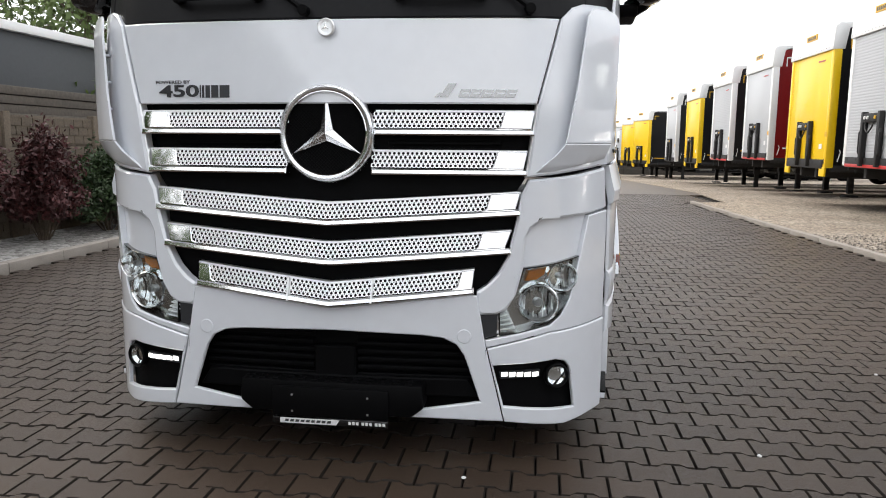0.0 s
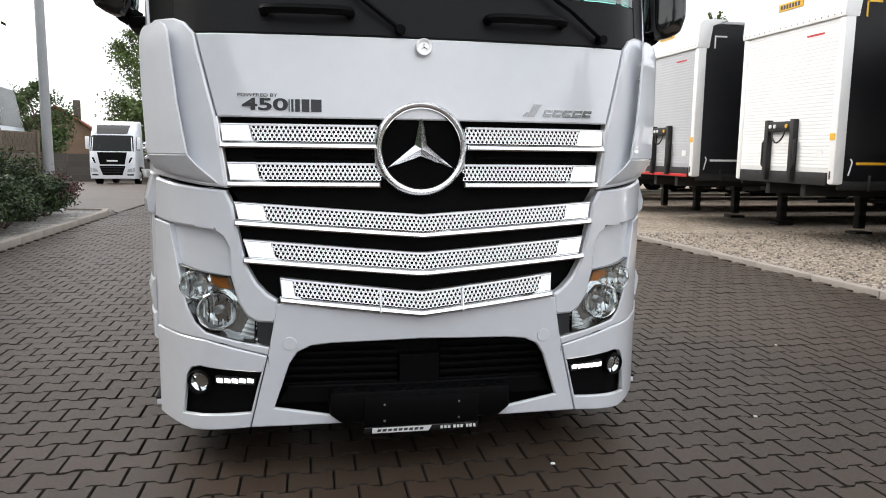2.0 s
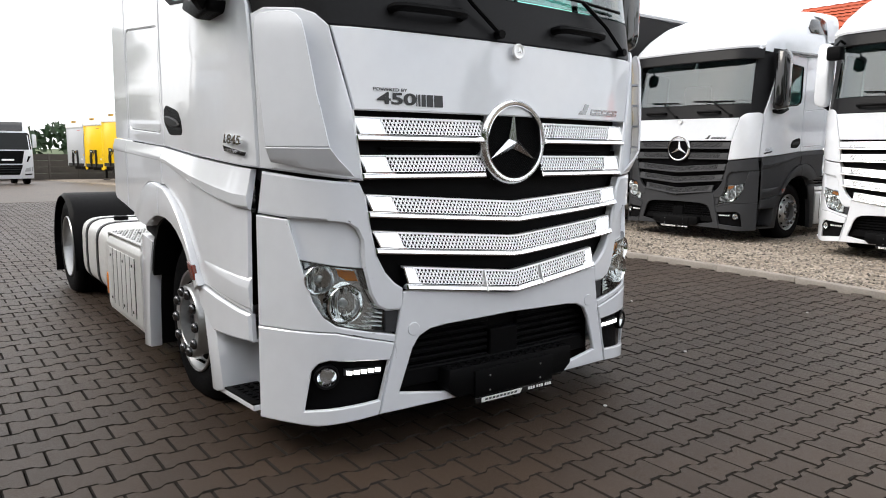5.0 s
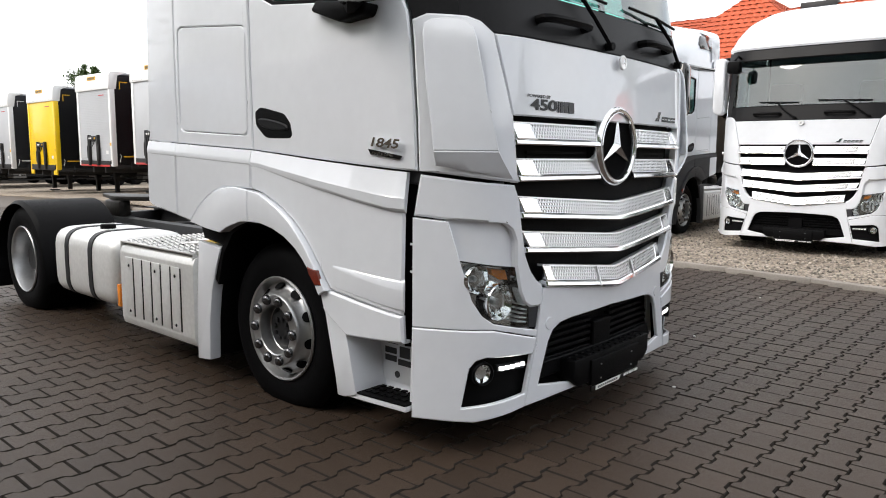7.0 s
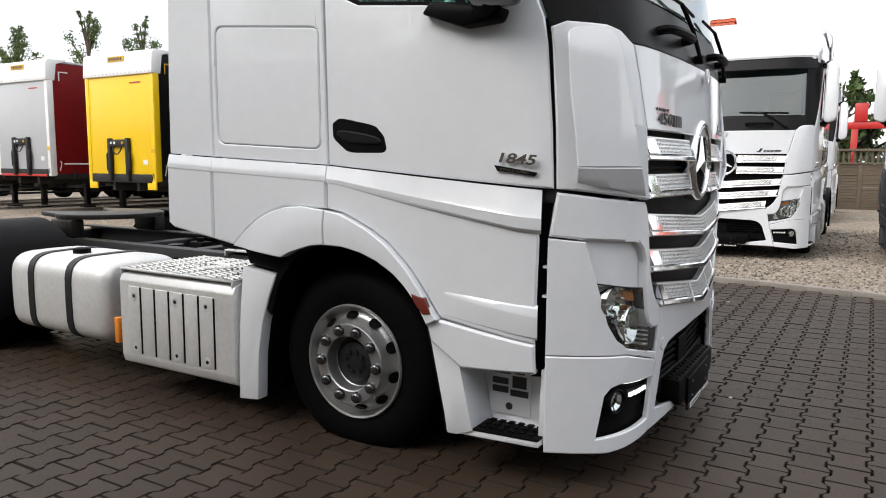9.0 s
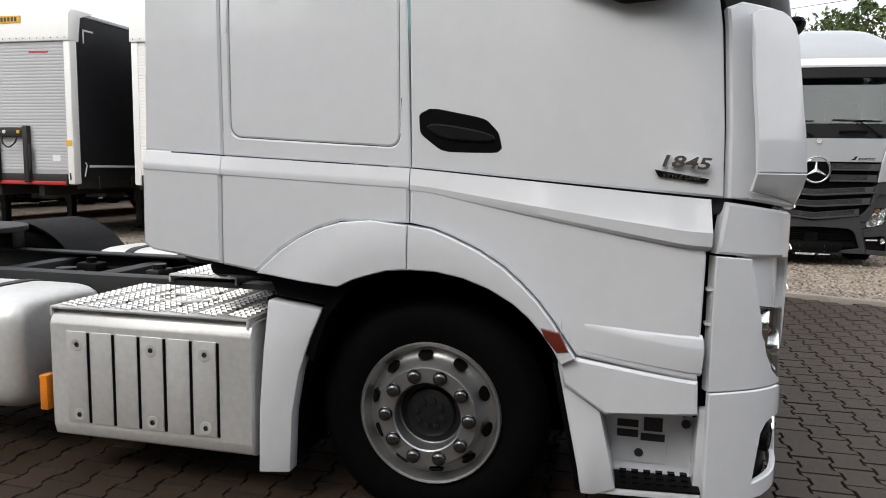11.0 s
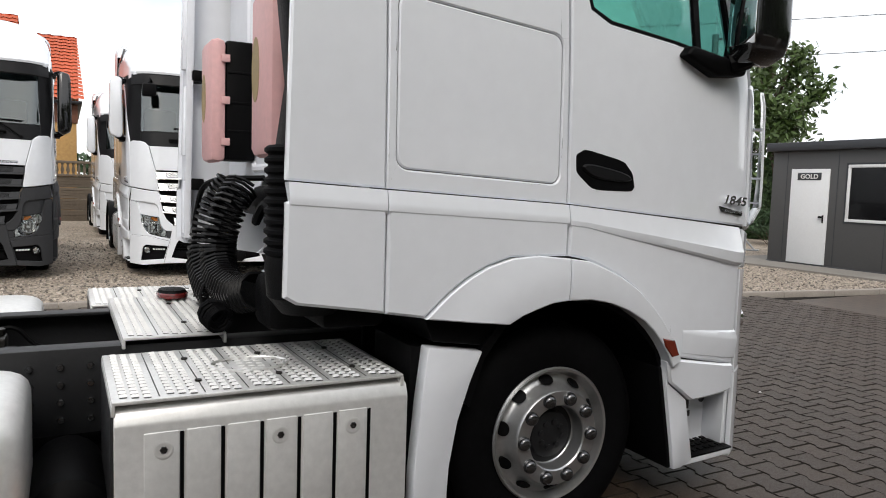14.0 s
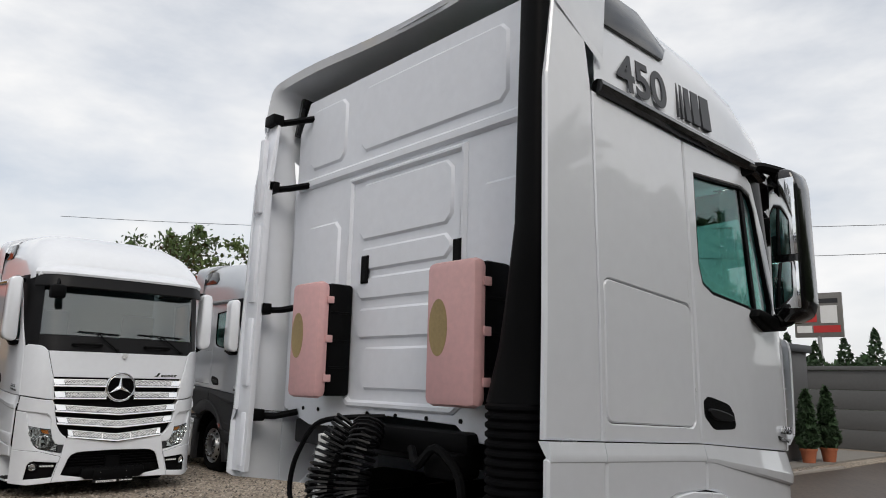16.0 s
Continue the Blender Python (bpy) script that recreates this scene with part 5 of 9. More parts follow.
def build_mirrors(T, cover):
    for sg in (-1, 1):
        bm = bmesh.new()
        prism(bm, [(0.86, 2.085), (0.70, 2.06), (0.52, 2.035), (0.54, 1.985), (0.70, 1.970), (0.90, 2.04)], lambda p, q, a: (sg * a, p, q), 1.20, 1.315, 0.014)
        foot = part("mirror_foot", bm, PLASTIC, T, angle=45)
        bm = bmesh.new()
        tube(bm, [(sg * 1.29, 0.62, 2.03), (sg * 1.33, 0.57, 2.05), (sg * 1.37, 0.54, 2.10)], 0.045, 8)
        part("lower_arm", bm, PLASTIC, foot)
        bm = bmesh.new()
        tube(bm, smooth_line([(sg * 1.22, 0.86, 2.85), (sg * 1.27, 0.74, 2.905), (sg * 1.32, 0.64, 2.90), (sg * 1.37, 0.56, 2.88)], 3), 0.032, 8)
        part("upper_arm", bm, PLASTIC, foot)
        bm = bmesh.new()
        prism(bm, [(1.275, 2.10), (1.29, 2.04), (1.34, 2.02), (1.435, 2.06), (1.458, 2.14), (1.448, 2.80), (1.425, 2.89), (1.33, 2.91), (1.28, 2.87)], lambda p, q, a: (sg * p, a, q), 0.43, 0.64, 0.03)
        head = part("mirror_housing", bm, cover, T, angle=50)
        for z0, z1 in ((2.10, 2.36), (2.40, 2.84)):
            bm = bmesh.new()
            prism(bm, [(1.295, z0), (1.438, z0), (1.438, z1), (1.295, z1)], lambda p, q, a: (sg * p, a, q), 0.638, 0.646, 0.006)
            part("mirror_glass", bm, MIRROR, head)
    bm = bmesh.new()
    tube(bm, [(-0.88, 0.18, 2.78), (-0.95, 0.02, 2.86), (-0.97, -0.06, 2.78)], 0.018, 8)
    box(bm, -1.06, -0.87, -0.12, 0.02, 2.60, 2.78, 0.03)
    part("front_mirror", bm, PLASTIC, T)
    # wipers and grab handles on the scuttle
    for x0, x1 in ((-0.10, -0.62), (0.83, 0.18)):
        bm = bmesh.new()
        a, b, c = skin(x0, 1.94, 0.03), skin(x0 - 0.16, 2.06, 0.05), skin((x0 + x1) / 2, 2.17, 0.04)
        d, e = skin(x1, 2.18, 0.025), skin(x0 + 0.02, 2.16, 0.025)
        tube(bm, [a, b, c], 0.011, 6)
        tube(bm, [d, c, e], 0.008, 6)
        cyl(bm, skin(x0, 1.94, 0.0), skin(x0, 1.94, 0.045), 0.022, seg=12)
        part("wiper", bm, PLASTIC, T)
    for x0, x1 in ((-0.67, -0.31), (0.29, 0.64)):
        bm = bmesh.new()
        pts = [skin(x0, 2.0, 0.0), skin(x0 + 0.02, 2.005, 0.055), skin((x0 + x1) / 2, 2.005, 0.07), skin(x1 - 0.02, 2.005, 0.055), skin(x1, 2.0, 0.0)]
        tube(bm, smooth_line(pts, 4), 0.021, 8)
        part("grab_handle", bm, PLASTIC, T)


def build_wheel(T, x, y, z, sg, rear):
    """A wheel with tyre, rim, flange, nuts and hand holes; x is the outer face."""
    R = 0.478
    ax = (sg, 0, 0)
    root = thing("wheel", pose(0, 0, 0), "", "")
    root.parent = T
    bm = bmesh.new()
    w = 0.30 if not rear else 0.62
    prof = [(0.288, -0.012), (0.33, 0.004), (0.39, 0.006), (0.430, -0.006), (0.456, -0.022), (0.466, -0.035)]
    for k in range(4):
        g = -0.05 - k * 0.05
        prof += [(R, g), (R, g - 0.036), (R - 0.012, g - 0.038), (R - 0.012, g - 0.048)]
    prof += [(R, -0.255), (0.44, -w), (0.288, -w)]
    lathe(bm, prof, (x, y, z), ax, 56)
    for v in bm.verts:
        v.co.z = max(v.co.z, 0.002)
    part("tyre", bm, RUBBER, root)
    bm = bmesh.new()
    if not rear:
        prof = [(0.288, -0.015), (0.294, 0.0), (0.288, 0.008), (0.278, 0.004), (0.268, -0.020), (0.258, -0.036), (0.240, -0.034), (0.222, -0.016), (0.208, 0.026), (0.204, 0.038), (0.199, 0.043), (0.142, 0.043), (0.137, 0.038), (0.132, -0.026), (0.128, -0.030)]
        hole_r, hole_h, flange, fr = 0.240, -0.026, 0.043, 0.171
    else:
        prof = [(0.288, -0.015), (0.294, 0.0), (0.288, 0.008), (0.278, 0.002), (0.262, -0.05), (0.256, -0.15), (0.235, -0.165), (0.20, -0.165), (0.135, -0.165), (0.12, -0.165)]
        hole_r, hole_h, flange, fr = 0.225, -0.160, -0.165, 0.165
    lathe(bm, prof, (x, y, z), ax, 56)
    rim = part("rim", bm, STEEL, root, angle=40)
    bm = bmesh.new()
    if not rear:
        lathe(bm, [(0.130, -0.030), (0.104, -0.030), (0.098, -0.010), (0.090, -0.006), (0.0, -0.006)], (x, y, z), ax, 32)
    else:
        lathe(bm, [(0.12, -0.165), (0.118, -0.10), (0.10, -0.07), (0.0, -0.065)], (x, y, z), ax, 32)
    hub = part("hub", bm, FRAME, root)
    for k in range(10):
        a = 2 * math.pi * k / 10
        p = Vector((x, y + fr * math.cos(a), z + fr * math.sin(a)))
        bm = bmesh.new()
        if rear:
            lathe(bm, [(0.023, flange), (0.023, flange + 0.006), (0.018, flange + 0.008), (0.018, flange + 0.026), (0.013, flange + 0.034), (0, flange + 0.037)], p, ax, 6)
        else:
            lathe(bm, [(0.029, flange), (0.029, flange + 0.010), (0.026, flange + 0.018), (0.019, flange + 0.025), (0.010, flange + 0.028), (0, flange + 0.029)], p, ax, 14)
        part("wheel_nut", bm, NUT, rim)
    for k in range(10):
        a = 2 * math.pi * (k + 0.333) / 10
        n = Vector((0, math.cos(a), math.sin(a)))
        tt = Vector((0, -math.sin(a), math.cos(a)))
        o = Vector((x, y, z)) + n * hole_r + Vector((sg * (hole_h + 0.004), 0, 0))
        lean = Vector((sg * 0.028, 0, 0)) if not rear else Vector()
        bm = bmesh.new()
        pts = []
        for j in range(14):
            b = 2 * math.pi * j / 14
            q = math.cos(b)
            pts.append(o + tt * (0.030 * math.sin(b)) + n * (0.017 * q) - lean * q * 0.8 + Vector((sg * (0.006 if not rear else 0.004), 0, 0)))
        vs = [bm.verts.new(p) for p in pts]
        lo = [bm.verts.new(p - Vector((sg * 0.02, 0, 0))) for p in pts]
        f = bm.faces.new(vs)
        for j in range(14):
            bm.faces.new((vs[j], lo[j], lo[(j + 1) % 14], vs[(j + 1) % 14]))
        bmesh.ops.recalc_face_normals(bm, faces=bm.faces[:])
        part("hand_hole", bm, PLASTIC, rim)
    if not rear:
        for k in range(8):
            a = 2 * math.pi * (k + 0.3) / 8
            bm = bmesh.new()
            p = Vector((x, y + 0.055 * math.cos(a), z + 0.055 * math.sin(a)))
            lathe(bm, [(0.013, -0.008), (0.013, 0.004), (0, 0.006)], p, ax, 8)
            part("bolt", bm, FRAME, hub)
    return root


def tread_plate(name, u0, u1, v0, v1, z, parent, along_v=True):
    """A folded aluminium plate with rows of pressed teeth."""
    bm = bmesh.new()
    box(bm, u0, u1, v0, v1, z - 0.012, z, 0.003)
    box(bm, u0, u1, v0 - 0.002, v0 + 0.01, z - 0.045, z - 0.01, 0.002)
    box(bm, u0, u1, v1 - 0.01, v1 + 0.002, z - 0.045, z - 0.01, 0.002)
    plate = part(name, bm, ALU_TREAD, parent)
    V, F, HV, HF = [], [], [], []
    bands = max(2, round((v1 - v0) / 0.135))
    for j in range(bands):
        vb = v0 + (j + 0.5) * (v1 - v0) / bands
        k = int((u1 - u0 - 0.05) / 0.040)
        for r in (-1, 0, 1):
            v = vb + r * 0.034
            for i in range(k):
                u = u0 + 0.025 + (i + 0.5 + 0.25 * r) * (u1 - u0 - 0.05) / k
                b = len(V)
                du, dv, h = 0.008, 0.013, 0.009
                V += [(u - du, v - dv, z), (u + du, v - dv, z), (u + du, v + dv, z), (u - du, v + dv, z), (u - du * 0.2, v - dv * 0.7, z + h), (u - du * 0.2, v + dv * 0.7, z + h)]
                F += [(b, b + 1, b + 4), (b + 1, b + 2, b + 5, b + 4), (b + 2, b + 3, b + 5), (b + 3, b, b + 4, b + 5)]
                b = len(HV)
                HV += [(u - 0.022, v - 0.010, z + 0.0012), (u - du, v - 0.012, z + 0.0012), (u - du, v + 0.012, z + 0.0012), (u - 0.022, v + 0.010, z + 0.0012)]
                HF.append((b, b + 1, b + 2, b + 3))
        if j:
            ve = v0 + j * (v1 - v0) / bands
            b = len(HV)
            HV += [(u0 + 0.02, ve - 0.002, z + 0.0012), (u1 - 0.02, ve - 0.002, z + 0.0012), (u1 - 0.02, ve + 0.002, z + 0.0012), (u0 + 0.02, ve + 0.002, z + 0.0012)]
            HF.append((b, b + 1, b + 2, b + 3))
    tagged(mesh_part("tread_mouth", HV, HF, GREASE, plate), kind="stuff")
    tagged(mesh_part("teeth", V, F, ALU_TREAD, plate), kind="stuff")
    for j in range(1, bands, 2):
        for k in (0.25, 0.75):
            u, v = u0 + k * (u1 - u0), v0 + j * (v1 - v0) / bands
            bm = bmesh.new()
            lathe(bm, [(0.012, 0.0), (0.012, 0.006), (0.006, 0.004), (0, 0.004)], (u, v, z), (0, 0, 1), 10)
            part("hole", bm, GREASE, plate)
    return plate


def build_chassis(T):
    # frame rails: C sections with rows of bolts
    for sg in (-1, 1):
        bm = bmesh.new()
        put = lambda p, q, a: (sg * p, a, q)
        prism(bm, [(0.36, 0.78), (0.47, 0.78), (0.47, 0.44), (0.36, 0.44), (0.36, 0.455), (0.455, 0.455), (0.455, 0.765), (0.36, 0.765)], put, 0.55, 6.0, 0.003)
        rail = part("frame_rail", bm, FRAME, T)
        V, F = [], []
        for i in range(34):
            for z in (0.50, 0.57, 0.64, 0.71):
                if (i * 7 + int(z * 100)) % 3 == 0 and i not in (6, 7, 8, 12, 13):
                    continue
                v = 2.4 + i * 0.105
                b = len(V)
                for k in range(6):
                    a = math.pi * k / 3
                    for dx, rr in ((0.47, 0.016), (0.482, 0.012)):
                        V.append((sg * dx, v + rr * math.cos(a), z + rr * math.sin(a)))
                for k in range(6):
                    m = (k + 1) % 6
                    F.append((b + 2 * k, b + 2 * m, b + 2 * m + 1, b + 2 * k + 1))
                F.append(tuple(b + 2 * k + 1 for k in range(6)))
        tagged(mesh_part("bolts", V, F, NUT, rail), kind="stuff")
    for v in (2.75, 3.7, 4.4, 5.9):
        bm = bmesh.new()
        box(bm, -0.455, 0.455, v - 0.06, v + 0.06, 0.52, 0.74, 0.01)
        part("cross_member", bm, FRAME, T)
    for k in range(6):
        x = -0.30 + 0.11 * k
        bm = bmesh.new()
        tube(bm, smooth_line([(x, 2.5, 0.66 + 0.01 * k), (x + 0.03, 3.2, 0.60), (x - 0.04, 3.9, 0.64), (x * 0.6, 4.6, 0.66)], 5), 0.014, 6)
        part("air_line", bm, PLASTIC, T)
    for i, (x, y, w, l, hgt) in enumerate(((-0.22, 3.42, 0.10, 0.14, 0.10), (0.10, 3.50, 0.16, 0.10, 0.12), (0.28, 3.62, 0.10, 0.20, 0.08), (-0.10, 4.02, 0.22, 0.12, 0.10), (0.22, 4.10, 0.12, 0.16, 0.12), (-0.28, 3.85, 0.08, 0.22, 0.07))):
        bm = bmesh.new()
        box(bm, x - w / 2, x + w / 2, y - l / 2, y + l / 2, 0.58, 0.62 + hgt, 0.015)
        cyl(bm, (x, y, 0.62 + hgt), (x, y, 0.65 + hgt), w * 0.28, seg=10)
        part("valve", bm, GREASE if i % 2 else PLASTIC, T)
    for x0 in (-0.38, -0.30, 0.36):
        bm = bmesh.new()
        tube(bm, smooth_line([(x0, 3.05, 0.60), (x0, 3.32, 0.62), (x0 + 0.01, 3.44, 0.72), (x0, 3.60, 0.70), (x0 - 0.02, 4.2, 0.68), (x0, 4.6, 0.66)], 5), 0.011, 6)
        part("brake_pipe", bm, PLASTIC, T)
    # added tank shapes: dark bulk that hides the ground under the chassis
    for sg in (-1, 1):
        for p0, p1 in (((0.24, 3.02, 0.30), (0.24, 4.35, 0.30)), ((0.50, 3.22, 0.34), (1.06, 3.22, 0.34))):
            bm = bmesh.new()
            d = (Vector(p1) - Vector(p0)).length
            ax = (0, 1, 0) if p0[0] == p1[0] else (sg, 0, 0)
            lathe(bm, [(0, 0), (0.08, 0.012), (0.125, 0.05), (0.13, 0.08), (0.13, d - 0.08), (0.125, d - 0.05), (0.08, d - 0.012), (0, d)], (sg * p0[0], p0[1], p0[2]), ax, 20)
            part("air_tank", bm, PLASTIC, T, "black tank added as dark bulk under the frame")
    bm = bmesh.new()
    box(bm, -0.20, 0.20, 2.4, 3.3, 0.40, 0.60, 0.03)
    part("gearbox", bm, GREASE, T)
    bm = bmesh.new()
    box(bm, -0.35, 0.35, 0.6, 2.2, 0.35, 0.95, 0.06)
    box(bm, -0.42, 0.42, 0.25, 0.6, 0.35, 0.7, 0.04)
    part("engine", bm, GREASE, T)
    # added black plates that keep sunlit paving out of the dark wheel-arch gap
    for sg in (-1, 1):
        bm = bmesh.new()
        box(bm, sg * 0.60 - 0.012, sg * 0.60 + 0.012, 0.42, 2.05, 0.20, 1.0, 0.006)
        part("engine_shield", bm, PLASTIC, T)
    bm = bmesh.new()
    cyl(bm, (-0.95, 1.38, 0.445), (0.95, 1.38, 0.445), 0.07, seg=14)
    part("front_axle", bm, FRAME, T)
    bm = bmesh.new()
    cyl(bm, (-0.95, 5.08, 0.445), (0.95, 5.08, 0.445), 0.09, seg=14)
    lathe(bm, [(0, -0.2), (0.2, -0.12), (0.24, 0), (0.2, 0.12), (0, 0.2)], (0, 5.08, 0.445), (0, 1, 0), 20)
    part("rear_axle", bm, FRAME, T)
    # walkway behind the cab
    tread_plate("walkway", -0.50, 0.56, 2.62, 3.02, 0.815, T)
    for sg in (-1, 1):
        # aluminium battery and step box with pressed ribs
        bm = bmesh.new()
        put = lambda p, q, a: (sg * p, a, q)
        prism(bm, [(0.60, 0.755), (1.20, 0.755), (1.245, 0.74), (1.262, 0.70), (1.262, 0.245), (1.250, 0.20), (1.21, 0.18), (0.60, 0.18)], put, 2.125, 3.095, 0.006)
        bx = part("step_box_alu", bm, ALU, T, "scratched aluminium box with pressed slots")
        for i, v in enumerate((2.275, 2.40, 2.525, 2.65, 2.775, 2.90)):
            bm = bmesh.new()
            prism(bm, [(v - 0.005, 0.265), (v + 0.007, 0.265), (v + 0.007, 0.668), (v - 0.005, 0.668)], lambda p, q, a: (sg * a, p, q), 1.2625, 1.2645)
            part("slot", bm, PLASTIC, bx)
            bm = bmesh.new()
            prism(bm, [(v + 0.008, 0.262), (v + 0.112, 0.262), (v + 0.112, 0.672), (v + 0.008, 0.672)], lambda p, q, a: (sg * a, p, q), 1.258, 1.2668, 0.004)
            part("pressed_rib", bm, ALU, bx)
        for v in (2.335, 2.59, 2.955):
            for z in (0.30, 0.615):
                bm = bmesh.new()
                c = (sg * 1.2672, v, z)
                lathe(bm, [(0.030, 0.0003), (0.024, 0.0022), (0.017, 0.0006), (0.012, 0.0002)], c, (sg, 0, 0), 20)
                dimple = part("dimple", bm, ALU, bx)
                bm = bmesh.new()
                lathe(bm, [(0.0125, 0.0004), (0.0110, 0.0035), (0.006, 0.0035), (0.005, 0.001), (0, 0.001)], c, (sg, 0, 0), 6)
                part("bolt", bm, NUT, dimple)
        a, b = sorted((sg * 0.60, sg * 1.252))
        cover_plate = tread_plate("tread_cover", a, b, 2.14, 3.10, 0.775, bx)
        bm = bmesh.new()
        tube(bm, [(sg * 0.93 + 0.10 * math.cos(2 * math.pi * k / 28), 2.62 + 0.14 * math.sin(2 * math.pi * k / 28), 0.780) for k in range(29)], 0.006, 5)
        lathe(bm, [(0, 0.004), (0.06, 0.003), (0.075, 0.0)], (sg * 0.93, 2.62, 0.7765), (0, 0, 1), 20)
        part("pressed_oval", bm, ALU_TREAD, cover_plate)
        bm = bmesh.new()
        prism(bm, [(0.62, 0.74), (1.24, 0.74), (1.24, 0.20), (0.62, 0.20)], put, 3.09, 3.104, 0.004)
        part("end_plate", bm, FRAME, bx)
        # fuel tank with two straps
        bm = bmesh.new()
        sec = []
        for k in range(32):
            t = 2 * math.pi * k / 32
            c, s = math.cos(t), math.sin(t)
            e = 0.42
            sec.append((0.90 + 0.315 * math.copysign(abs(c) ** e, c), 0.505 + 0.275 * math.copysign(abs(s) ** e, s)))
        rings = []
        for v, k in ((3.330, 0.78), (3.338, 0.86), (3.36, 0.93), (3.39, 0.97), (3.43, 0.993), (3.48, 1.0), (4.33, 1.0), (4.37, 0.985), (4.395, 0.955), (4.41, 0.90)):
            rings.append([bm.verts.new((sg * (0.90 + (p - 0.90) * k), v, 0.505 + (q - 0.505) * k)) for p, q in sec])
        for r0, r1 in zip(rings, rings[1:]):
            for k in range(32):
                bm.faces.new((r0[k], r0[(k + 1) % 32], r1[(k + 1) % 32], r1[k]))
        bm.faces.new(rings[0][::-1])
        bm.faces.new(rings[-1])
        bmesh.ops.recalc_face_normals(bm, faces=bm.faces[:])
        tank = part("fuel_tank", bm, ALU, T, "brushed aluminium fuel tank", angle=40)
        for v in (3.70, 4.13):
            bm = bmesh.new()
            out = [(0.90 + (p - 0.90) * 1.022, 0.505 + (q - 0.505) * 1.022) for p, q in sec]
            r0, r1 = [[bm.verts.new((sg * p, vv, q)) for p, q in out] for vv in (v - 0.032, v + 0.032)]
            i0, i1 = [[bm.verts.new((sg * p, vv, q)) for p, q in sec] for vv in (v - 0.032, v + 0.032)]
            for k in range(32):
                m = (k + 1) % 32
                bm.faces.new((r0[k], r0[m], r1[m], r1[k]))
                bm.faces.new((r0[k], r0[m], i0[m], i0[k]))
                bm.faces.new((r1[k], r1[m], i1[m], i1[k]))
            cyl(bm, (sg * 1.02, v, 0.235), (sg * 1.02, v, 0.19), 0.018, seg=8)
            bmesh.ops.recalc_face_normals(bm, faces=bm.faces[:])
            part("strap", bm, FRAME, tank, "dark rubber-lined strap")
        bm = bmesh.new()
        lathe(bm, [(0.058, 0), (0.058, 0.03), (0.05, 0.036), (0, 0.036)], (sg * 0.98, 3.90, 0.778), (0, 0, 1), 20)
        part("filler_cap", bm, PLASTIC, tank)
        bm = bmesh.new()
        prism(bm, [(3.125, 0.30), (3.165, 0.30), (3.165, 0.46), (3.125, 0.46)], lambda p, q, a: (sg * a, p, q), 1.20, 1.262, 0.005)
        part("side_marker", bm, AMBER, T, "amber side marker lamp")
        # rear mudguard: three-part arch with flap
        bm = bmesh.new()
        arc = [(5.08 + 0.60 * math.cos(t), 0.37 + 0.585 * math.sin(t)) for t in [math.radians(d) for d in range(-8, 189, 7)]]
        inn = [(5.08 + (p - 5.08) * 0.965, 0.37 + (q - 0.37) * 0.965) for p, q in arc]
        a = [[bm.verts.new((sg * u, p, q)) for p, q in arc] for u in (0.60, 1.22)]
        b = [[bm.verts.new((sg * u, p, q)) for p, q in inn] for u in (0.60, 1.235)]
        lip = [bm.verts.new((sg * 1.255, p, q - 0.02)) for p, q in [(5.08 + (p - 5.08) * 0.985, 0.37 + (q - 0.37) * 0.985) for p, q in arc]]
        for i in range(len(arc) - 1):
            bm.faces.new((a[0][i], a[0][i + 1], a[1][i + 1], a[1][i]))
            bm.faces.new((a[1][i], a[1][i + 1], lip[i + 1], lip[i]))
            bm.faces.new((lip[i], lip[i + 1], b[1][i + 1], b[1][i]))
            bm.faces.new((b[0][i], b[0][i + 1], b[1][i + 1], b[1][i]))
        bmesh.ops.recalc_face_normals(bm, faces=bm.faces[:])
        part("rear_mudguard", bm, PLASTIC, T, "black plastic rear mudguard")
        bm = bmesh.new()
        box(bm, min(sg * 0.62, sg * 1.25), max(sg * 0.62, sg * 1.25), 5.655, 5.67, 0.12, 0.40, 0.004)
        part("mud_flap", bm, RUBBER, T)
        build_wheel(T, sg * 1.155, 1.395, 0.418, sg, False)
        build_wheel(T, sg * 1.215, 5.08, 0.436, sg, True)
    # fifth wheel
    bm = bmesh.new()
    plate = [(0.45 * math.cos(t), 4.98 + 0.42 * math.sin(t)) for t in [math.radians(d) for d in range(150, 391, 12)]] + [(0.30, 5.55), (0.07, 5.12), (0.0, 5.05), (-0.07, 5.12), (-0.30, 5.55)]
    prism(bm, plate, lambda p, q, a: (p, q, a), 0.93, 0.97, 0.008)
    box(bm, -0.46, -0.34, 4.85, 5.15, 0.78, 0.93, 0.02)
    box(bm, 0.34, 0.46, 4.85, 5.15, 0.78, 0.93, 0.02)
    part("fifth_wheel", bm, GREASE, T, "greasy steel fifth wheel plate")


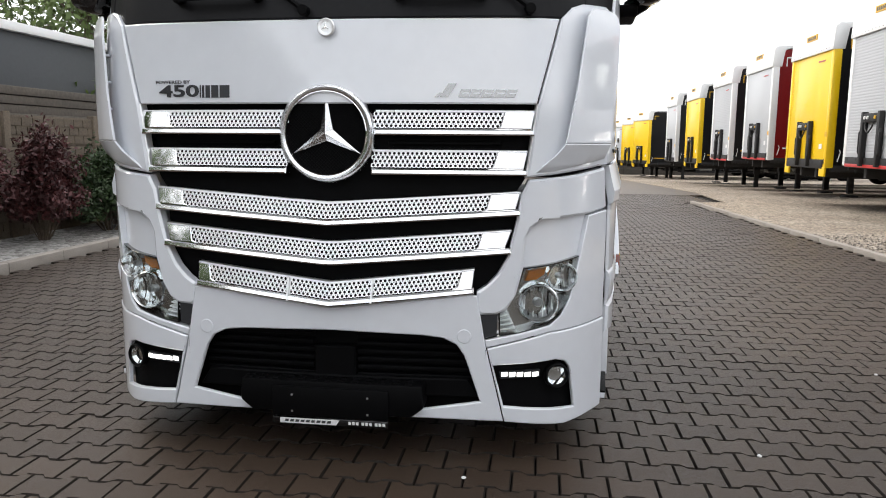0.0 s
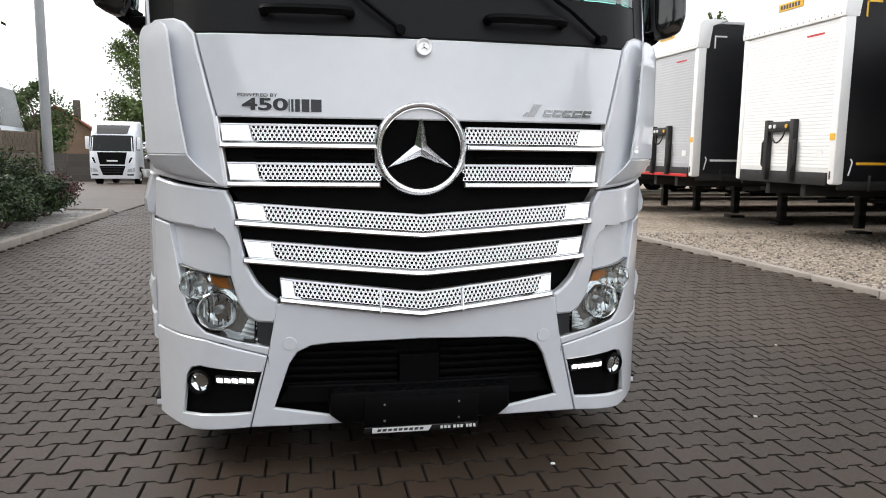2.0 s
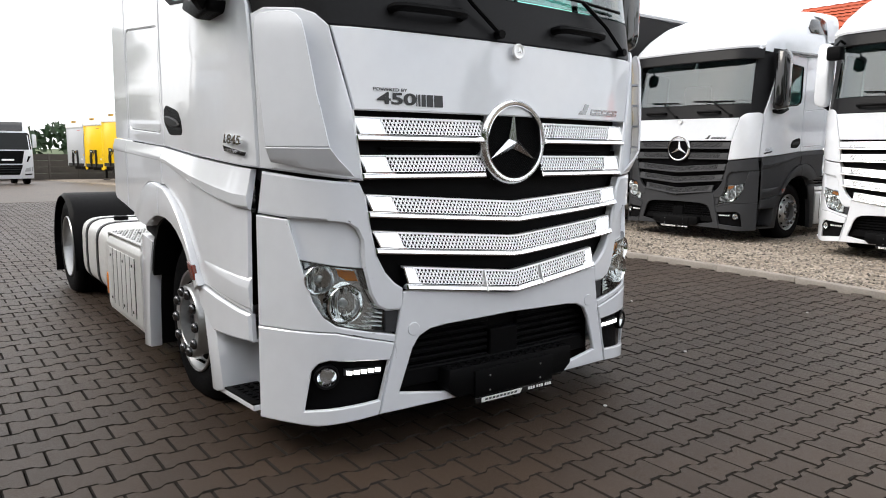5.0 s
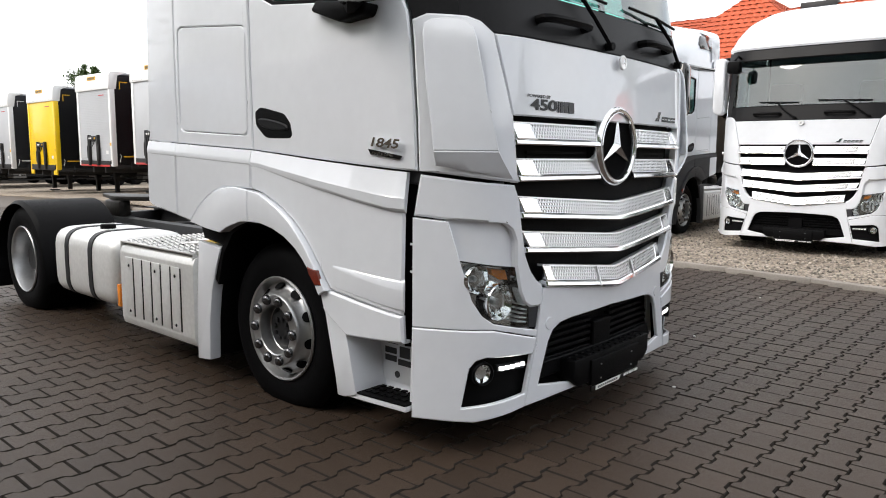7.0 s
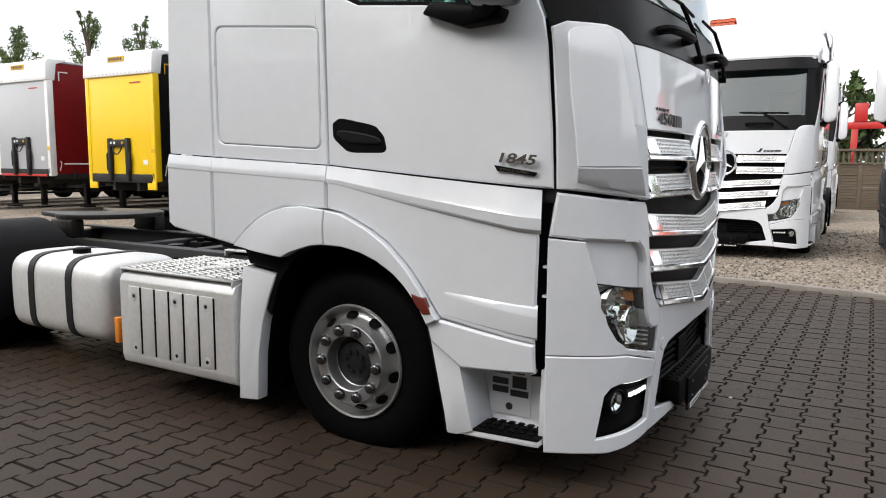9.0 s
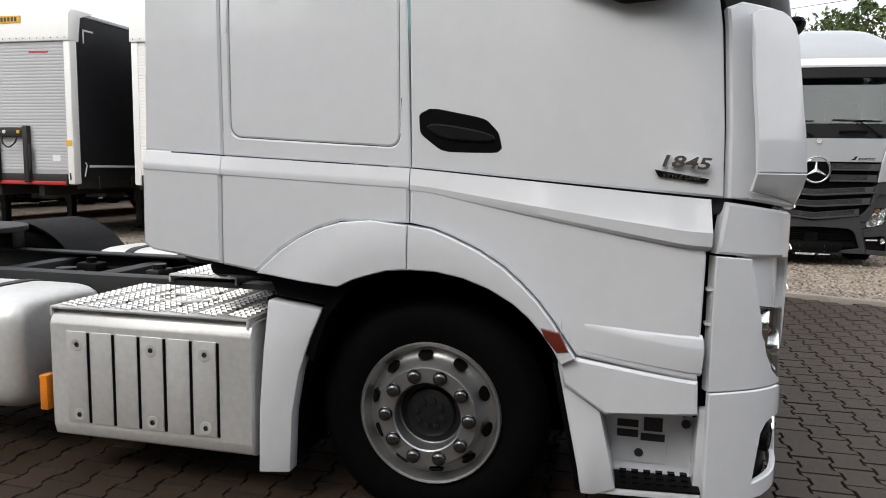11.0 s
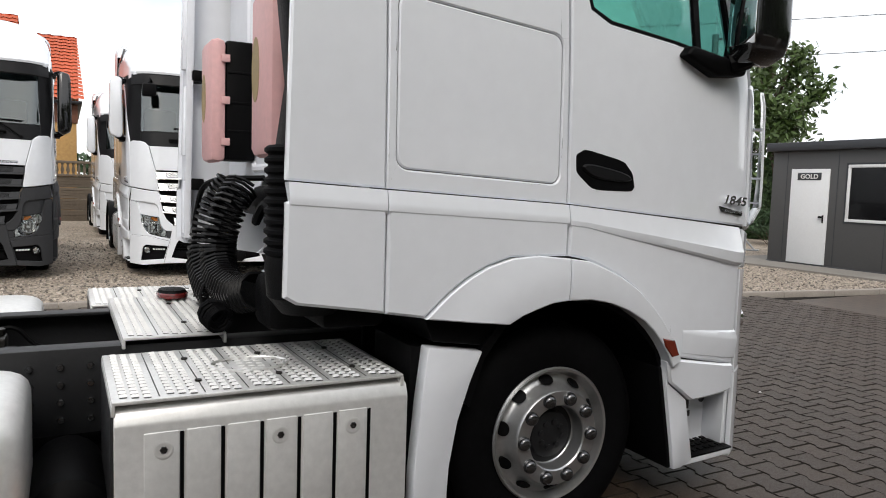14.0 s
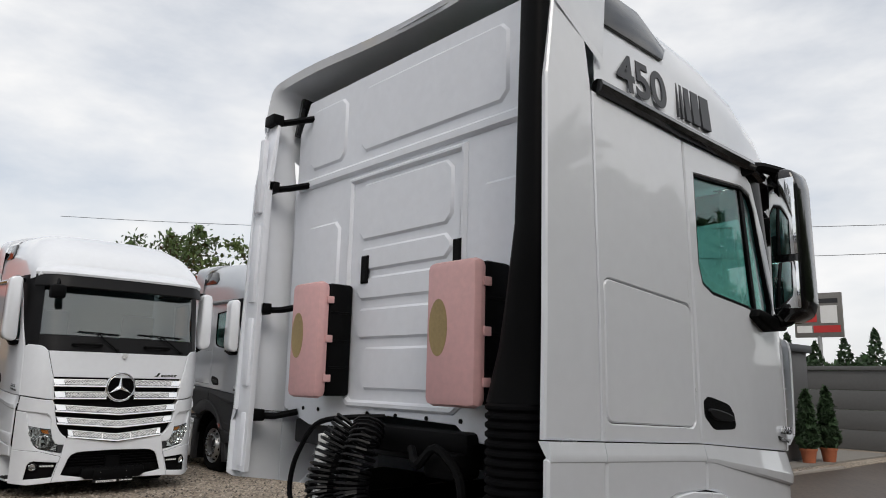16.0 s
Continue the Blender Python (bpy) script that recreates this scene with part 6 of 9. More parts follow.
def build_rear(T):
    # rear wall with pressed fields
    wall = lambda s, z, out: (s, 2.285 + out, z)
    flip = lambda s, z, out: (-s, 2.285 + out, z)
    panel("rear_wall", [(-1.16, 1.47), (-0.85, 1.38), (-0.37, 1.39), (-0.27, 1.475), (0.46, 1.455), (0.57, 1.385), (1.16, 1.36), (1.16, 3.3), (1.05, 3.5), (-1.05, 3.5), (-1.16, 3.3)], PAINT_REAR, T, flip, 0.0, 0.03, 0.3, 0.004)
    for (x0, x1, z0, z1) in ((-0.42, 0.40, 2.45, 2.80), (-0.42, 0.40, 2.27, 2.41), (-0.42, 0.40, 2.10, 2.24), (-0.42, 0.40, 1.88, 2.06), (-0.36, 0.34, 1.60, 1.84), (-0.80, 0.42, 3.0, 3.42), (0.60, 1.0, 1.70, 2.62), (-1.0, -0.60, 1.70, 2.62), (0.58, 1.0, 3.0, 3.42)):
        c = 0.05
        p = [(x0 + c, z0), (x1 - c, z0), (x1, z0 + c), (x1, z1 - c), (x1 - c, z1), (x0 + c, z1), (x0, z1 - c), (x0, z0 + c)]
        panel("pressed_field", [(-a, b) for a, b in p], PAINT_REAR, T, flip, 0.014, 0.02, 0.3, 0.016)
    panel("cross_rib", [(-1.12, 2.88), (1.12, 2.88), (1.12, 2.95), (-1.12, 2.95)], PAINT_REAR, T, flip, 0.022, 0.03, 0.3, 0.016)
    panel("frame_rib", [(-0.52, 1.55), (-0.44, 1.50), (0.44, 1.50), (0.52, 1.55), (0.52, 2.86), (-0.52, 2.86)], PAINT_REAR, T, flip, 0.020, 0.03, 0.3, 0.014, holes=[[(-0.475, 1.58), (-0.42, 1.545), (0.42, 1.545), (0.475, 1.58), (0.475, 2.82), (-0.475, 2.82)]])
    for x in (-0.47, 0.31):
        panel("vent", [(-x - 0.03, 2.20), (-x + 0.03, 2.20), (-x + 0.03, 2.36), (-x - 0.03, 2.36)], PLASTIC, T, flip, 0.03, 0.02, 0.3, 0.008)
    for x in (-0.95, -0.5, -0.25, 0.0, 0.25, 0.75, 0.92):
        panel("bolt", [(-p, q) for p, q in disc_poly(x, 1.475, 0.012, 10)], PLASTIC, T, flip, 0.006, 0.01, 0.3, 0)
    # folded inner edge of each side fairing with its stays
    for sg in (1,):
        bm = bmesh.new()
        put = lambda p, q, a: (sg * a, p, q)
        prism(bm, [(2.565, 1.09), (2.53, 1.09), (2.50, 2.9), (2.47, 3.30), (2.49, 3.31), (2.545, 2.9)], put, 1.10, 1.262, 0.004)
        fl = part("fairing_flange", bm, PAINT_REAR, T)
        for z0, z1 in ((1.12, 1.44), (1.60, 2.02), (2.12, 2.62), (2.70, 3.20)):
            bm = bmesh.new()
            prism(bm, [(2.545, z0), (2.575, z0), (2.565, z1), (2.53, z1)], put, 1.13, 1.19, 0.006)
            part("flange_rib", bm, PAINT_REAR, fl)
        for z in (1.42, 2.08, 2.88, 3.34):
            bm = bmesh.new()
            tube(bm, [(sg * 0.98, 2.29, z + 0.03), (sg * 1.06, 2.40, z), (sg * 1.20, 2.47, z)], 0.022, 6)
            a, b = sorted((sg * 1.10, sg * 1.22))
            box(bm, a, b, 2.45, 2.53, z - 0.03, z + 0.04, 0.006)
            part("stay", bm, PLASTIC, fl)
    # two faded extinguisher boxes
    for x0, x1 in ((-0.83, -0.50), (0.42, 0.725)):
        bm = bmesh.new()
        box(bm, x0 + 0.006, x1 - 0.006, 2.29, 2.45, 1.562, 2.198, 0.02)
        for z in (1.72, 1.87, 2.03):
            box(bm, x0 + 0.001, x1 - 0.001, 2.30, 2.44, z - 0.006, z + 0.006, 0.002)
        body = part("extinguisher_box", bm, PLASTIC, T, "black back of an extinguisher box")
        bm = bmesh.new()
        box(bm, x0, x1, 2.445, 2.530, 1.55, 2.205, 0.036)
        lid = part("lid", bm, PINK, body, "sun-faded red plastic lid")
        for z in (1.66, 1.88, 2.10):
            bm = bmesh.new()
            box(bm, x0 - 0.007, x0 + 0.02, 2.43, 2.475, z - 0.02, z + 0.02, 0.003)
            part("latch", bm, PINK, lid)
        panel("sticker", [(-p, q) for p, q in disc_poly(x1 - 0.095, 1.90, 0.062, 24, 0.130)], OLIVE, lid, lambda s, z, o: (-s, 2.532 + o, z), 0.0, 0.002, 0.3, 0)
    # intake duct: flat trunk, slanting shoulder, bellows
    bm = bmesh.new()
    secs = [(3.46, -1.235, -1.105, 2.34, 2.57), (2.90, -1.235, -1.10, 2.34, 2.585), (2.30, -1.235, -1.085, 2.33, 2.59), (2.10, -1.235, -1.04, 2.32, 2.58), (1.80, -1.19, -0.93, 2.32, 2.52), (1.58, -1.185, -0.875, 2.32, 2.54)]
    rings = []
    for z, a, b, c, d in secs:
        ring = []
        for k in range(20):
            t = 2 * math.pi * k / 20
            e = 0.5
            co, si = math.cos(t), math.sin(t)
            ring.append(bm.verts.new(((a + b) / 2 + (b - a) / 2 * math.copysign(abs(co) ** e, co), (c + d) / 2 + (d - c) / 2 * math.copysign(abs(si) ** e, si), z)))
        rings.append(ring)
    for r0, r1 in zip(rings, rings[1:]):
        for k in range(20):
            bm.faces.new((r0[k], r0[(k + 1) % 20], r1[(k + 1) % 20], r1[k]))
    bm.faces.new(rings[0])
    bmesh.ops.recalc_face_normals(bm, faces=bm.faces[:])
    duct = part("intake_duct", bm, PLASTIC, T, "black plastic air intake duct", angle=40)
    bm = bmesh.new()
    prof = []
    for k in range(11):
        z = 1.58 - k * 0.036
        prof += [(0.150, z), (0.163, z - 0.010), (0.163, z - 0.022), (0.150, z - 0.032)]
    lathe(bm, [(r, z) for r, z in prof], (-1.03, 2.43, 0), (0, 0, 1), 28)
    part("bellows", bm, RUBBER, duct)
    bm = bmesh.new()
    lathe(bm, [(0.15, 1.19), (0.16, 1.15), (0.15, 1.04), (0.10, 0.98), (0, 0.98)], (-1.03, 2.43, 0), (0, 0, 1), 24)
    box(bm, -1.10, -0.80, 2.15, 2.40, 0.92, 1.05, 0.03)
    part("filter_housing", bm, PLASTIC, duct)
    # coiled air hoses hung behind the cab
    def coil(path, r, turns, wire):
        bm = bmesh.new()
        line = smooth_line(path, 10)
        n = turns * 10
        pts = []
        for i in range(n + 1):
            t = i / n * (len(line) - 1)
            a = min(int(t), len(line) - 2)
            p = line[a].lerp(line[a + 1], t - a)
            x, y, d = frame_of(line[a + 1] - line[a])
            w = 2 * math.pi * i / 10
            pts.append(p + x * (r * math.cos(w)) + y * (r * math.sin(w)))
        tube(bm, pts, wire, 5)
        return bm
    h = part("coiled_hose", coil([(0.14, 2.47, 1.44), (0.18, 2.53, 1.33), (0.20, 2.575, 1.19), (0.17, 2.60, 1.05), (0.04, 2.60, 0.955), (-0.15, 2.59, 0.915)], 0.080, 25, 0.0088), HOSE, T, "black coiled air hose hanging behind the cab")
    part("second_coil", coil([(0.00, 2.45, 1.43), (-0.03, 2.51, 1.34), (-0.03, 2.56, 1.20), (-0.04, 2.57, 1.09), (-0.12, 2.57, 1.00), (-0.27, 2.56, 0.965), (-0.44, 2.54, 0.965), (-0.60, 2.51, 1.00)], 0.080, 33, 0.0090), HOSE, h)
    part("third_coil", coil([(0.25, 2.42, 1.42), (0.27, 2.46, 1.28), (0.26, 2.49, 1.12), (0.20, 2.52, 0.99), (0.08, 2.53, 0.93)], 0.062, 19, 0.008), HOSE, h)
    part("loose_cable", coil([(-0.42, 2.62, 0.875), (-0.50, 2.68, 0.90), (-0.57, 2.66, 0.875)], 0.050, 11, 0.009), RUBBER, h)
    bm = bmesh.new()
    tube(bm, smooth_line([(0.02, 2.34, 1.47), (0.16, 2.50, 1.46), (0.30, 2.58, 1.42), (0.42, 2.60, 1.28), (0.485, 2.60, 1.16), (0.49, 2.60, 1.04), (0.40, 2.60, 0.985), (0.24, 2.60, 0.95), (0.08, 2.60, 0.86)], 5), 0.014, 8)
    part("hose_rail", bm, PLASTIC, T, "bent black hose rail")
    bm = bmesh.new()
    lathe(bm, [(0, 1.06), (0.05, 1.06), (0.055, 1.07), (0.055, 1.31), (0.05, 1.33), (0.04, 1.34), (0.04, 1.40), (0, 1.41)], (0.385, 2.46, -0.04), (0, 0, 1), 20)
    can = part("dryer_cartridge", bm, WHITE_MARK, T, "white air dryer cartridge")
    bm = bmesh.new()
    for z in (1.14, 1.19, 1.24):
        box(bm, 0.365, 0.40, 2.512, 2.518, z - 0.055, z - 0.025, 0)
    part("mark", bm, STICKER, can)
    bm = bmesh.new()
    box(bm, -0.62, 0.20, 2.22, 2.36, 1.30, 1.43, 0.03)
    box(bm, -0.62, -0.40, 2.26, 2.44, 1.22, 1.34, 0.03)
    tube(bm, smooth_line([(-0.30, 2.42, 1.34), (-0.42, 2.48, 1.28), (-0.52, 2.46, 1.36), (-0.66, 2.44, 1.24), (-0.70, 2.46, 1.02)], 4), 0.022, 7)
    box(bm, -0.80, -0.55, 2.25, 2.52, 0.86, 1.08, 0.04)
    cyl(bm, (-0.65, 2.45, 0.95), (-0.15, 2.45, 0.95), 0.07, seg=14)
    part("valve_block", bm, PLASTIC, T)


def build_truck(name, m, label, group=""):
    T = thing(name, m, label, "truck", group)
    build_cab(T)
    build_grille(T)
    build_flanks(T)
    build_roof(T)
    build_mirrors(T, GLOSS_BLACK)
    build_chassis(T)
    build_rear(T)
    build_badges(T)
    return T


truck = build_truck("semi_truck", pose(-0.882, 2.98, 0), "white tractor unit with chrome grille and large star emblem", "tractor units in the yard")
puck = thing("rear_lamp", pose(-0.45, 5.70, 0.823), "loose dark red rear lamp lying on the walkway plate", "lamp")
bm = bmesh.new()
lathe(bm, [(0, 0.0), (0.055, 0.0), (0.078, 0.012), (0.080, 0.030), (0.074, 0.036), (0, 0.036)], (0, 0, 0), (0, 0, 1), 24)
for v in bm.verts:
    v.co.x *= 1.3
part("lens", bm, RED_LENS, puck)
bm = bmesh.new()
lathe(bm, [(0.072, 0.036), (0.066, 0.050), (0.03, 0.056), (0, 0.056)], (0, 0, 0), (0, 0, 1), 24)
for v in bm.verts:
    v.co.x *= 1.3
part("backing", bm, PLASTIC, puck)

# ---- other tractor units of the same make ----
LOWER = ("headlight_surround", "headlight_hollow", "corner_panel", "bumper_corner", "bumper", "lower_flank", "lower_door", "door_bulge", "door_bulge_low", "belt_ledge", "duct_wall", "duct_strut", "arch_flare", "entry_panel", "step_box", "step_hatch", "mudguard", "grille_bar", "end_blade", "perforated_sheet", "top_edge", "divider", "grille_trim", "tow_cap")
UPPER = ("bonnet", "deflector", "door", "sleeper_flank", "locker_door", "side_fairing", "fairing_skirt", "roof", "roof_spoiler", "rear_wall")
DROP = ("power_number", "small_lettering", "sticker_bar", "deflector_fin", "strut", "fin_foot", "extinguisher_box", "lid", "latch", "sticker", "tow_cap", "loose_cable")


def base(name):
    return name.split(".")[0]


def recolour(o, mat):
    o.material_slots[0].link = 'OBJECT'
    o.material_slots[0].material = mat


def sister(m, label, lower=None, upper=None, mirror=None):
    t = copy_thing(truck, m)
    tagged(t, label)
    for o in list(t.children_recursive):
        n = base(o.name)
        if n in DROP:
            bpy.data.objects.remove(o)
        elif lower and n in LOWER:
            recolour(o, lower)
        elif upper and n in UPPER:
            recolour(o, upper)
        elif mirror and n == "mirror_housing":
            recolour(o, mirror)
        elif lower and n in ("emblem_ring", "bright_ring"):
            recolour(o, HEAD_CHROME)
        elif n == "perforated_sheet":
            recolour(o, WHITE_CHROME)
        elif n == "led":
            recolour(o, WHITE_MARK)
    return t


sister(pose(6.75, 4.156, 0.02, 0, 0, -89.8), "white tractor unit with chrome grille parked on gravel", mirror=PAINT)
sister(pose(6.80, 7.536, 0.02, 0, 0, -87.9), "white tractor unit with dark grey lower body on gravel", lower=PLASTIC_GREY)
sister(pose(7.05, 0.80, 0.02, 0, 0, -90.5), "silver tractor unit with dark grey lower body on gravel", lower=PLASTIC_GREY, upper=PAINT_SILVER, mirror=PAINT)
sister(pose(16.6, -7.5, 0.02, 0, 0, -78), "white tractor unit with dark grey lower body far back", lower=PLASTIC_GREY)


sister(pose(14.5, 4.25, 0.012, 0, 0, -89), "white tractor unit parked behind the others on gravel", mirror=PAINT)

SCREEN_DARK = surf("dark_screen", (0.012, 0.014, 0.014), 0.25, 0, 0.2, 20, 2, spec=0.25)


# ---- plainer tractor units of other makes, farther off ----
def other_truck(m, label, visor, grille_low, paint=PAINT, low_roof=False):
    T = thing("tractor_unit", m, label, "truck", "tractor units in the yard")
    def fr(p, q, a):
        return (p, a, q)
    bm = bmesh.new()
    prof = [(0.10, 0.35), (0.02, 0.75), (0.0, 1.25), (0.04, 1.85), (0.22, 2.85), (0.34, 3.05), (0.75, 3.45), (1.5, 3.68), (2.3, 3.72), (2.3, 0.95), (1.95, 0.95), (1.78, 1.02), (1.0, 1.02), (0.86, 0.75), (0.80, 0.35)]
    if low_roof:
        prof[6:9] = [(0.62, 3.22), (1.4, 3.34), (2.3, 3.36)]
    rows = []
    for u, k in ((-1.24, 0.0), (-1.20, 0.6), (-1.08, 0.9), (-0.9, 1.0), (0.9, 1.0), (1.08, 0.9), (1.20, 0.6), (1.24, 0.0)):
        rows.append([bm.verts.new((u * (1 - 0.05 * max(0, z - 1.8)), v + (1 - k) * (0.16 if v < 0.9 and z < 3.3 else 0.0), z - (1 - k) * (0.10 if z > 3.3 else 0))) for v, z in prof])
    n = len(prof)
    for a, b in zip(rows, rows[1:]):
        for i in range(n):
            bm.faces.new((a[i], a[(i + 1) % n], b[(i + 1) % n], b[i]))
    bm.faces.new(rows[0])
    bm.faces.new(rows[-1][::-1])
    bmesh.ops.recalc_face_normals(bm, faces=bm.faces[:])
    part("cab", bm, paint, T, angle=38)
    if low_roof:
        bm = bmesh.new()
        prism(bm, [(0.42, 3.27), (0.70, 3.40), (1.35, 3.68), (2.26, 3.88), (2.30, 3.84), (2.30, 3.58), (1.40, 3.46), (0.80, 3.36)], lambda p, q, a: (a, p, q), -1.02, 1.02, 0.03)
        part("roof_deflector", bm, paint, T)
        for sg in (-1, 1):
            bm = bmesh.new()
            prism(bm, [(0.62, 2.78), (2.28, 2.83), (2.28, 2.85), (0.62, 2.80)], lambda p, q, a: (sg * a, p, q), 1.10, 1.222, 0.003)
            part("side_strip", bm, PLASTIC, T)
            bm = bmesh.new()
            prism(bm, [(1.55, 2.05), (2.05, 2.05), (2.05, 2.70), (1.55, 2.70)], lambda p, q, a: (sg * a, p, q), 1.10, 1.243, 0.02)
            part("side_locker", bm, paint, T)
    def front(s, z, out):
        for (v0, z0), (v1, z1) in zip(prof[:6], prof[1:7]):
            if z0 <= z <= z1:
                v = v0 + (v1 - v0) * (z - z0) / (z1 - z0)
                break
        else:
            v = 0.1
        e = float(np.interp(abs(s), [0.9, 1.08, 1.20, 1.24], [0.0, 0.016, 0.064, 0.16]))
        return (s * (1 - 0.05 * max(0, z - 1.8)), v - out + e, z)
    panel("windscreen", [(-1.17, 1.90), (1.17, 1.90), (1.17, 2.74), (1.08, 2.80), (-1.08, 2.80), (-1.17, 2.74)], SCREEN_DARK, T, front, 0.012, 0.02, 0.2, 0.006, label="dark windscreen")
    panel("grille", [(-0.80, 1.84 if visor else 1.55), (0.80, 1.84 if visor else 1.55), (0.66, 1.15), (-0.66, 1.15)], PLASTIC, T, front, 0.014, 0.02, 0.2, 0.006)
    panel("name_bar", [(-0.30, 1.40), (0.30, 1.40), (0.28, 1.31), (-0.28, 1.31)], CHROME_SOFT, T, front, 0.02, 0.02, 0.3, 0.004)
    panel("lower_grille", [(-0.70, 1.08), (0.70, 1.08), (0.52, grille_low), (-0.52, grille_low)], PLASTIC, T, front, 0.014, 0.02, 0.2, 0.006)
    for i in range(3):
        z = 0.98 - i * 0.13
        panel("grille_slat", [(-0.62 + i * 0.05, z), (0.62 - i * 0.05, z), (0.62 - i * 0.05, z - 0.03), (-0.62 + i * 0.05, z - 0.03)], PLASTIC_GREY, T, front, 0.022, 0.02, 0.3, 0.004)
    if visor:
        panel("visor_band", [(-0.86, 2.90), (0.86, 2.90), (0.98, 3.40), (-0.98, 3.40)], GLOSS_BLACK, T, front, 0.05, 0.05, 0.2, 0.006)
    for sg in (-1, 1):
        panel("headlight", mir([(1.19, 0.98), (0.84, 0.90), (0.76, 0.72), (1.17, 0.74)], sg), PAINT_SILVER, T, front, 0.014, 0.02, 0.2, 0.006)
        panel("fog_lamp", mir([(1.12, 0.62), (0.76, 0.60), (0.78, 0.52), (1.10, 0.53)], sg), PLASTIC_GREY, T, front, 0.014, 0.02, 0.2, 0.006)
        panel("side_vent", mir([(1.10, 1.55), (0.98, 1.55), (0.86, 1.24), (0.94, 1.24)], sg), PLASTIC, T, front, 0.014, 0.02, 0.2, 0.006)
        bm = bmesh.new()
        prism(bm, [(1.28, 2.0), (1.48, 2.03), (1.48, 2.72), (1.28, 2.75)], lambda p, q, a: (sg * p, a, q), 0.30, 0.46, 0.03)
        part("mirror", bm, PLASTIC if low_roof else paint, T)
        bm = bmesh.new()
        prism(bm, [(0.55, 1.98), (1.25, 1.98), (1.30, 2.72), (0.72, 2.76), (0.60, 2.5)], lambda p, q, a: (sg * a, p, q), 1.10, 1.243, 0.005)
        part("side_window", bm, GLOSS_BLACK, T)
        bm = bmesh.new()
        prism(bm, [(0.36, 0.95), (0.47, 0.95), (0.47, 0.60), (0.36, 0.60)], lambda p, q, a: (sg * p, a, q), 2.2, 5.9, 0.005)
        part("frame_rail", bm, FRAME, T)
        bm = bmesh.new()
        prism(bm, [(0.66, 0.92), (1.22, 0.92), (1.24, 0.40), (0.66, 0.36)], lambda p, q, a: (sg * p, a, q), 2.5, 4.2, 0.04)
        part("fuel_tank", bm, ALU, T)
        for v in (1.38, 5.0):
            bm = bmesh.new()
            lathe(bm, [(0.28, -0.02), (0.40, 0.0), (0.48, -0.03), (0.50, -0.06), (0.50, -0.28), (0.28, -0.30)], (sg * 1.22, v, 0.50), (sg, 0, 0), 28)
            w = part("tyre", bm, RUBBER, T)
            bm = bmesh.new()
            lathe(bm, [(0.285, -0.01), (0.27, -0.04), (0.20, -0.06), (0.16, 0.0), (0, 0.01)], (sg * 1.22, v, 0.50), (sg, 0, 0), 24)
            part("rim", bm, STEEL, w)
    return T


for x, y, yaw, visor, low, lab in ((-12.35, 43.6, 0, True, 0.55, "white tractor unit with dark visor at the far fence"), (-8.55, 43.2, 0, False, 0.45, "white tractor unit with black angular grille at the far fence"), (-4.95, 42.0, 0, False, 0.45, "white tractor unit with black angular grille at the far fence"), (0.9, 45.1, 4, True, 0.55, "white tractor unit with slatted grille at the far fence"), (-1.87, 43.4, 0, False, 0.45, "white tractor unit with black angular grille at the far fence")):
    other_truck(pose(x, y, fall(y + 2.5) + 0.03, -1.6, 0, yaw), lab, visor, low)
other_truck(pose(-8.2, 18.6, 0.0, 0, 0, 96), "blue-grey tractor unit with roof deflector behind the concrete fence", False, 0.55, PAINT_BLUE, True)


# ---- curtain-sided semi trailers ----
TRAILER_WHITE = surf("trailer_white", (0.82, 0.82, 0.81), 0.4, 0, 0.05, 30, 1.5, coat=0.2)
TRAILER_GREY = surf("trailer_grey", (0.46, 0.47, 0.49), 0.4, 0, 0.06, 30, 1.5, coat=0.2)
TRAILER_YELLOW = surf("trailer_yellow", (0.88, 0.57, 0.004), 0.4, 0, 0.04, 30, 1.5, coat=0.2)
TARP_BLACK = surf("black_tarpaulin", (0.012, 0.012, 0.014), 0.45, 0, 0.2, 20, 1.2, bump=0.1, bump_scale=3)
TARP_GREY = surf("dark_grey_tarpaulin", (0.035, 0.036, 0.042), 0.45, 0, 0.2, 20, 1.2, bump=0.1, bump_scale=3)
TARP_RED = surf("red_tarpaulin", (0.36, 0.008, 0.010), 0.5, 0, 0.12, 20, 1.2, bump=0.1, bump_scale=3)
PLATE_YELLOW = surf("yellow_plate", (0.70, 0.40, 0.02), 0.4, 0, 0.05, 30, 2)
UNDER = surf("trailer_chassis", (0.012, 0.011, 0.011), 0.6, 0.1, 0.3, 20, 2)
CRATE = surf("grey_box", (0.16, 0.155, 0.145), 0.6, 0, 0.2, 20, 2)


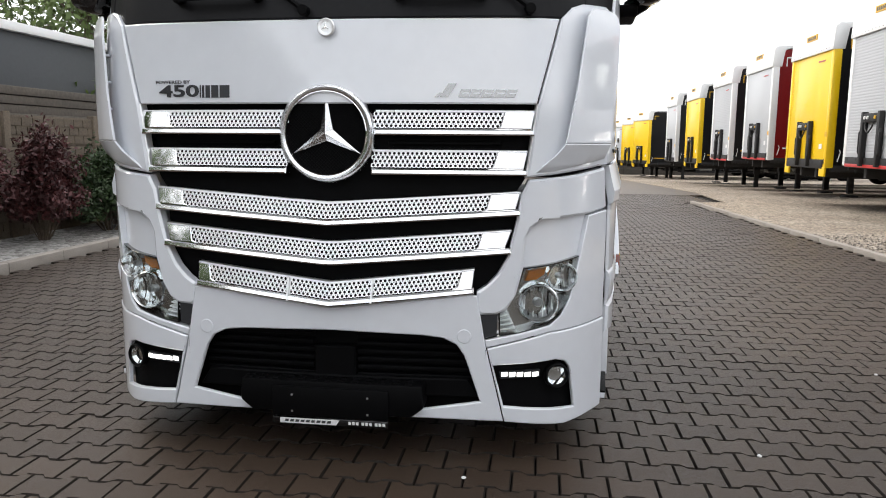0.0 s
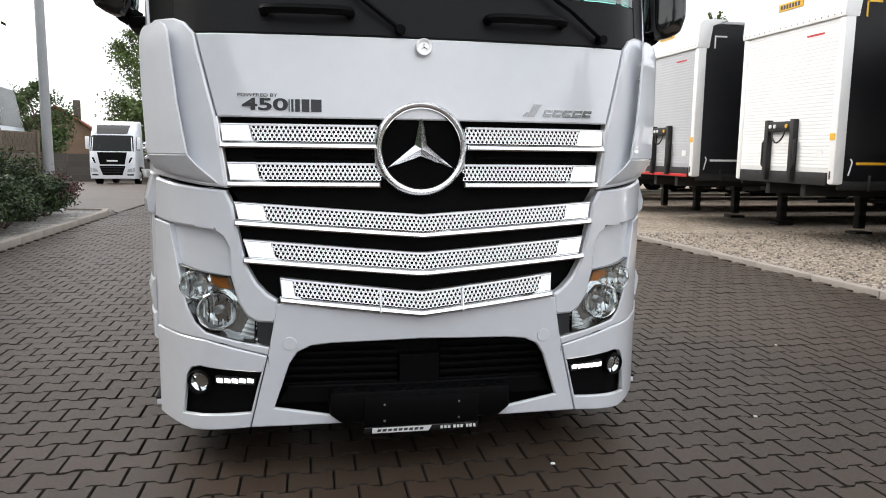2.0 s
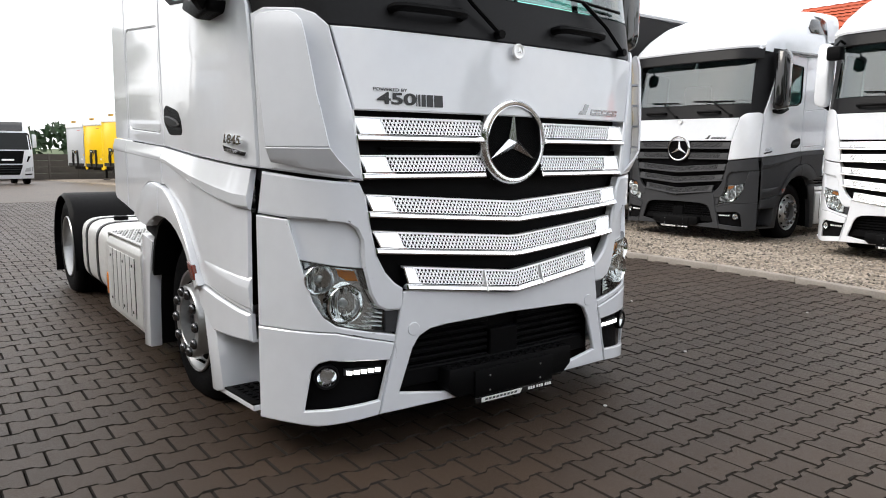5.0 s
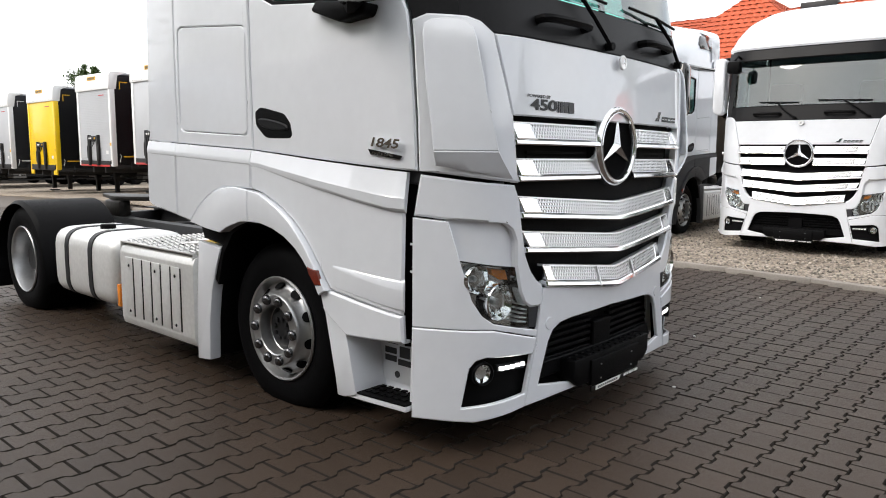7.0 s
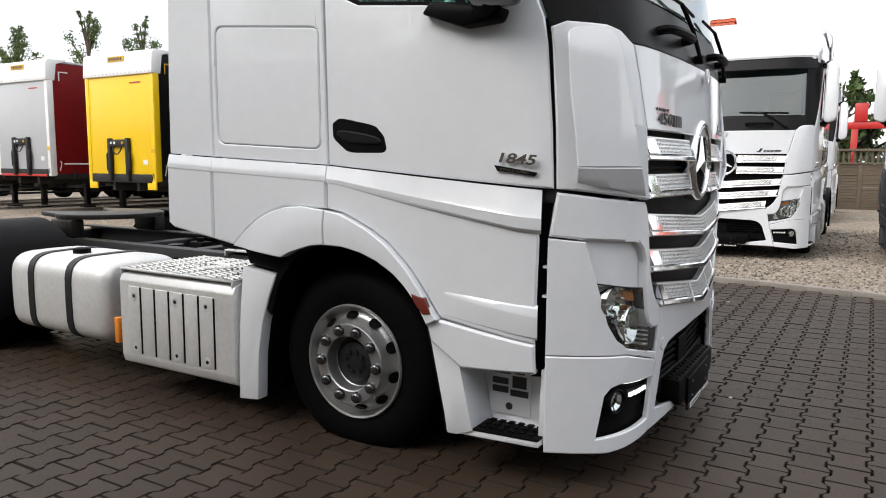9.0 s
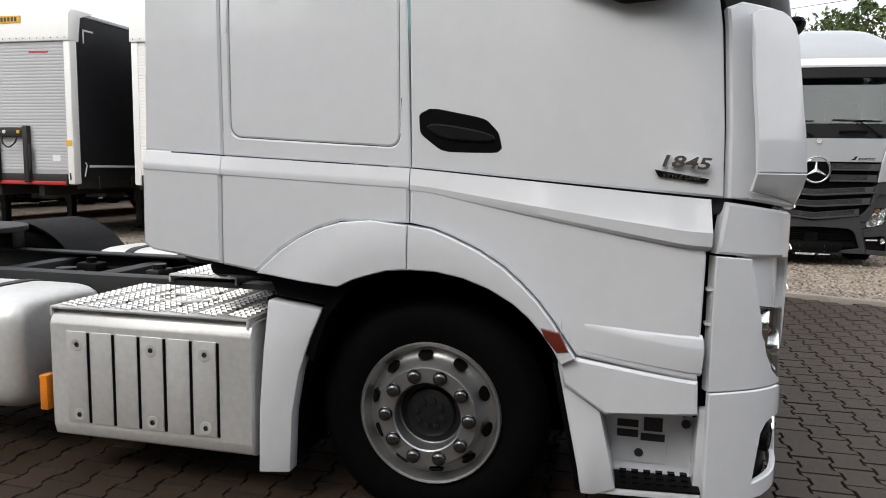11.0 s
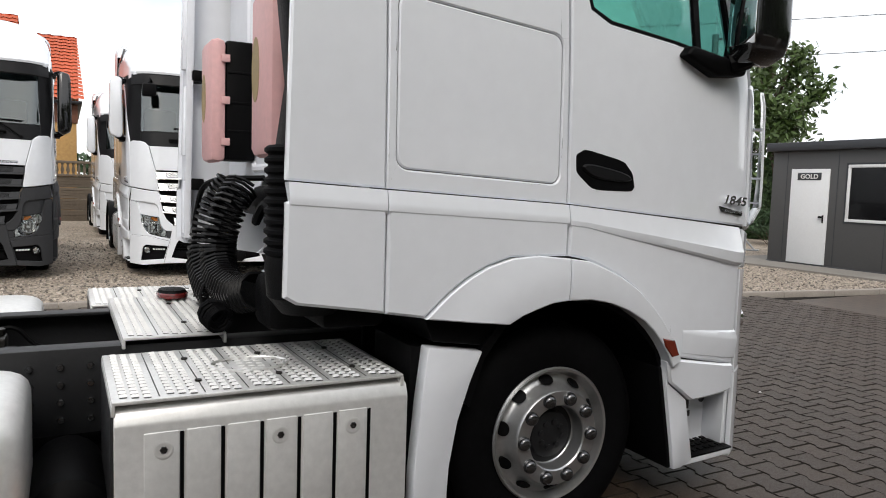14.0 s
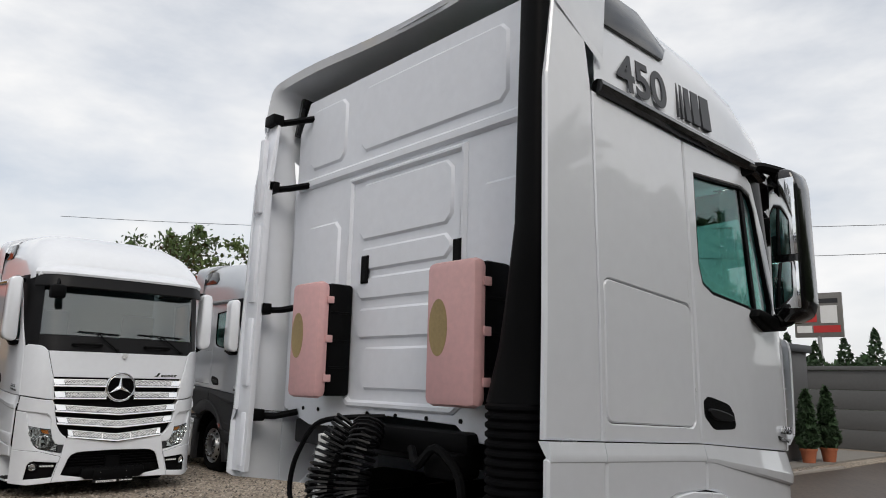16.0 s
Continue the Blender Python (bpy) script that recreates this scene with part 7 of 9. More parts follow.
def trailer(m, label, wall, post, tarp, ribs, red_rail, lower_plate):
    """A trailer seen from its front end: origin on the ground under the middle of the front wall, length along +y."""
    T = thing("semi_trailer", m, label, "trailer", "semi trailers in a row")
    zb, zt, L = 1.04, 3.49, 13.4
    V = lambda p, q, a: (p, a, q)
    bm = bmesh.new()
    prism(bm, [(-1.16, zb + 0.06), (1.16, zb + 0.06), (1.16, zt), (-1.16, zt)], V, 0.0, 0.06, 0.006)
    w = part("front_wall", bm, wall, T)
    if ribs:
        for i in range(40):
            z = zb + 0.20 + i * 0.0555
            bm = bmesh.new()
            prism(bm, [(-1.14, z), (1.14, z), (1.14, z + 0.049), (-1.14, z + 0.049)], V, -0.004, 0.002, 0.002)
            part("wall_plank", bm, wall, w)
    for sg in (-1, 1):
        bm = bmesh.new()
        prism(bm, [(1.13, zb - 0.04), (1.27, zb - 0.04), (1.27, zt + 0.02), (1.13, zt + 0.02)], lambda p, q, a: (sg * p, a, q), -0.02, 0.16, 0.03)
        part("corner_post", bm, post, T)
        # curtain with gathered folds and straps
        bm = bmesh.new()
        n = 40
        a = []
        for i in range(n + 1):
            v = 0.15 + (L - 0.3) * i / n
            o = 1.262 + 0.008 * math.sin(i * 2.1) + 0.006 * math.sin(i * 0.7)
            a.append((bm.verts.new((sg * o, v, zb + 0.02)), bm.verts.new((sg * (o + 0.006), v, (zb + zt) / 2)), bm.verts.new((sg * o, v, zt + 0.42))))
        for i in range(n):
            for k in (0, 1):
                bm.faces.new((a[i][k], a[i + 1][k], a[i + 1][k + 1], a[i][k + 1]))
        bmesh.ops.solidify(bm, geom=bm.faces[:], thickness=0.012)
        bmesh.ops.recalc_face_normals(bm, faces=bm.faces[:])
        c = part("curtain", bm, tarp, T)
        for i in range(14):
            v = 0.6 + i * 0.9
            bm = bmesh.new()
            box(bm, min(sg * 1.27, sg * 1.285), max(sg * 1.27, sg * 1.285), v - 0.022, v + 0.022, zb - 0.14, zb + 0.10, 0.003)
            part("strap", bm, PLASTIC_GREY, c)
        bm = bmesh.new()
        box(bm, min(sg * 1.272, sg * 1.28), max(sg * 1.272, sg * 1.28), 0.35, 9.5, zb + 0.26, zb + 0.30, 0.002)
        part("marking_tape", bm, PLATE_YELLOW if tarp is TARP_BLACK else WHITE_MARK, c)
        bm = bmesh.new()
        box(bm, min(sg * 1.272, sg * 1.28), max(sg * 1.272, sg * 1.28), 0.30, 0.33, zt - 0.02, zt + 0.22, 0.002)
        box(bm, min(sg * 1.272, sg * 1.28), max(sg * 1.272, sg * 1.28), 0.30, 0.56, zt + 0.19, zt + 0.22, 0.002)
        part("corner_tape", bm, PLATE_YELLOW if tarp is TARP_BLACK else WHITE_MARK, c)
        bm = bmesh.new()
        box(bm, min(sg * 1.20, sg * 1.26), max(sg * 1.20, sg * 1.26), 0.1, L, zb - 0.12, zb + 0.02, 0.01)
        part("side_rail", bm, UNDER, T)
        bm = bmesh.new()
        tube(bm, [(sg * 1.285, 0.24, zb + 0.35), (sg * 1.30, 0.26, zb + 0.30), (sg * 1.285, 0.22, zb + 0.10)], 0.012, 5)
        part("curtain_hook", bm, WHITE_MARK, T)
        # landing leg
        bm = bmesh.new()
        box(bm, min(sg * 0.78, sg * 0.92), max(sg * 0.78, sg * 0.92), 2.25, 2.40, 0.10, 1.0, 0.01)
        box(bm, min(sg * 0.70, sg * 1.0), max(sg * 0.70, sg * 1.0), 2.15, 2.50, 0.0, 0.05, 0.01)
        box(bm, min(sg * 0.76, sg * 0.94), max(sg * 0.76, sg * 0.94), 2.22, 2.43, 0.60, 1.0, 0.01)
        part("landing_leg", bm, UNDER, T)
        bm = bmesh.new()
        box(bm, min(sg * 0.40, sg * 0.52), max(sg * 0.40, sg * 0.52), 0.1, L, 0.78, 1.06, 0.01)
        part("chassis_beam", bm, UNDER, T)
        bm = bmesh.new()
        box(bm, min(sg * 1.17, sg * 1.22), max(sg * 1.17, sg * 1.22), 2.9, 9.2, 0.72, 0.80, 0.01)
        box(bm, min(sg * 1.17, sg * 1.22), max(sg * 1.17, sg * 1.22), 2.9, 9.2, 0.48, 0.56, 0.01)
        part("side_guard", bm, UNDER, T)
        for v in (9.6, 10.9, 12.2):
            bm = bmesh.new()
            lathe(bm, [(0.25, -0.02), (0.40, 0.0), (0.48, -0.03), (0.50, -0.06), (0.50, -0.30), (0.25, -0.32)], (sg * 1.24, v, 0.50), (sg, 0, 0), 24)
            lathe(bm, [(0.26, -0.03), (0.18, -0.10), (0, -0.10)], (sg * 1.24, v, 0.50), (sg, 0, 0), 20)
            part("wheel", bm, RUBBER, T)
    # white head cap with rivets and maker's plate
    bm = bmesh.new()
    prism(bm, [(-0.045, zt - 0.02), (-0.045, zt + 0.06), (-0.02, zt + 0.44), (0.05, zt + 0.52), (0.60, zt + 0.53), (0.26, zt + 0.40), (0.20, zt - 0.02)], lambda p, q, a: (a, p, q), -1.275, 1.275, 0.01)
    cap = part("head_cap", bm, TRAILER_WHITE, T)
    V_, F_ = [], []
    for i in range(18):
        x = -1.2 + i * 0.141
        b = len(V_)
        for k in range(6):
            a = math.pi * k / 3
            V_.append((x + 0.012 * math.cos(a), -0.048, zt + 0.03 + 0.012 * math.sin(a)))
        F_.append(tuple(range(b, b + 6)))
    mesh_part("rivets", V_, F_, UNDER, cap)
    bm = bmesh.new()
    prism(bm, [(-0.30, zt + 0.30), (0.30, zt + 0.30), (0.30, zt + 0.42), (-0.30, zt + 0.42)], V, -0.042, -0.02)
    plate = part("maker_plate", bm, PLATE_YELLOW, cap)
    for i in range(7):
        bm = bmesh.new()
        x = -0.25 + i * 0.072
        prism(bm, [(x, zt + 0.325), (x + 0.050, zt + 0.325), (x + 0.050, zt + 0.395), (x, zt + 0.395)], V, -0.0435, -0.0415)
        part("dark_bar", bm, STICKER, plate)
    # roof sheet and rear frame
    bm = bmesh.new()
    box(bm, -1.25, 1.25, 0.3, L, zt + 0.44, zt + 0.50, 0.01)
    box(bm, -1.26, 1.26, L - 0.08, L, zb - 0.1, zt + 0.46, 0.01)
    part("roof_sheet", bm, TRAILER_GREY, T)
    bm = bmesh.new()
    box(bm, -1.2, 1.2, 0.06, L - 0.1, zb - 0.06, zb + 0.02, 0.01)
    part("deck", bm, UNDER, T)
    # rubbing rail, hose bracket and small labels on the front
    bm = bmesh.new()
    box(bm, -1.12, 1.12, -0.03, 0.10, zb - 0.06, zb + 0.14, 0.01)
    rail = part("front_rail", bm, UNDER, T)
    if red_rail:
        bm = bmesh.new()
        box(bm, -1.10, 1.10, -0.036, 0.02, zb - 0.05, zb + 0.01, 0.004)
        part("red_rail", bm, RED, rail)
    for i in range(6):
        bm = bmesh.new()
        cyl(bm, (-1.0 + i * 0.4, -0.034, zb + 0.10), (-1.0 + i * 0.4, -0.028, zb + 0.10), 0.022, seg=10)
        part("rivet", bm, UNDER, rail)
    bm = bmesh.new()
    for x in (-0.33, 0.33):
        box(bm, x - 0.05, x + 0.05, -0.10, 0.0, zb - 0.02, zb + 0.98, 0.012)
    box(bm, -0.36, 0.36, -0.09, -0.01, zb + 0.78, zb + 0.95, 0.02)
    tube(bm, smooth_line([(-0.15, -0.10, zb + 0.80), (-0.12, -0.12, zb + 0.68), (0.0, -0.12, zb + 0.60), (0.14, -0.12, zb + 0.68), (0.18, -0.10, zb + 0.80)], 4), 0.014, 6)
    for x in (-0.42, 0.42):
        tube(bm, [(x * 0.88, -0.06, zb + 0.66), (x * 0.97, -0.08, zb + 0.60), (x * 0.97, -0.08, zb + 0.24), (x * 0.88, -0.06, zb + 0.18)], 0.026, 6)
    br = part("hose_bracket", bm, UNDER, T)
    for x, mat in ((-0.22, WHITE_MARK), (-0.10, WHITE_MARK), (0.20, PLATE_YELLOW)):
        bm = bmesh.new()
        cyl(bm, (x, -0.11, zb + 0.87), (x, -0.09, zb + 0.87), 0.032, seg=10)
        part("coupling", bm, mat, br)
    for (x, z, w, h, mat) in ((0.90, zb + 0.42, 0.16, 0.11, WHITE_MARK), (1.19, zb + 0.68, 0.11, 0.10, PLATE_YELLOW), (0.62, zt - 0.20, 0.40, 0.03, RED), (1.19, zb + 0.10, 0.03, 0.12, STICKER)):
        bm = bmesh.new()
        y = -0.024 if x > 1.1 else -0.0075
        prism(bm, [(x - w / 2, z - h / 2), (x + w / 2, z - h / 2), (x + w / 2, z + h / 2), (x - w / 2, z + h / 2)], V, y - 0.002, y + 0.002)
        part("label", bm, mat, T)
    for sg in (-1, 1):
        bm = bmesh.new()
        a, b = sorted((sg * 0.70, sg * 1.22))
        box(bm, a, b, 3.2, 3.9, 0.62, 0.95, 0.01)
        bx = part("tool_box", bm, CRATE, T)
        bm = bmesh.new()
        cyl(bm, (sg * 1.22, 3.55, 0.78), (sg * 1.235, 3.55, 0.78), 0.05, seg=14)
        part("lock", bm, STEEL, bx)
    if lower_plate:
        for sg in (-1, 1):
            bm = bmesh.new()
            a, b = sorted((sg * 0.95, sg * 1.25))
            box(bm, a, b, -0.02, 0.02, zb - 0.22, zb - 0.02, 0.005)
            part("corner_plate", bm, wall, T)
    return T


ROWS_T = [(6.40, 10.72, -90, TRAILER_WHITE, TRAILER_WHITE, TARP_BLACK, True, False, False, "white semi trailer with black curtain sides on gravel"),
          (6.05, 14.20, -90, TRAILER_GREY, TRAILER_WHITE, TARP_GREY, True, True, False, "grey-fronted semi trailer with dark grey curtain sides"),
          (6.05, 17.60, -90, TRAILER_YELLOW, TRAILER_YELLOW, TARP_BLACK, False, False, True, "yellow-fronted semi trailer with black curtain sides"),
          (6.15, 21.90, -90, TRAILER_GREY, TRAILER_WHITE, TARP_RED, False, True, False, "grey-fronted semi trailer with red curtain sides"),
          (6.10, 25.80, -90, TRAILER_GREY, TRAILER_WHITE, TARP_BLACK, True, True, False, "light grey semi trailer with black curtain sides"),
          (6.05, 30.20, -90, TRAILER_YELLOW, TRAILER_YELLOW, TARP_BLACK, False, False, True, "yellow-fronted semi trailer with black curtain sides"),
          (6.00, 34.60, -90, TRAILER_GREY, TRAILER_WHITE, TARP_GREY, False, False, False, "grey-fronted semi trailer with dark curtain sides"),
          (5.90, 44.00, -77, TRAILER_YELLOW, TRAILER_YELLOW, TARP_BLACK, False, False, True, "yellow-fronted semi trailer with black curtain sides"),
          (5.70, 48.20, -77, TRAILER_YELLOW, TRAILER_YELLOW, TARP_BLACK, False, False, True, "yellow-fronted semi trailer with black curtain sides"),
          (5.50, 53.00, -77, TRAILER_GREY, TRAILER_GREY, TARP_GREY, False, False, False, "grey semi trailer at the end of the row")]
for x, y, yaw, wall, post, tarp, ribs, red, low, lab in ROWS_T:
    trailer(pose(x, y, fall(y) + 0.01 - (0.08 if low else 0.0), 0, 0, yaw), lab, wall, post, tarp, ribs, red, low)

# ---- planting ----
def leaves(n, spot, size, seed):
    """Small folded leaves at places given by spot(rng)."""
    rng = random.Random(seed)
    V, F = [], []
    for _ in range(n):
        p = spot(rng)
        a = Vector((rng.gauss(0, 1), rng.gauss(0, 1), rng.gauss(0, 1))).normalized()
        b = a.cross(Vector((rng.gauss(0, 1), rng.gauss(0, 1), rng.gauss(0, 1)))).normalized()
        s = size * rng.uniform(0.6, 1.4)
        i = len(V)
        V += [p - a * s, p + b * s * 0.45, p + a * s, p - b * s * 0.45]
        F.append((i, i + 1, i + 2, i + 3))
    return V, F


def broad_tree(m, height, spread, label, mat, seed, n=5200, leaf=0.16, low=0.3, conical=0.0):
    rng = random.Random(seed)
    T = thing("tree", m, label, "tree", "trees round the yard")
    bm = bmesh.new()
    r0 = height * 0.022
    tube(bm, smooth_line([(0, 0, -0.3), (rng.uniform(-.1, .1), rng.uniform(-.1, .1), height * 0.3), (rng.uniform(-.3, .3), rng.uniform(-.3, .3), height * 0.62), (rng.uniform(-.4, .4), rng.uniform(-.4, .4), height * 0.9)], 4), r0, 7, r0 * 0.15)
    tips = []
    for k in range(26):
        h = height * rng.uniform(low, 0.95)
        f = (h / height - low) / (1 - low)
        wid = spread * ((1 - f) ** 0.8 if conical else math.sqrt(max(0.05, 1 - (2 * f - 0.75) ** 2 * 0.8)))
        a = rng.uniform(0, 2 * math.pi)
        e = Vector((math.cos(a) * wid, math.sin(a) * wid, h + wid * rng.uniform(0.0, 0.35)))
        s = Vector((0, 0, h * 0.82))
        mid = s.lerp(e, 0.5) + Vector((0, 0, -0.1))
        tube(bm, smooth_line([s, mid, e], 3), r0 * 0.35, 5, r0 * 0.06)
        tips += [(s.lerp(e, t), wid * (0.22 + 0.16 * (1 - t))) for t in (0.45, 0.7, 0.9, 1.0)]
    part("trunk", bm, BARK, T)
    def spot(r):
        c, w = r.choice(tips)
        d = Vector((r.gauss(0, 1), r.gauss(0, 1), r.gauss(0, 0.8)))
        return c + d * w * 0.75
    V, F = leaves(n, spot, leaf, seed + 7)
    mesh_part("crown", V, F, mat, T)
    return T


def thuja(m, height, radius, label, seed, mat=LEAF_DARK, n=2600, group="thuja hedge", name="thuja"):
    T = thing(name, m, label, "conifer", group)
    bm = bmesh.new()
    cyl(bm, (0, 0, -0.05), (0, 0, height * 0.8), 0.05, 0.01, 6)
    part("trunk", bm, BARK, T)
    def spot(r):
        f = r.random() ** 1.25
        w = radius * min(1, (1 - f) ** 0.62 * 1.05) * min(1, 0.55 + f * 4)
        a = r.uniform(0, 2 * math.pi)
        q = w * (0.72 + 0.30 * r.random() + 0.10 * math.sin(a * 5 + f * 20))
        return Vector((q * math.cos(a), q * math.sin(a), f * height + 0.05))
    V, F = leaves(n, spot, 0.085, seed)
    mesh_part("foliage", V, F, mat, T)
    return T


def bush(m, w, d, h, label, mat, seed, n=1800, leaf=0.05, name="bush"):
    T = thing(name, m, label, "shrub", "shrubs in the beds")
    bm = bmesh.new()
    rng = random.Random(seed)
    tips = []
    for k in range(22):
        a = rng.uniform(0, 2 * math.pi)
        q = math.sqrt(rng.random())
        e = Vector((math.cos(a) * w * q * 0.9, math.sin(a) * d * q * 0.9, h * (1 - 0.55 * q * q) * rng.uniform(0.55, 1.1)))
        tube(bm, [(0.1 * e.x, 0.1 * e.y, -0.02), e * 0.55 + Vector((0, 0, 0.05)), e], 0.012, 4, 0.004)
        tips.append(e)
    tagged(part("stem", bm, BARK, T), kind="stuff")
    def spot(r):
        e = r.choice(tips) * r.uniform(0.55, 1.05)
        return e + Vector((r.gauss(0, 0.13 * w), r.gauss(0, 0.13 * d), abs(r.gauss(0, 0.10 * h))))
    V, F = leaves(n, spot, leaf, seed + 3)
    mesh_part("foliage", V, F, mat, T)
    return T


# trees behind the far fence and round the yard
for i, (x, y, h, sp, mat, con, n) in enumerate(((-13.4, 59, 12.4, 2.6, LEAF_LIGHT, 0, 6200), (-11.2, 60, 10.4, 2.0, LEAF, 1, 5200), (-10.2, 57.5, 5.2, 1.9, LEAF_LIGHT, 0, 2800), (-6.8, 58.5, 7.3, 2.7, LEAF, 0, 8500), (-13.0, 57, 6.4, 2.6, LEAF_LIGHT, 0, 3800), (-2.6, 60, 5.2, 2.0, LEAF, 0, 2400), (-20.5, 55, 7.2, 2.4, LEAF, 0, 4200),
                                                (34.0, 72, 16.0, 1.9, LEAF_LIGHT, 0, 2600), (41.2, 72, 18.6, 2.1, LEAF_LIGHT, 0, 2800), (47.8, 72, 19.2, 2.1, LEAF_LIGHT, 0, 2800), (27.0, 76, 11.5, 2.4, LEAF, 0, 2400), (-11.6, -8.0, 7.4, 2.9, LEAF, 0, 7000), (-11.8, -13.5, 7.8, 3.0, LEAF, 0, 7000), (-11.4, -2.6, 7.9, 2.9, LEAF, 0, 7000), (-11.7, 2.6, 7.5, 2.9, LEAF, 0, 7000), (-11.5, 7.6, 7.7, 2.8, LEAF, 0, 7000), (-12.0, -19.5, 7.5, 3.0, LEAF, 0, 6000),
                                                (-17.5, 19.5, 8.2, 3.6, LEAF_LIGHT, 0, 6000), (-14.5, 22.5, 7.6, 3.0, LEAF_LIGHT, 0, 5000), (-20.5, 17.5, 7.0, 3.4, LEAF_LIGHT, 0, 4000),
                                                (24.3, 3.1, 4.9, 0.9, LEAF, 0, 2600), (29.5, -5.2, 9.0, 2.4, LEAF, 0, 5200), (13.4, -16.6, 7.7, 1.6, LEAF, 0, 5200), (23.0, -6.4, 7.8, 2.4, LEAF_LIGHT, 0, 4200))):
    broad_tree(pose(x, y, fall(y) - 0.1, 0, 0, i * 40), h, sp, ("slender" if con else "broad") + " green tree in full leaf beyond the yard", mat, 100 + i, int(n * 2.2) if y > 40 else n, 0.125 if y > 40 else 0.20 if -12.5 < x < -11 and y < 12 else 0.13, 0.12 if con else 0.25, con)

# hedge and shrubs by the office
for i in range(23):
    thuja(pose(19.9 - i * 0.54, -12.05 - 0.285 * i, 0, 0, 0, i * 61), (3.7 if i < 6 else 3.1) + 0.30 * math.sin(i * 2.3), 0.47, "tall narrow green thuja in a hedge", 300 + i, LEAF_HEDGE, 4200)
for i, (x, y, w, h, mat, lab) in enumerate(((19.4, -10.9, 0.75, 0.72, LEAF_GOLD, "low golden juniper by the gravel"), (18.5, -11.3, 0.8, 0.85, LEAF_LIME, "spreading yellow-green juniper by the hedge"), (17.5, -11.7, 0.85, 0.75, LEAF_GOLD, "low golden juniper by the gravel"), (16.5, -12.2, 0.8, 0.95, LEAF_LIME, "spreading yellow-green juniper by the hedge"), (15.5, -12.7, 0.9, 0.70, LEAF_GOLD, "low golden juniper by the gravel"), (14.4, -13.2, 0.9, 0.9, LEAF_LIME, "spreading yellow-green juniper by the hedge"), (13.3, -13.7, 0.9, 0.8, LEAF_GOLD, "low golden juniper by the gravel"), (10.8, -13.6, 1.1, 1.25, LEAF_DARK, "spreading dark green juniper"), (9.4, -14.0, 1.1, 1.2, LEAF_DARK, "spreading dark green juniper"))):
    bush(pose(x, y, 0, 0, 0, i * 50), w, w * 0.9, h, lab, mat, 400 + i, 4200, 0.045)
# planting bed beside the paving
for i, (x, y, w, h, mat, lab) in enumerate(((-6.75, 7.7, 0.55, 1.55, LEAF_RED, "dark red barberry shrub in the bed"), (-6.65, 8.9, 0.55, 1.35, LEAF_RED, "dark red barberry shrub in the bed"), (-6.45, 10.1, 0.80, 1.15, LEAF_BED, "dense green shrub in the pebble bed"), (-6.75, 10.9, 0.6, 1.25, LEAF_RED, "dark red barberry shrub in the bed"), (-6.45, 11.7, 0.80, 1.05, LEAF_BED, "dense green shrub in the pebble bed"), (-6.5, 13.0, 0.80, 1.1, LEAF_BED, "spreading dark green juniper in the bed"), (-6.55, 14.3, 0.75, 1.05, LEAF_BED, "dense green shrub in the pebble bed"), (-6.6, 15.5, 0.6, 0.8, LEAF_RED, "dark red barberry shrub in the bed"), (-6.3, 6.5, 0.5, 0.45, LEAF, "low green shrub in the bed"), (-6.85, 6.0, 0.5, 1.3, LEAF_RED, "dark red barberry shrub in the bed"))):
    bush(pose(x, y, 0.05, 0, 0, i * 37), w, w * 1.25, h, lab, mat, 500 + i, 10000, 0.036)

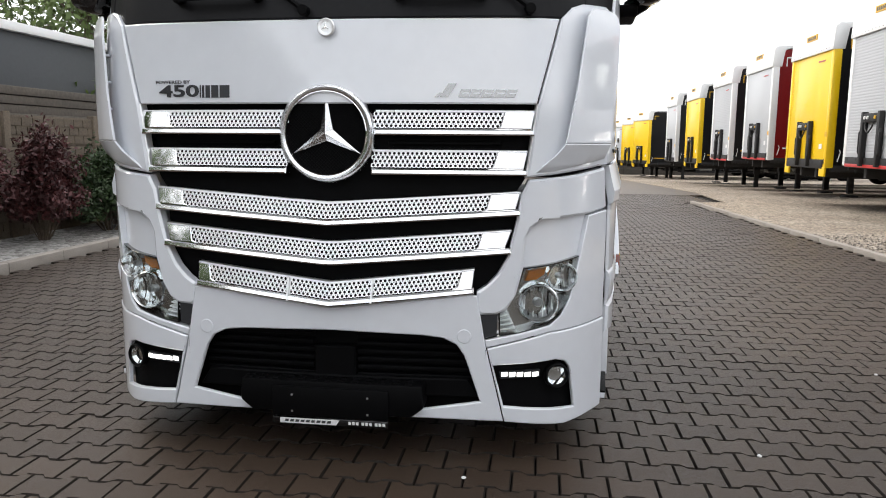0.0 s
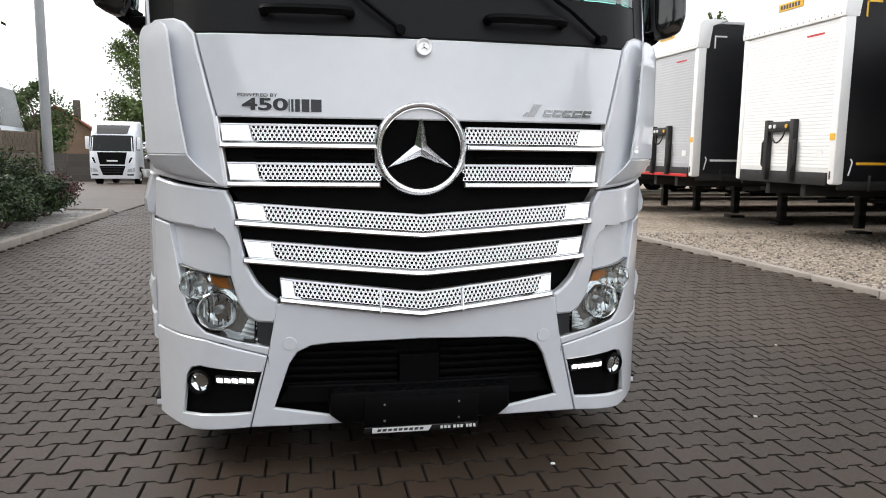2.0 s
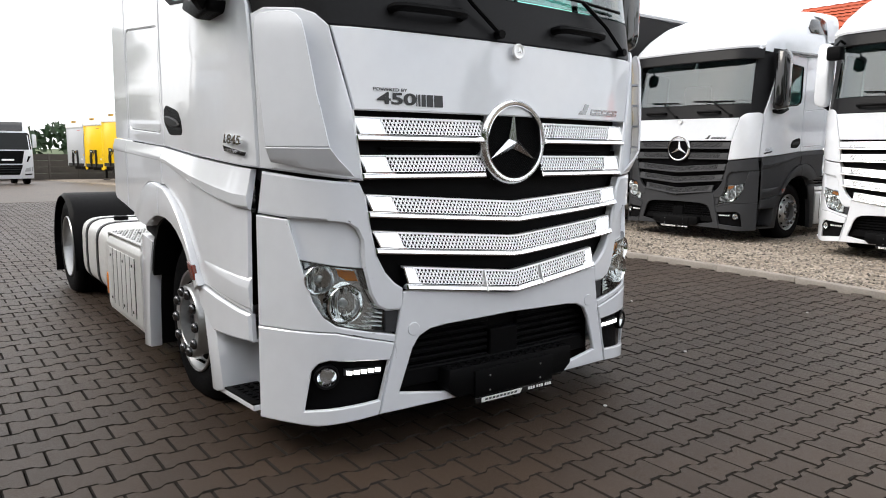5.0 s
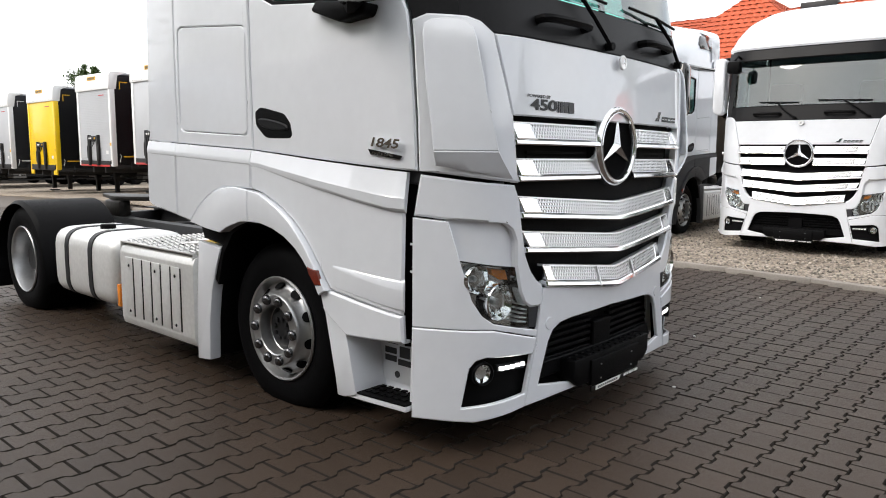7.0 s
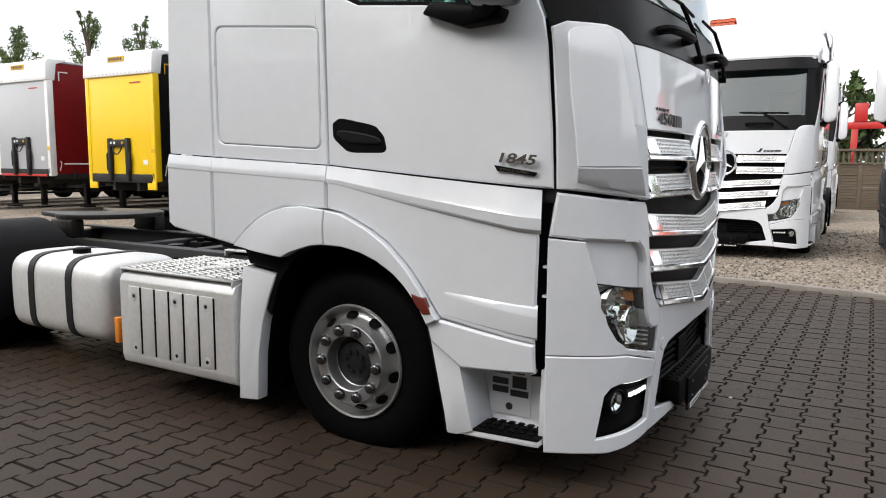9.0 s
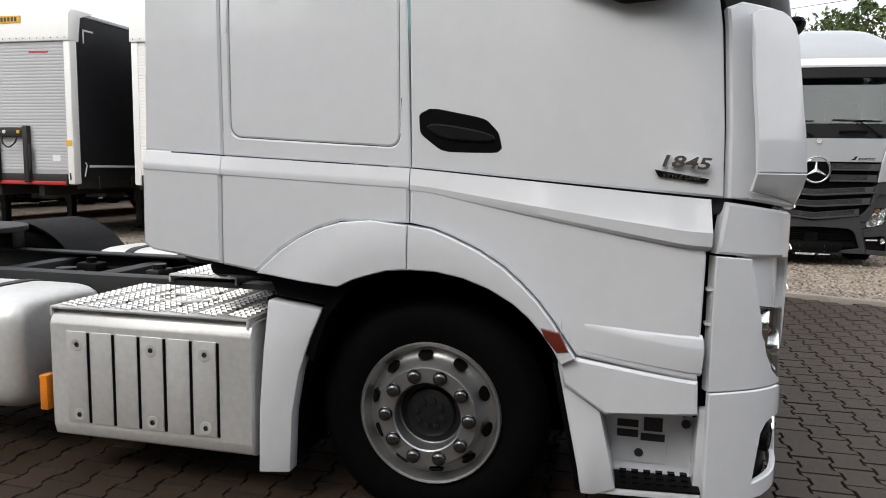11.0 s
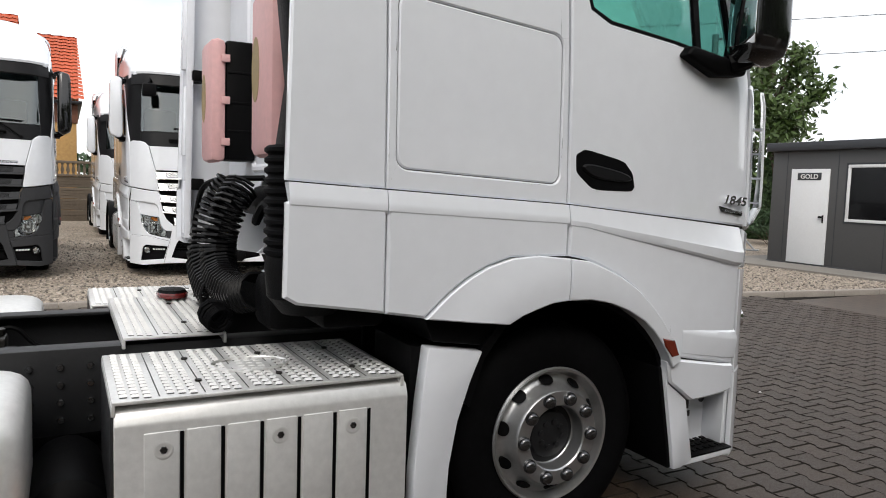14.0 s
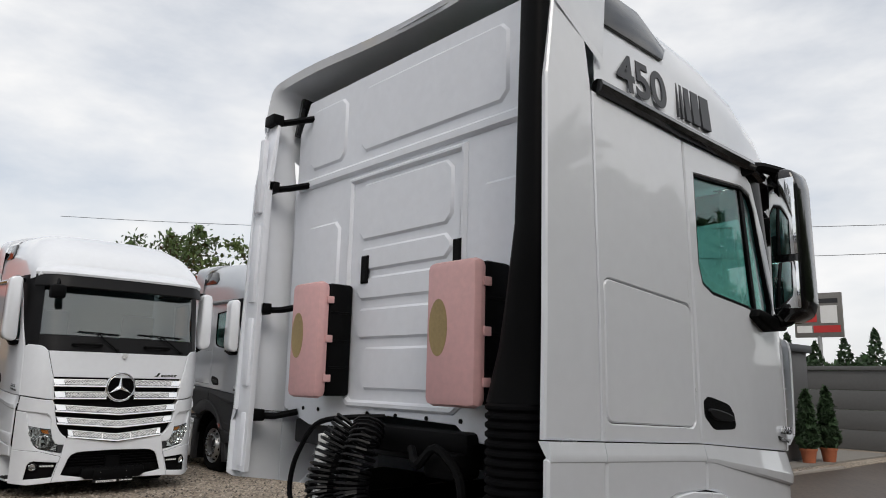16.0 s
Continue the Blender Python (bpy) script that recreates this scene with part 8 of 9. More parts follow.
# ---- fences ----
def panel_fence(name, x0, y0, x1, y1, h, label, style, mat=None, step=2.05):
    """Concrete panel fence: posts with stacked slabs between; style 'brick' or 'slat'."""
    mat = mat or CONCRETE
    root = thing(name, pose(0, 0, 0), label, "fence", "", "structure")
    d = Vector((x1 - x0, y1 - y0, 0))
    n = max(1, round(d.length / step))
    ang = math.degrees(math.atan2(d.y, d.x))
    post = slab = None
    bm = bmesh.new()
    box(bm, -0.065, 0.065, -0.065, 0.065, -0.1, h + 0.04, 0.012)
    first = None
    for i in range(n + 1):
        p = Vector((x0, y0, 0)) + d * (i / n)
        m = pose(p.x, p.y, fall(p.y), 0, 0, ang)
        if first is None:
            first = part("post", bm, mat, root)
            first.matrix_local = m
        else:
            o = first.copy()
            scene.collection.objects.link(o)
            o.matrix_local = m
    L = d.length / n - 0.10
    rows = 4
    hs = h / rows
    bm = bmesh.new()
    box(bm, -L / 2, L / 2, -0.02, 0.02, 0.004, hs - 0.004, 0.006)
    if style == "brick":
        br = 3
        for sd in (-1, 1):
            for r in range(br):
                bh = (hs - 0.06) / br
                k = 8
                bw = (L - 0.06) / k
                for c in range(-1, k):
                    a = -L / 2 + 0.03 + c * bw + (bw / 2 if r % 2 else 0)
                    b = min(a + bw, L / 2 - 0.03)
                    a = max(a, -L / 2 + 0.03)
                    if b - a < 0.04:
                        continue
                    box(bm, a + 0.008, b - 0.008, min(sd * 0.018, sd * 0.034), max(sd * 0.018, sd * 0.034), 0.03 + r * bh + 0.008, 0.03 + (r + 1) * bh - 0.006, 0)
    else:
        for sd in (-1, 1):
            for r in range(4):
                z = 0.02 + r * (hs - 0.02) / 4
                box(bm, -L / 2 + 0.01, L / 2 - 0.01, min(sd * 0.018, sd * 0.036), max(sd * 0.018, sd * 0.036), z, z + (hs - 0.02) / 4 - 0.022, 0)
    first = None
    for i in range(n):
        p = Vector((x0, y0, 0)) + d * ((i + 0.5) / n)
        for r in range(rows):
            m = pose(p.x, p.y, fall(p.y) + r * hs, 0, 0, ang)
            if first is None:
                first = part("slab", bm, mat, root)
                first.matrix_local = m
            else:
                o = first.copy()
                scene.collection.objects.link(o)
                o.matrix_local = m
    return root


panel_fence("fence_west", -7.25, -3.0, -7.25, 17.1, 1.75, "weathered brick-patterned concrete panel fence", "brick")
panel_fence("fence_north", -40.0, 44.0, 3.0, 61.0, 1.9, "dark concrete panel fence at the far end", "slat", CONCRETE_DARK)
panel_fence("fence_north_end", 3.0, 61.0, 45.0, 63.0, 1.9, "dark concrete panel fence behind the trailers", "slat", CONCRETE_DARK)
east = panel_fence("fence_east", 22.0, -12.0, 22.0, 40.0, 1.46, "grey slatted concrete panel fence along the gravel", "slat")
# house with a tiled gable roof beyond the far fence
house = thing("house", pose(-23.5, 70.0, fall(70.0), 0, 0, 12), "small brown house with a red-brown gable roof", "house")
bm = bmesh.new()
prism(bm, [(-4.0, -0.1), (4.0, -0.1), (4.0, 3.3), (0.0, 6.0), (-4.0, 3.3)], lambda p, q, a: (p, a, q), 0.0, 9.0, 0.02)
part("wall", bm, surf("brown_render", (0.20, 0.13, 0.09), 0.9, 0, 0.2, 12, 0.6, bump=0.2), house)
ROOF_TILE = surf("red_brown_roof_tile", (0.22, 0.075, 0.045), 0.8, 0, 0.25, 12, 0.7, bump=0.3)
for sg in (-1, 1):
    bm = bmesh.new()
    prism(bm, [(sg * 4.5, 3.02), (0.0, 6.06), (0.0, 6.24), (sg * 4.5, 3.18)], lambda p, q, a: (p, a, q), -0.4, 9.4, 0.01)
    bmesh.ops.recalc_face_normals(bm, faces=bm.faces[:])
    part("roof", bm, ROOF_TILE, house)
bm = bmesh.new()
box(bm, 1.2, 1.8, 3.0, 3.6, 4.6, 6.9, 0.02)
part("chimney", bm, CONCRETE_DARK, house)

# concrete balusters on the east fence
for z0, z1 in ((1.46, 1.52), (1.88, 1.96)):
    bm = bmesh.new()
    box(bm, 21.92, 22.08, -2.0, 16.0, z0, z1, 0.01)
    part("rail", bm, CONCRETE, east)
bm = bmesh.new()
lathe(bm, [(0.05, 1.52), (0.03, 1.56), (0.055, 1.64), (0.05, 1.70), (0.028, 1.80), (0.05, 1.88)], (0, 0, 0), (0, 0, 1), 8)
first = part("baluster", bm, CONCRETE, east)
first.location = (22.0, -1.9, 0)
for k in range(1, 112):
    o = first.copy()
    scene.collection.objects.link(o)
    o.location = (22.0, -1.9 + k * 0.16, 0)

# grey shed with a white fascia behind the fence
SHEET_GREY = surf("dark_sheet_metal", (0.045, 0.048, 0.052), 0.5, 0.2, 0.12, 10, 0.6)
bm = bmesh.new()
box(bm, -30, -13.0, 5.0, 26.0, -0.2, 4.05, 0.02)
shed = thing("shed", pose(0, 0, 0), "long dark grey sheet-metal shed behind the fence", "shed")
part("wall", bm, SHEET_GREY, shed)
bm = bmesh.new()
box(bm, -30.2, -12.85, 4.8, 26.2, 4.05, 4.28, 0.02)
part("fascia", bm, TRAILER_WHITE, shed)
# weathered boards stacked behind the fence
WOOD_GREY = surf("weathered_wood", (0.10, 0.085, 0.07), 0.9, 0, 0.35, 20, 2, bump=0.4)
boards = thing("board_stack", pose(0, 0, 0), "stack of weathered grey boards behind the fence", "boards")
for i in range(3):
    bm = bmesh.new()
    box(bm, -7.75 - 0.03 * i, -7.45 + 0.02 * i, 2.0, 13.2 - i * 0.7, 1.78 + i * 0.13, 1.90 + i * 0.13, 0.01)
    part("board", bm, WOOD_GREY, boards)
bm = bmesh.new()
box(bm, -7.85, -7.42, 2.0, 13.0, 0.0, 1.78, 0.01)
part("support", bm, WOOD_GREY, boards)

# lamp posts
def pole(m, h, r, label, heads=()):
    T = thing("street_lamp", m, label, "lamp post")
    bm = bmesh.new()
    tube(bm, [(0, 0, -0.05), (0, 0, h * 0.5), (0, 0, h)], r, 12, r * 0.72)
    box(bm, -0.2, 0.2, -0.2, 0.2, -0.02, 0.05, 0.01)
    part("pole", bm, CONC_POLE, T)
    for (dx, dy, z, w) in heads:
        bm = bmesh.new()
        tube(bm, [(0, 0, z - 0.1), (dx * 0.6, dy * 0.6, z + 0.05), (dx, dy, z + 0.06)], 0.03, 6)
        box(bm, dx - w, dx + w, dy - w * 0.6, dy + w * 0.6, z, z + 0.14, 0.03)
        part("lamp_head", bm, PLASTIC_GREY, T)
    return T


CONC_POLE = surf("galvanised_pole", (0.33, 0.34, 0.35), 0.55, 0.2, 0.12, 30, 2, bump=0.1)
pole(pose(-6.85, 16.6, 0.05), 8.5, 0.11, "grey round lamp post at the planting bed's end")
pole(pose(8.1, -20.0, 0), 9.1, 0.10, "tall mast with floodlights", ((0.5, 0.2, 9.0, 0.22), (-0.6, -0.2, 8.8, 0.2)))
pole(pose(14.2, -14.3, 0), 7.2, 0.16, "concrete street lamp post with a side arm", ((-0.9, -0.8, 7.1, 0.18),))
pole(pose(19.5, -9.5, 0), 7.4, 0.10, "slim wooden power line post")

BARN_0, BARN_1 = -12.6, -3.0
YELLOW_PLASTER = surf("yellow_plaster", (0.62, 0.46, 0.22), 0.85, 0, 0.08, 12, 0.8)
# red-roofed yellow house
TILE = surf("red_roof_tile", (0.46, 0.085, 0.032), 0.7, 0, 0.18, 20, 0.8, bump=0.2, rand=0.15)
YELLOW_BRICK = surf("yellow_brick", (0.42, 0.25, 0.09), 0.85, 0, 0.2, 12, 1, bump=0.3)
house = thing("house", pose(0, 0, 0), "yellow brick house with a red tiled hip roof", "house")
bm = bmesh.new()
box(bm, 24.6, 33.8, 5.8, 20.6, -0.1, 4.1, 0.02)
HOUSE_BROWN = surf("brown_boarding", (0.14, 0.055, 0.03), 0.7, 0, 0.15, 12, 1, bump=0.2)
part("wall", bm, YELLOW_BRICK, house)


def tiled(name, a, b, c, d, parent, rows, cols):
    """A roof slope a-b (eaves) to c-d (ridge) as lapped courses of half-round tiles."""
    a, b, c, d = (Vector(p) for p in (a, b, c, d))
    V, F = [], []
    nrm = (b - a).cross(d - a).normalized()
    if nrm.z < 0:
        nrm = -nrm
    for r in range(rows):
        l0, r0 = a.lerp(d, r / rows), b.lerp(c, r / rows)
        l1, r1 = a.lerp(d, (r + 1.12) / rows), b.lerp(c, (r + 1.12) / rows)
        k = max(3, int(cols * (r0 - l0).length / (b - a).length))
        for i in range(k * 3 + 1):
            t = i / (k * 3)
            w = 0.035 * (0, 1, 0.55)[i % 3]
            V += [l0.lerp(r0, t) + nrm * (w + 0.05), l1.lerp(r1, t) + nrm * (w + 0.01)]
        bse = len(V) - 2 * (k * 3 + 1)
        for i in range(k * 3):
            F.append((bse + 2 * i, bse + 2 * i + 2, bse + 2 * i + 3, bse + 2 * i + 1))
    return mesh_part(name, V, F, TILE, parent)


E0, E1, E2, RX0 = 4.12, 7.68, 7.06, 29.2
tiled("roof", (24.2, 21.0, E0), (24.2, 7.75, E0), (RX0, 7.75, E1), (RX0, 17.5, E1), house, 20, 46)
tiled("roof", (34.2, 7.75, E0), (34.2, 21.0, E0), (RX0, 17.5, E1), (RX0, 7.75, E1), house, 12, 24)
tiled("roof", (34.2, 21.0, E0), (24.2, 21.0, E0), (RX0, 17.5, E1), (RX0 - 0.05, 17.5, E1), house, 12, 24)
tiled("wing_roof", (24.2, 7.75, E0), (24.2, 5.55, E0), (RX0, 5.70, E2), (RX0, 7.75, E2), house, 18, 8)
tiled("wing_roof", (34.2, 5.55, E0), (34.2, 7.75, E0), (RX0, 7.75, E2), (RX0, 5.70, E2), house, 10, 6)
tiled("front_roof", (23.9, 17.0, E0), (23.9, 7.0, E0), (27.0, 11.74, 8.12), (27.0, 11.80, 8.12), house, 20, 34)
tiled("front_roof", (23.9, 7.0, E0), (31.0, 7.0, E0), (31.0, 11.74, 8.12), (27.0, 11.74, 8.12), house, 20, 24)
tiled("front_roof", (31.0, 17.0, E0), (23.9, 17.0, E0), (27.0, 11.80, 8.12), (31.0, 11.80, 8.12), house, 20, 24)
bm = bmesh.new()
box(bm, 24.15, 34.0, 5.62, 20.8, 4.0, 4.10, 0.02)
part("soffit", bm, FRAME, house)
bm = bmesh.new()
prism(bm, [(24.6, 4.1), (RX0, E2 - 0.12), (33.8, 4.1)], lambda p, q, a: (p, a, q), 5.80, 5.95)
part("gable", bm, YELLOW_BRICK, house)
bm = bmesh.new()
prism(bm, [(24.6, 4.1), (RX0, E1 - 0.12), (33.8, 4.1)], lambda p, q, a: (p, a, q), 7.80, 7.95)
part("gable", bm, YELLOW_BRICK, house)
bm = bmesh.new()
box(bm, 24.54, 25.0, 5.76, 20.0, 3.35, 4.02, 0.01)
part("upper_wall", bm, HOUSE_BROWN, house, "brown boarded band under the eaves")
bm = bmesh.new()
box(bm, 29.0, 29.6, 9.2, 10.6, 7.4, 7.86, 0.02)
part("chimney", bm, FRAME, house, "dark low chimney on the ridge")
for y in (10.0, 12.2, 14.9):
    bm = bmesh.new()
    box(bm, 24.46, 24.56, y - 0.5, y + 0.5, 2.0, 3.2, 0.02)
    w = part("window", bm, TRAILER_WHITE, house)
    bm = bmesh.new()
    box(bm, 24.45, 24.48, y - 0.43, y + 0.43, 2.07, 3.13, 0)
    part("pane", bm, GLOSS_BLACK, w)

# long low barn with a red sheet roof behind the east fence
SHEET_RED = surf("red_sheet_roof", (0.50, 0.055, 0.025), 0.5, 0, 0.08, 10, 0.6)
barn = thing("barn", pose(0, 0, 0), "low yellow barn with a red sheet-metal roof", "barn")
bm = bmesh.new()
box(bm, 25.2, 33.0, BARN_0, BARN_1, -0.1, 3.2, 0.02)
part("wall", bm, YELLOW_PLASTER, barn)
for k, (xa, za, xb, zb_) in enumerate(((24.8, 3.15, 29.2, 6.25), (33.4, 3.15, 29.2, 6.25))):
    V, F = [], []
    n = int((BARN_1 - BARN_0 + 0.6) / 0.10)
    for i in range(n + 1):
        y = BARN_0 - 0.3 + i * 0.10
        for j in range(13):
            t = j / 12
            V.append((xa + (xb - xa) * t, y, za + (zb_ - za) * t + (0.02 if i % 2 else 0.0) + (0.03 if j % 2 else 0.0)))
    for i in range(n):
        for j in range(12):
            b = i * 13 + j
            F.append((b, b + 1, b + 14, b + 13))
    mesh_part("roof_sheet", V, F, SHEET_RED, barn)
bm = bmesh.new()
box(bm, 24.78, 24.90, BARN_0 - 0.3, BARN_1 + 0.3, 3.02, 3.14, 0.01)
part("gutter", bm, FRAME, barn)

# ---- office hut ----
HUT = surf("hut_grey_panel", (0.066, 0.066, 0.067), 0.55, 0, 0.06, 25, 1.2)
HUT_TRIM = surf("hut_roof_trim", (0.035, 0.038, 0.044), 0.5, 0.1, 0.1, 25, 1.2)
WHITE_DOOR = surf("white_door", (0.70, 0.71, 0.72), 0.4, 0, 0.04, 25, 1.2)
hut = thing("office_hut", pose(0, 0, 0), "dark grey panelled site office hut with white door", "site office")
HX0, HX1, HY0, HY1 = 3.30, 6.62, -10.65, -8.05
bm = bmesh.new()
box(bm, HX0, HX1, HY0, HY1, 0.06, 2.52, 0.01)
part("wall", bm, HUT, hut)
for x in (4.0, 5.05, 6.25):
    bm = bmesh.new()
    box(bm, x - 0.006, x + 0.006, HY1 - 0.002, HY1 + 0.004, 0.1, 2.5, 0)
    part("panel_joint", bm, HUT_TRIM, hut)
for (a, b, c, d, e, f) in ((HX0 - 0.10, HX1 + 0.10, HY0 - 0.1, HY1 + 0.14, 2.52, 2.70), (HX0 - 0.02, HX1 + 0.02, HY0 - 0.02, HY1 + 0.02, -0.02, 0.07)):
    bm = bmesh.new()
    box(bm, a, b, c, d, e, f, 0.015)
    part("roof_edge" if e > 1 else "base_frame", bm, HUT_TRIM, hut)
bm = bmesh.new()
box(bm, HX0 - 0.005, HX0 + 0.06, HY1 - 0.06, HY1 + 0.012, 0.06, 2.52, 0.01)
part("corner_trim", bm, HUT_TRIM, hut)


def window(parent, x0, x1, z0, z1, y, side=False):
    P = (lambda p, q, a: (p, a, q)) if not side else (lambda p, q, a: (HX0 - (a - HY1), p, q))
    w = None
    for (a, b, c, d) in ((x0, x1, z0, z0 + 0.06), (x0, x1, z1 - 0.06, z1), (x0, x0 + 0.06, z0 + 0.06, z1 - 0.06), (x1 - 0.06, x1, z0 + 0.06, z1 - 0.06)):
        bm = bmesh.new()
        prism(bm, [(a, c), (b, c), (b, d), (a, d)], P, HY1 - 0.02, HY1 + 0.035, 0.006)
        o = part("window_frame", bm, WHITE_DOOR, w or parent)
        w = w or o
    bm = bmesh.new()
    prism(bm, [(x0 + 0.05, z0 + 0.05), (x1 - 0.05, z0 + 0.05), (x1 - 0.05, z1 - 0.05), (x0 + 0.05, z1 - 0.05)], P, HY1 + 0.004, HY1 + 0.012)
    part("pane", bm, GLOSS_BLACK, w)
    bm = bmesh.new()
    prism(bm, [(x0 - 0.05, z0 - 0.04), (x1 + 0.05, z0 - 0.04), (x1 + 0.05, z1 + 0.04), (x0 - 0.05, z1 + 0.04)], P, HY1 - 0.01, HY1 + 0.006)
    part("surround", bm, HUT_TRIM, w)


window(hut, 3.60, 4.82, 1.03, 2.20, HY1)
window(hut, -9.55, -8.66, 1.10, 2.24, HY1, True)
bm = bmesh.new()
box(bm, 5.22, 6.12, HY1 - 0.02, HY1 + 0.03, 0.08, 2.12, 0.01)
door = part("door", bm, WHITE_DOOR, hut)
bm = bmesh.new()
box(bm, 5.29, 5.40, HY1 + 0.03, HY1 + 0.07, 1.08, 1.12, 0.01)
box(bm, 5.29, 5.32, HY1 + 0.03, HY1 + 0.05, 0.98, 1.14, 0.005)
part("handle", bm, PLASTIC, door)
bm = bmesh.new()
box(bm, 5.40, 5.96, HY1 + 0.03, HY1 + 0.036, 1.88, 2.04, 0.002)
sign = part("door_sign", bm, HUT_TRIM, door)
writing("GOLD", 0.13, Matrix.Translation((5.68, HY1 + 0.0375, 1.955)) @ pose(0, 0, 0, 0, 0, 180) @ pose(0, 0, 0, 90), WHITE_MARK, door, "lettering", 0.001, "", 1.15, 0.003)
bm = bmesh.new()
box(bm, 3.42, 4.0, HY1, HY1 + 0.05, 2.36, 2.46, 0.01)
part("sign_bar", bm, PLATE_YELLOW, hut)
bm = bmesh.new()
box(bm, 3.45, 3.60, HY1, HY1 + 0.02, 0.40, 0.47, 0.005)
part("vent", bm, WHITE_DOOR, hut)
bm = bmesh.new()
box(bm, HX0 - 0.02, HX0, -8.4, -8.25, 0.40, 0.47, 0.005)
part("vent", bm, WHITE_DOOR, hut)
sheet("hut_slab", [(2.6, -14.0), (7.6, -14.0), (7.6, -6.9), (2.75, -6.9)], 0.05, 0.05, SLAB, "concrete slab round the office hut", "slab")

# potted thujas, grey garden wall, billboard behind the hut
TERRA = surf("terracotta", (0.36, 0.11, 0.05), 0.8, 0, 0.12, 30, 3, bump=0.1)
for i, (x, y, s) in enumerate(((2.95, -9.55, 1.0), (2.78, -10.25, 1.05))):
    pot = thing("plant_pot", pose(x, y, 0.05), "round terracotta plant pot on the slab", "pot", "potted thujas")
    bm = bmesh.new()
    lathe(bm, [(0, 0), (0.13, 0), (0.17, 0.26), (0.19, 0.26), (0.19, 0.31), (0.165, 0.31), (0.16, 0.28), (0, 0.28)], (0, 0, 0), (0, 0, 1), 20)
    part("pot", bm, TERRA, pot)
    thuja(pose(x, y, 0.33), 1.25 * s, 0.24, "young thuja growing in a terracotta pot", 700 + i, LEAF_DARK, 1500, "potted thujas")
bm = bmesh.new()
WALL_GREY = surf("grey_garden_wall", (0.12, 0.12, 0.118), 0.8, 0, 0.1, 15, 0.8, bump=0.15)
gw = thing("garden_wall", pose(0, 0, 0), "grey panelled wall behind the office hut", "wall", "", "structure")
for i in range(4):
    bm = bmesh.new()
    box(bm, -14.0, 9.0, -15.14, -15.0, 0.02 + i * 0.55, 0.56 + i * 0.55, 0.008)
    part("panel", bm, WALL_GREY, gw)
bm = bmesh.new()
box(bm, -14.0, 9.0, -15.2, -14.94, 2.22, 2.34, 0.01)
part("coping", bm, WALL_GREY, gw)
for i in range(5):
    thuja(pose(7.5 - i * 0.9, -17.5, 0), 3.3 + 0.2 * math.sin(i * 2), 0.55, "dark green thuja behind the grey wall", 740 + i, LEAF_DARK, 1400)
bill = thing("billboard", pose(8.35, -25.0, 0, 0, 0, 8), "red and grey advertising board on a steel post", "billboard")
bm = bmesh.new()
tube(bm, [(0, 0, -0.05), (0, 0, 3.9)], 0.09, 10)
part("post", bm, CONC_POLE, bill)
bm = bmesh.new()
box(bm, -0.95, 0.95, -0.08, 0.08, 3.85, 5.75, 0.02)
board = part("board", bm, CRATE, bill)
for (a, b, c, d, mat) in ((-0.85, 0.2, 4.05, 4.35, RED), (0.05, 0.85, 4.5, 5.3, RED), (-0.75, -0.1, 4.45, 5.2, WHITE_MARK), (-0.8, 0.0, 5.3, 5.5, PLASTIC_GREY), (0.25, 0.85, 4.05, 4.35, WHITE_MARK)):
    bm = bmesh.new()
    box(bm, a, b, 0.078, 0.086, c, d, 0)
    part("print_field", bm, mat, board)

arm = thing("loading_arm", pose(22.7, 0, 0), "red steel loading arm with black struts behind the fence", "crane")
bm = bmesh.new()
box(bm, -0.12, 0.12, 1.2, 3.05, 2.62, 2.84, 0.01)
part("beam", bm, RED, arm)
bm = bmesh.new()
box(bm, -0.15, 0.15, 2.48, 2.86, 2.84, 3.45, 0.02)
part("cabinet", bm, RED, arm)
bm = bmesh.new()
box(bm, -0.10, 0.10, 2.72, 2.92, -0.05, 2.62, 0.01)
part("post", bm, RED, arm)
for a, b in (((2.86, 1.9), (2.2, 2.7)), ((2.3, 1.9), (2.45, 2.65)), ((2.35, 1.9), (1.4, 2.5))):
    bm = bmesh.new()
    tube(bm, [(0.1, a[0], a[1]), (0.1, b[0], b[1])], 0.045, 6)
    part("strut", bm, PLASTIC, arm)

# timber beam and barrier by the gravel
bm = bmesh.new()
box(bm, -1.3, 1.3, -0.07, 0.07, 0.0, 0.13, 0.01)
beam = part("beam", bm, WOOD_GREY)
beam.matrix_world = pose(7.4, -6.6, 0.01, 0, 0, -32)
tagged(beam, "dark wooden beam lying on the gravel", "beam")
bar = thing("road_barrier", pose(9.4, -10.3, 0, 0, 0, 40), "grey steel stand with a red end on gravel", "barrier")
bm = bmesh.new()
tube(bm, [(-0.5, 0, 0.02), (0.35, 0, 0.95)], 0.03, 6)
tube(bm, [(0.35, 0, 0.95), (0.5, 0, 0.02)], 0.03, 6)
tube(bm, [(-0.6, 0, 0.03), (0.7, 0, 0.03)], 0.03, 6)
part("stand", bm, CONC_POLE, bar)
bm = bmesh.new()
box(bm, 0.30, 0.62, -0.05, 0.05, 0.90, 1.0, 0.01)
part("red_end", bm, RED, bar)

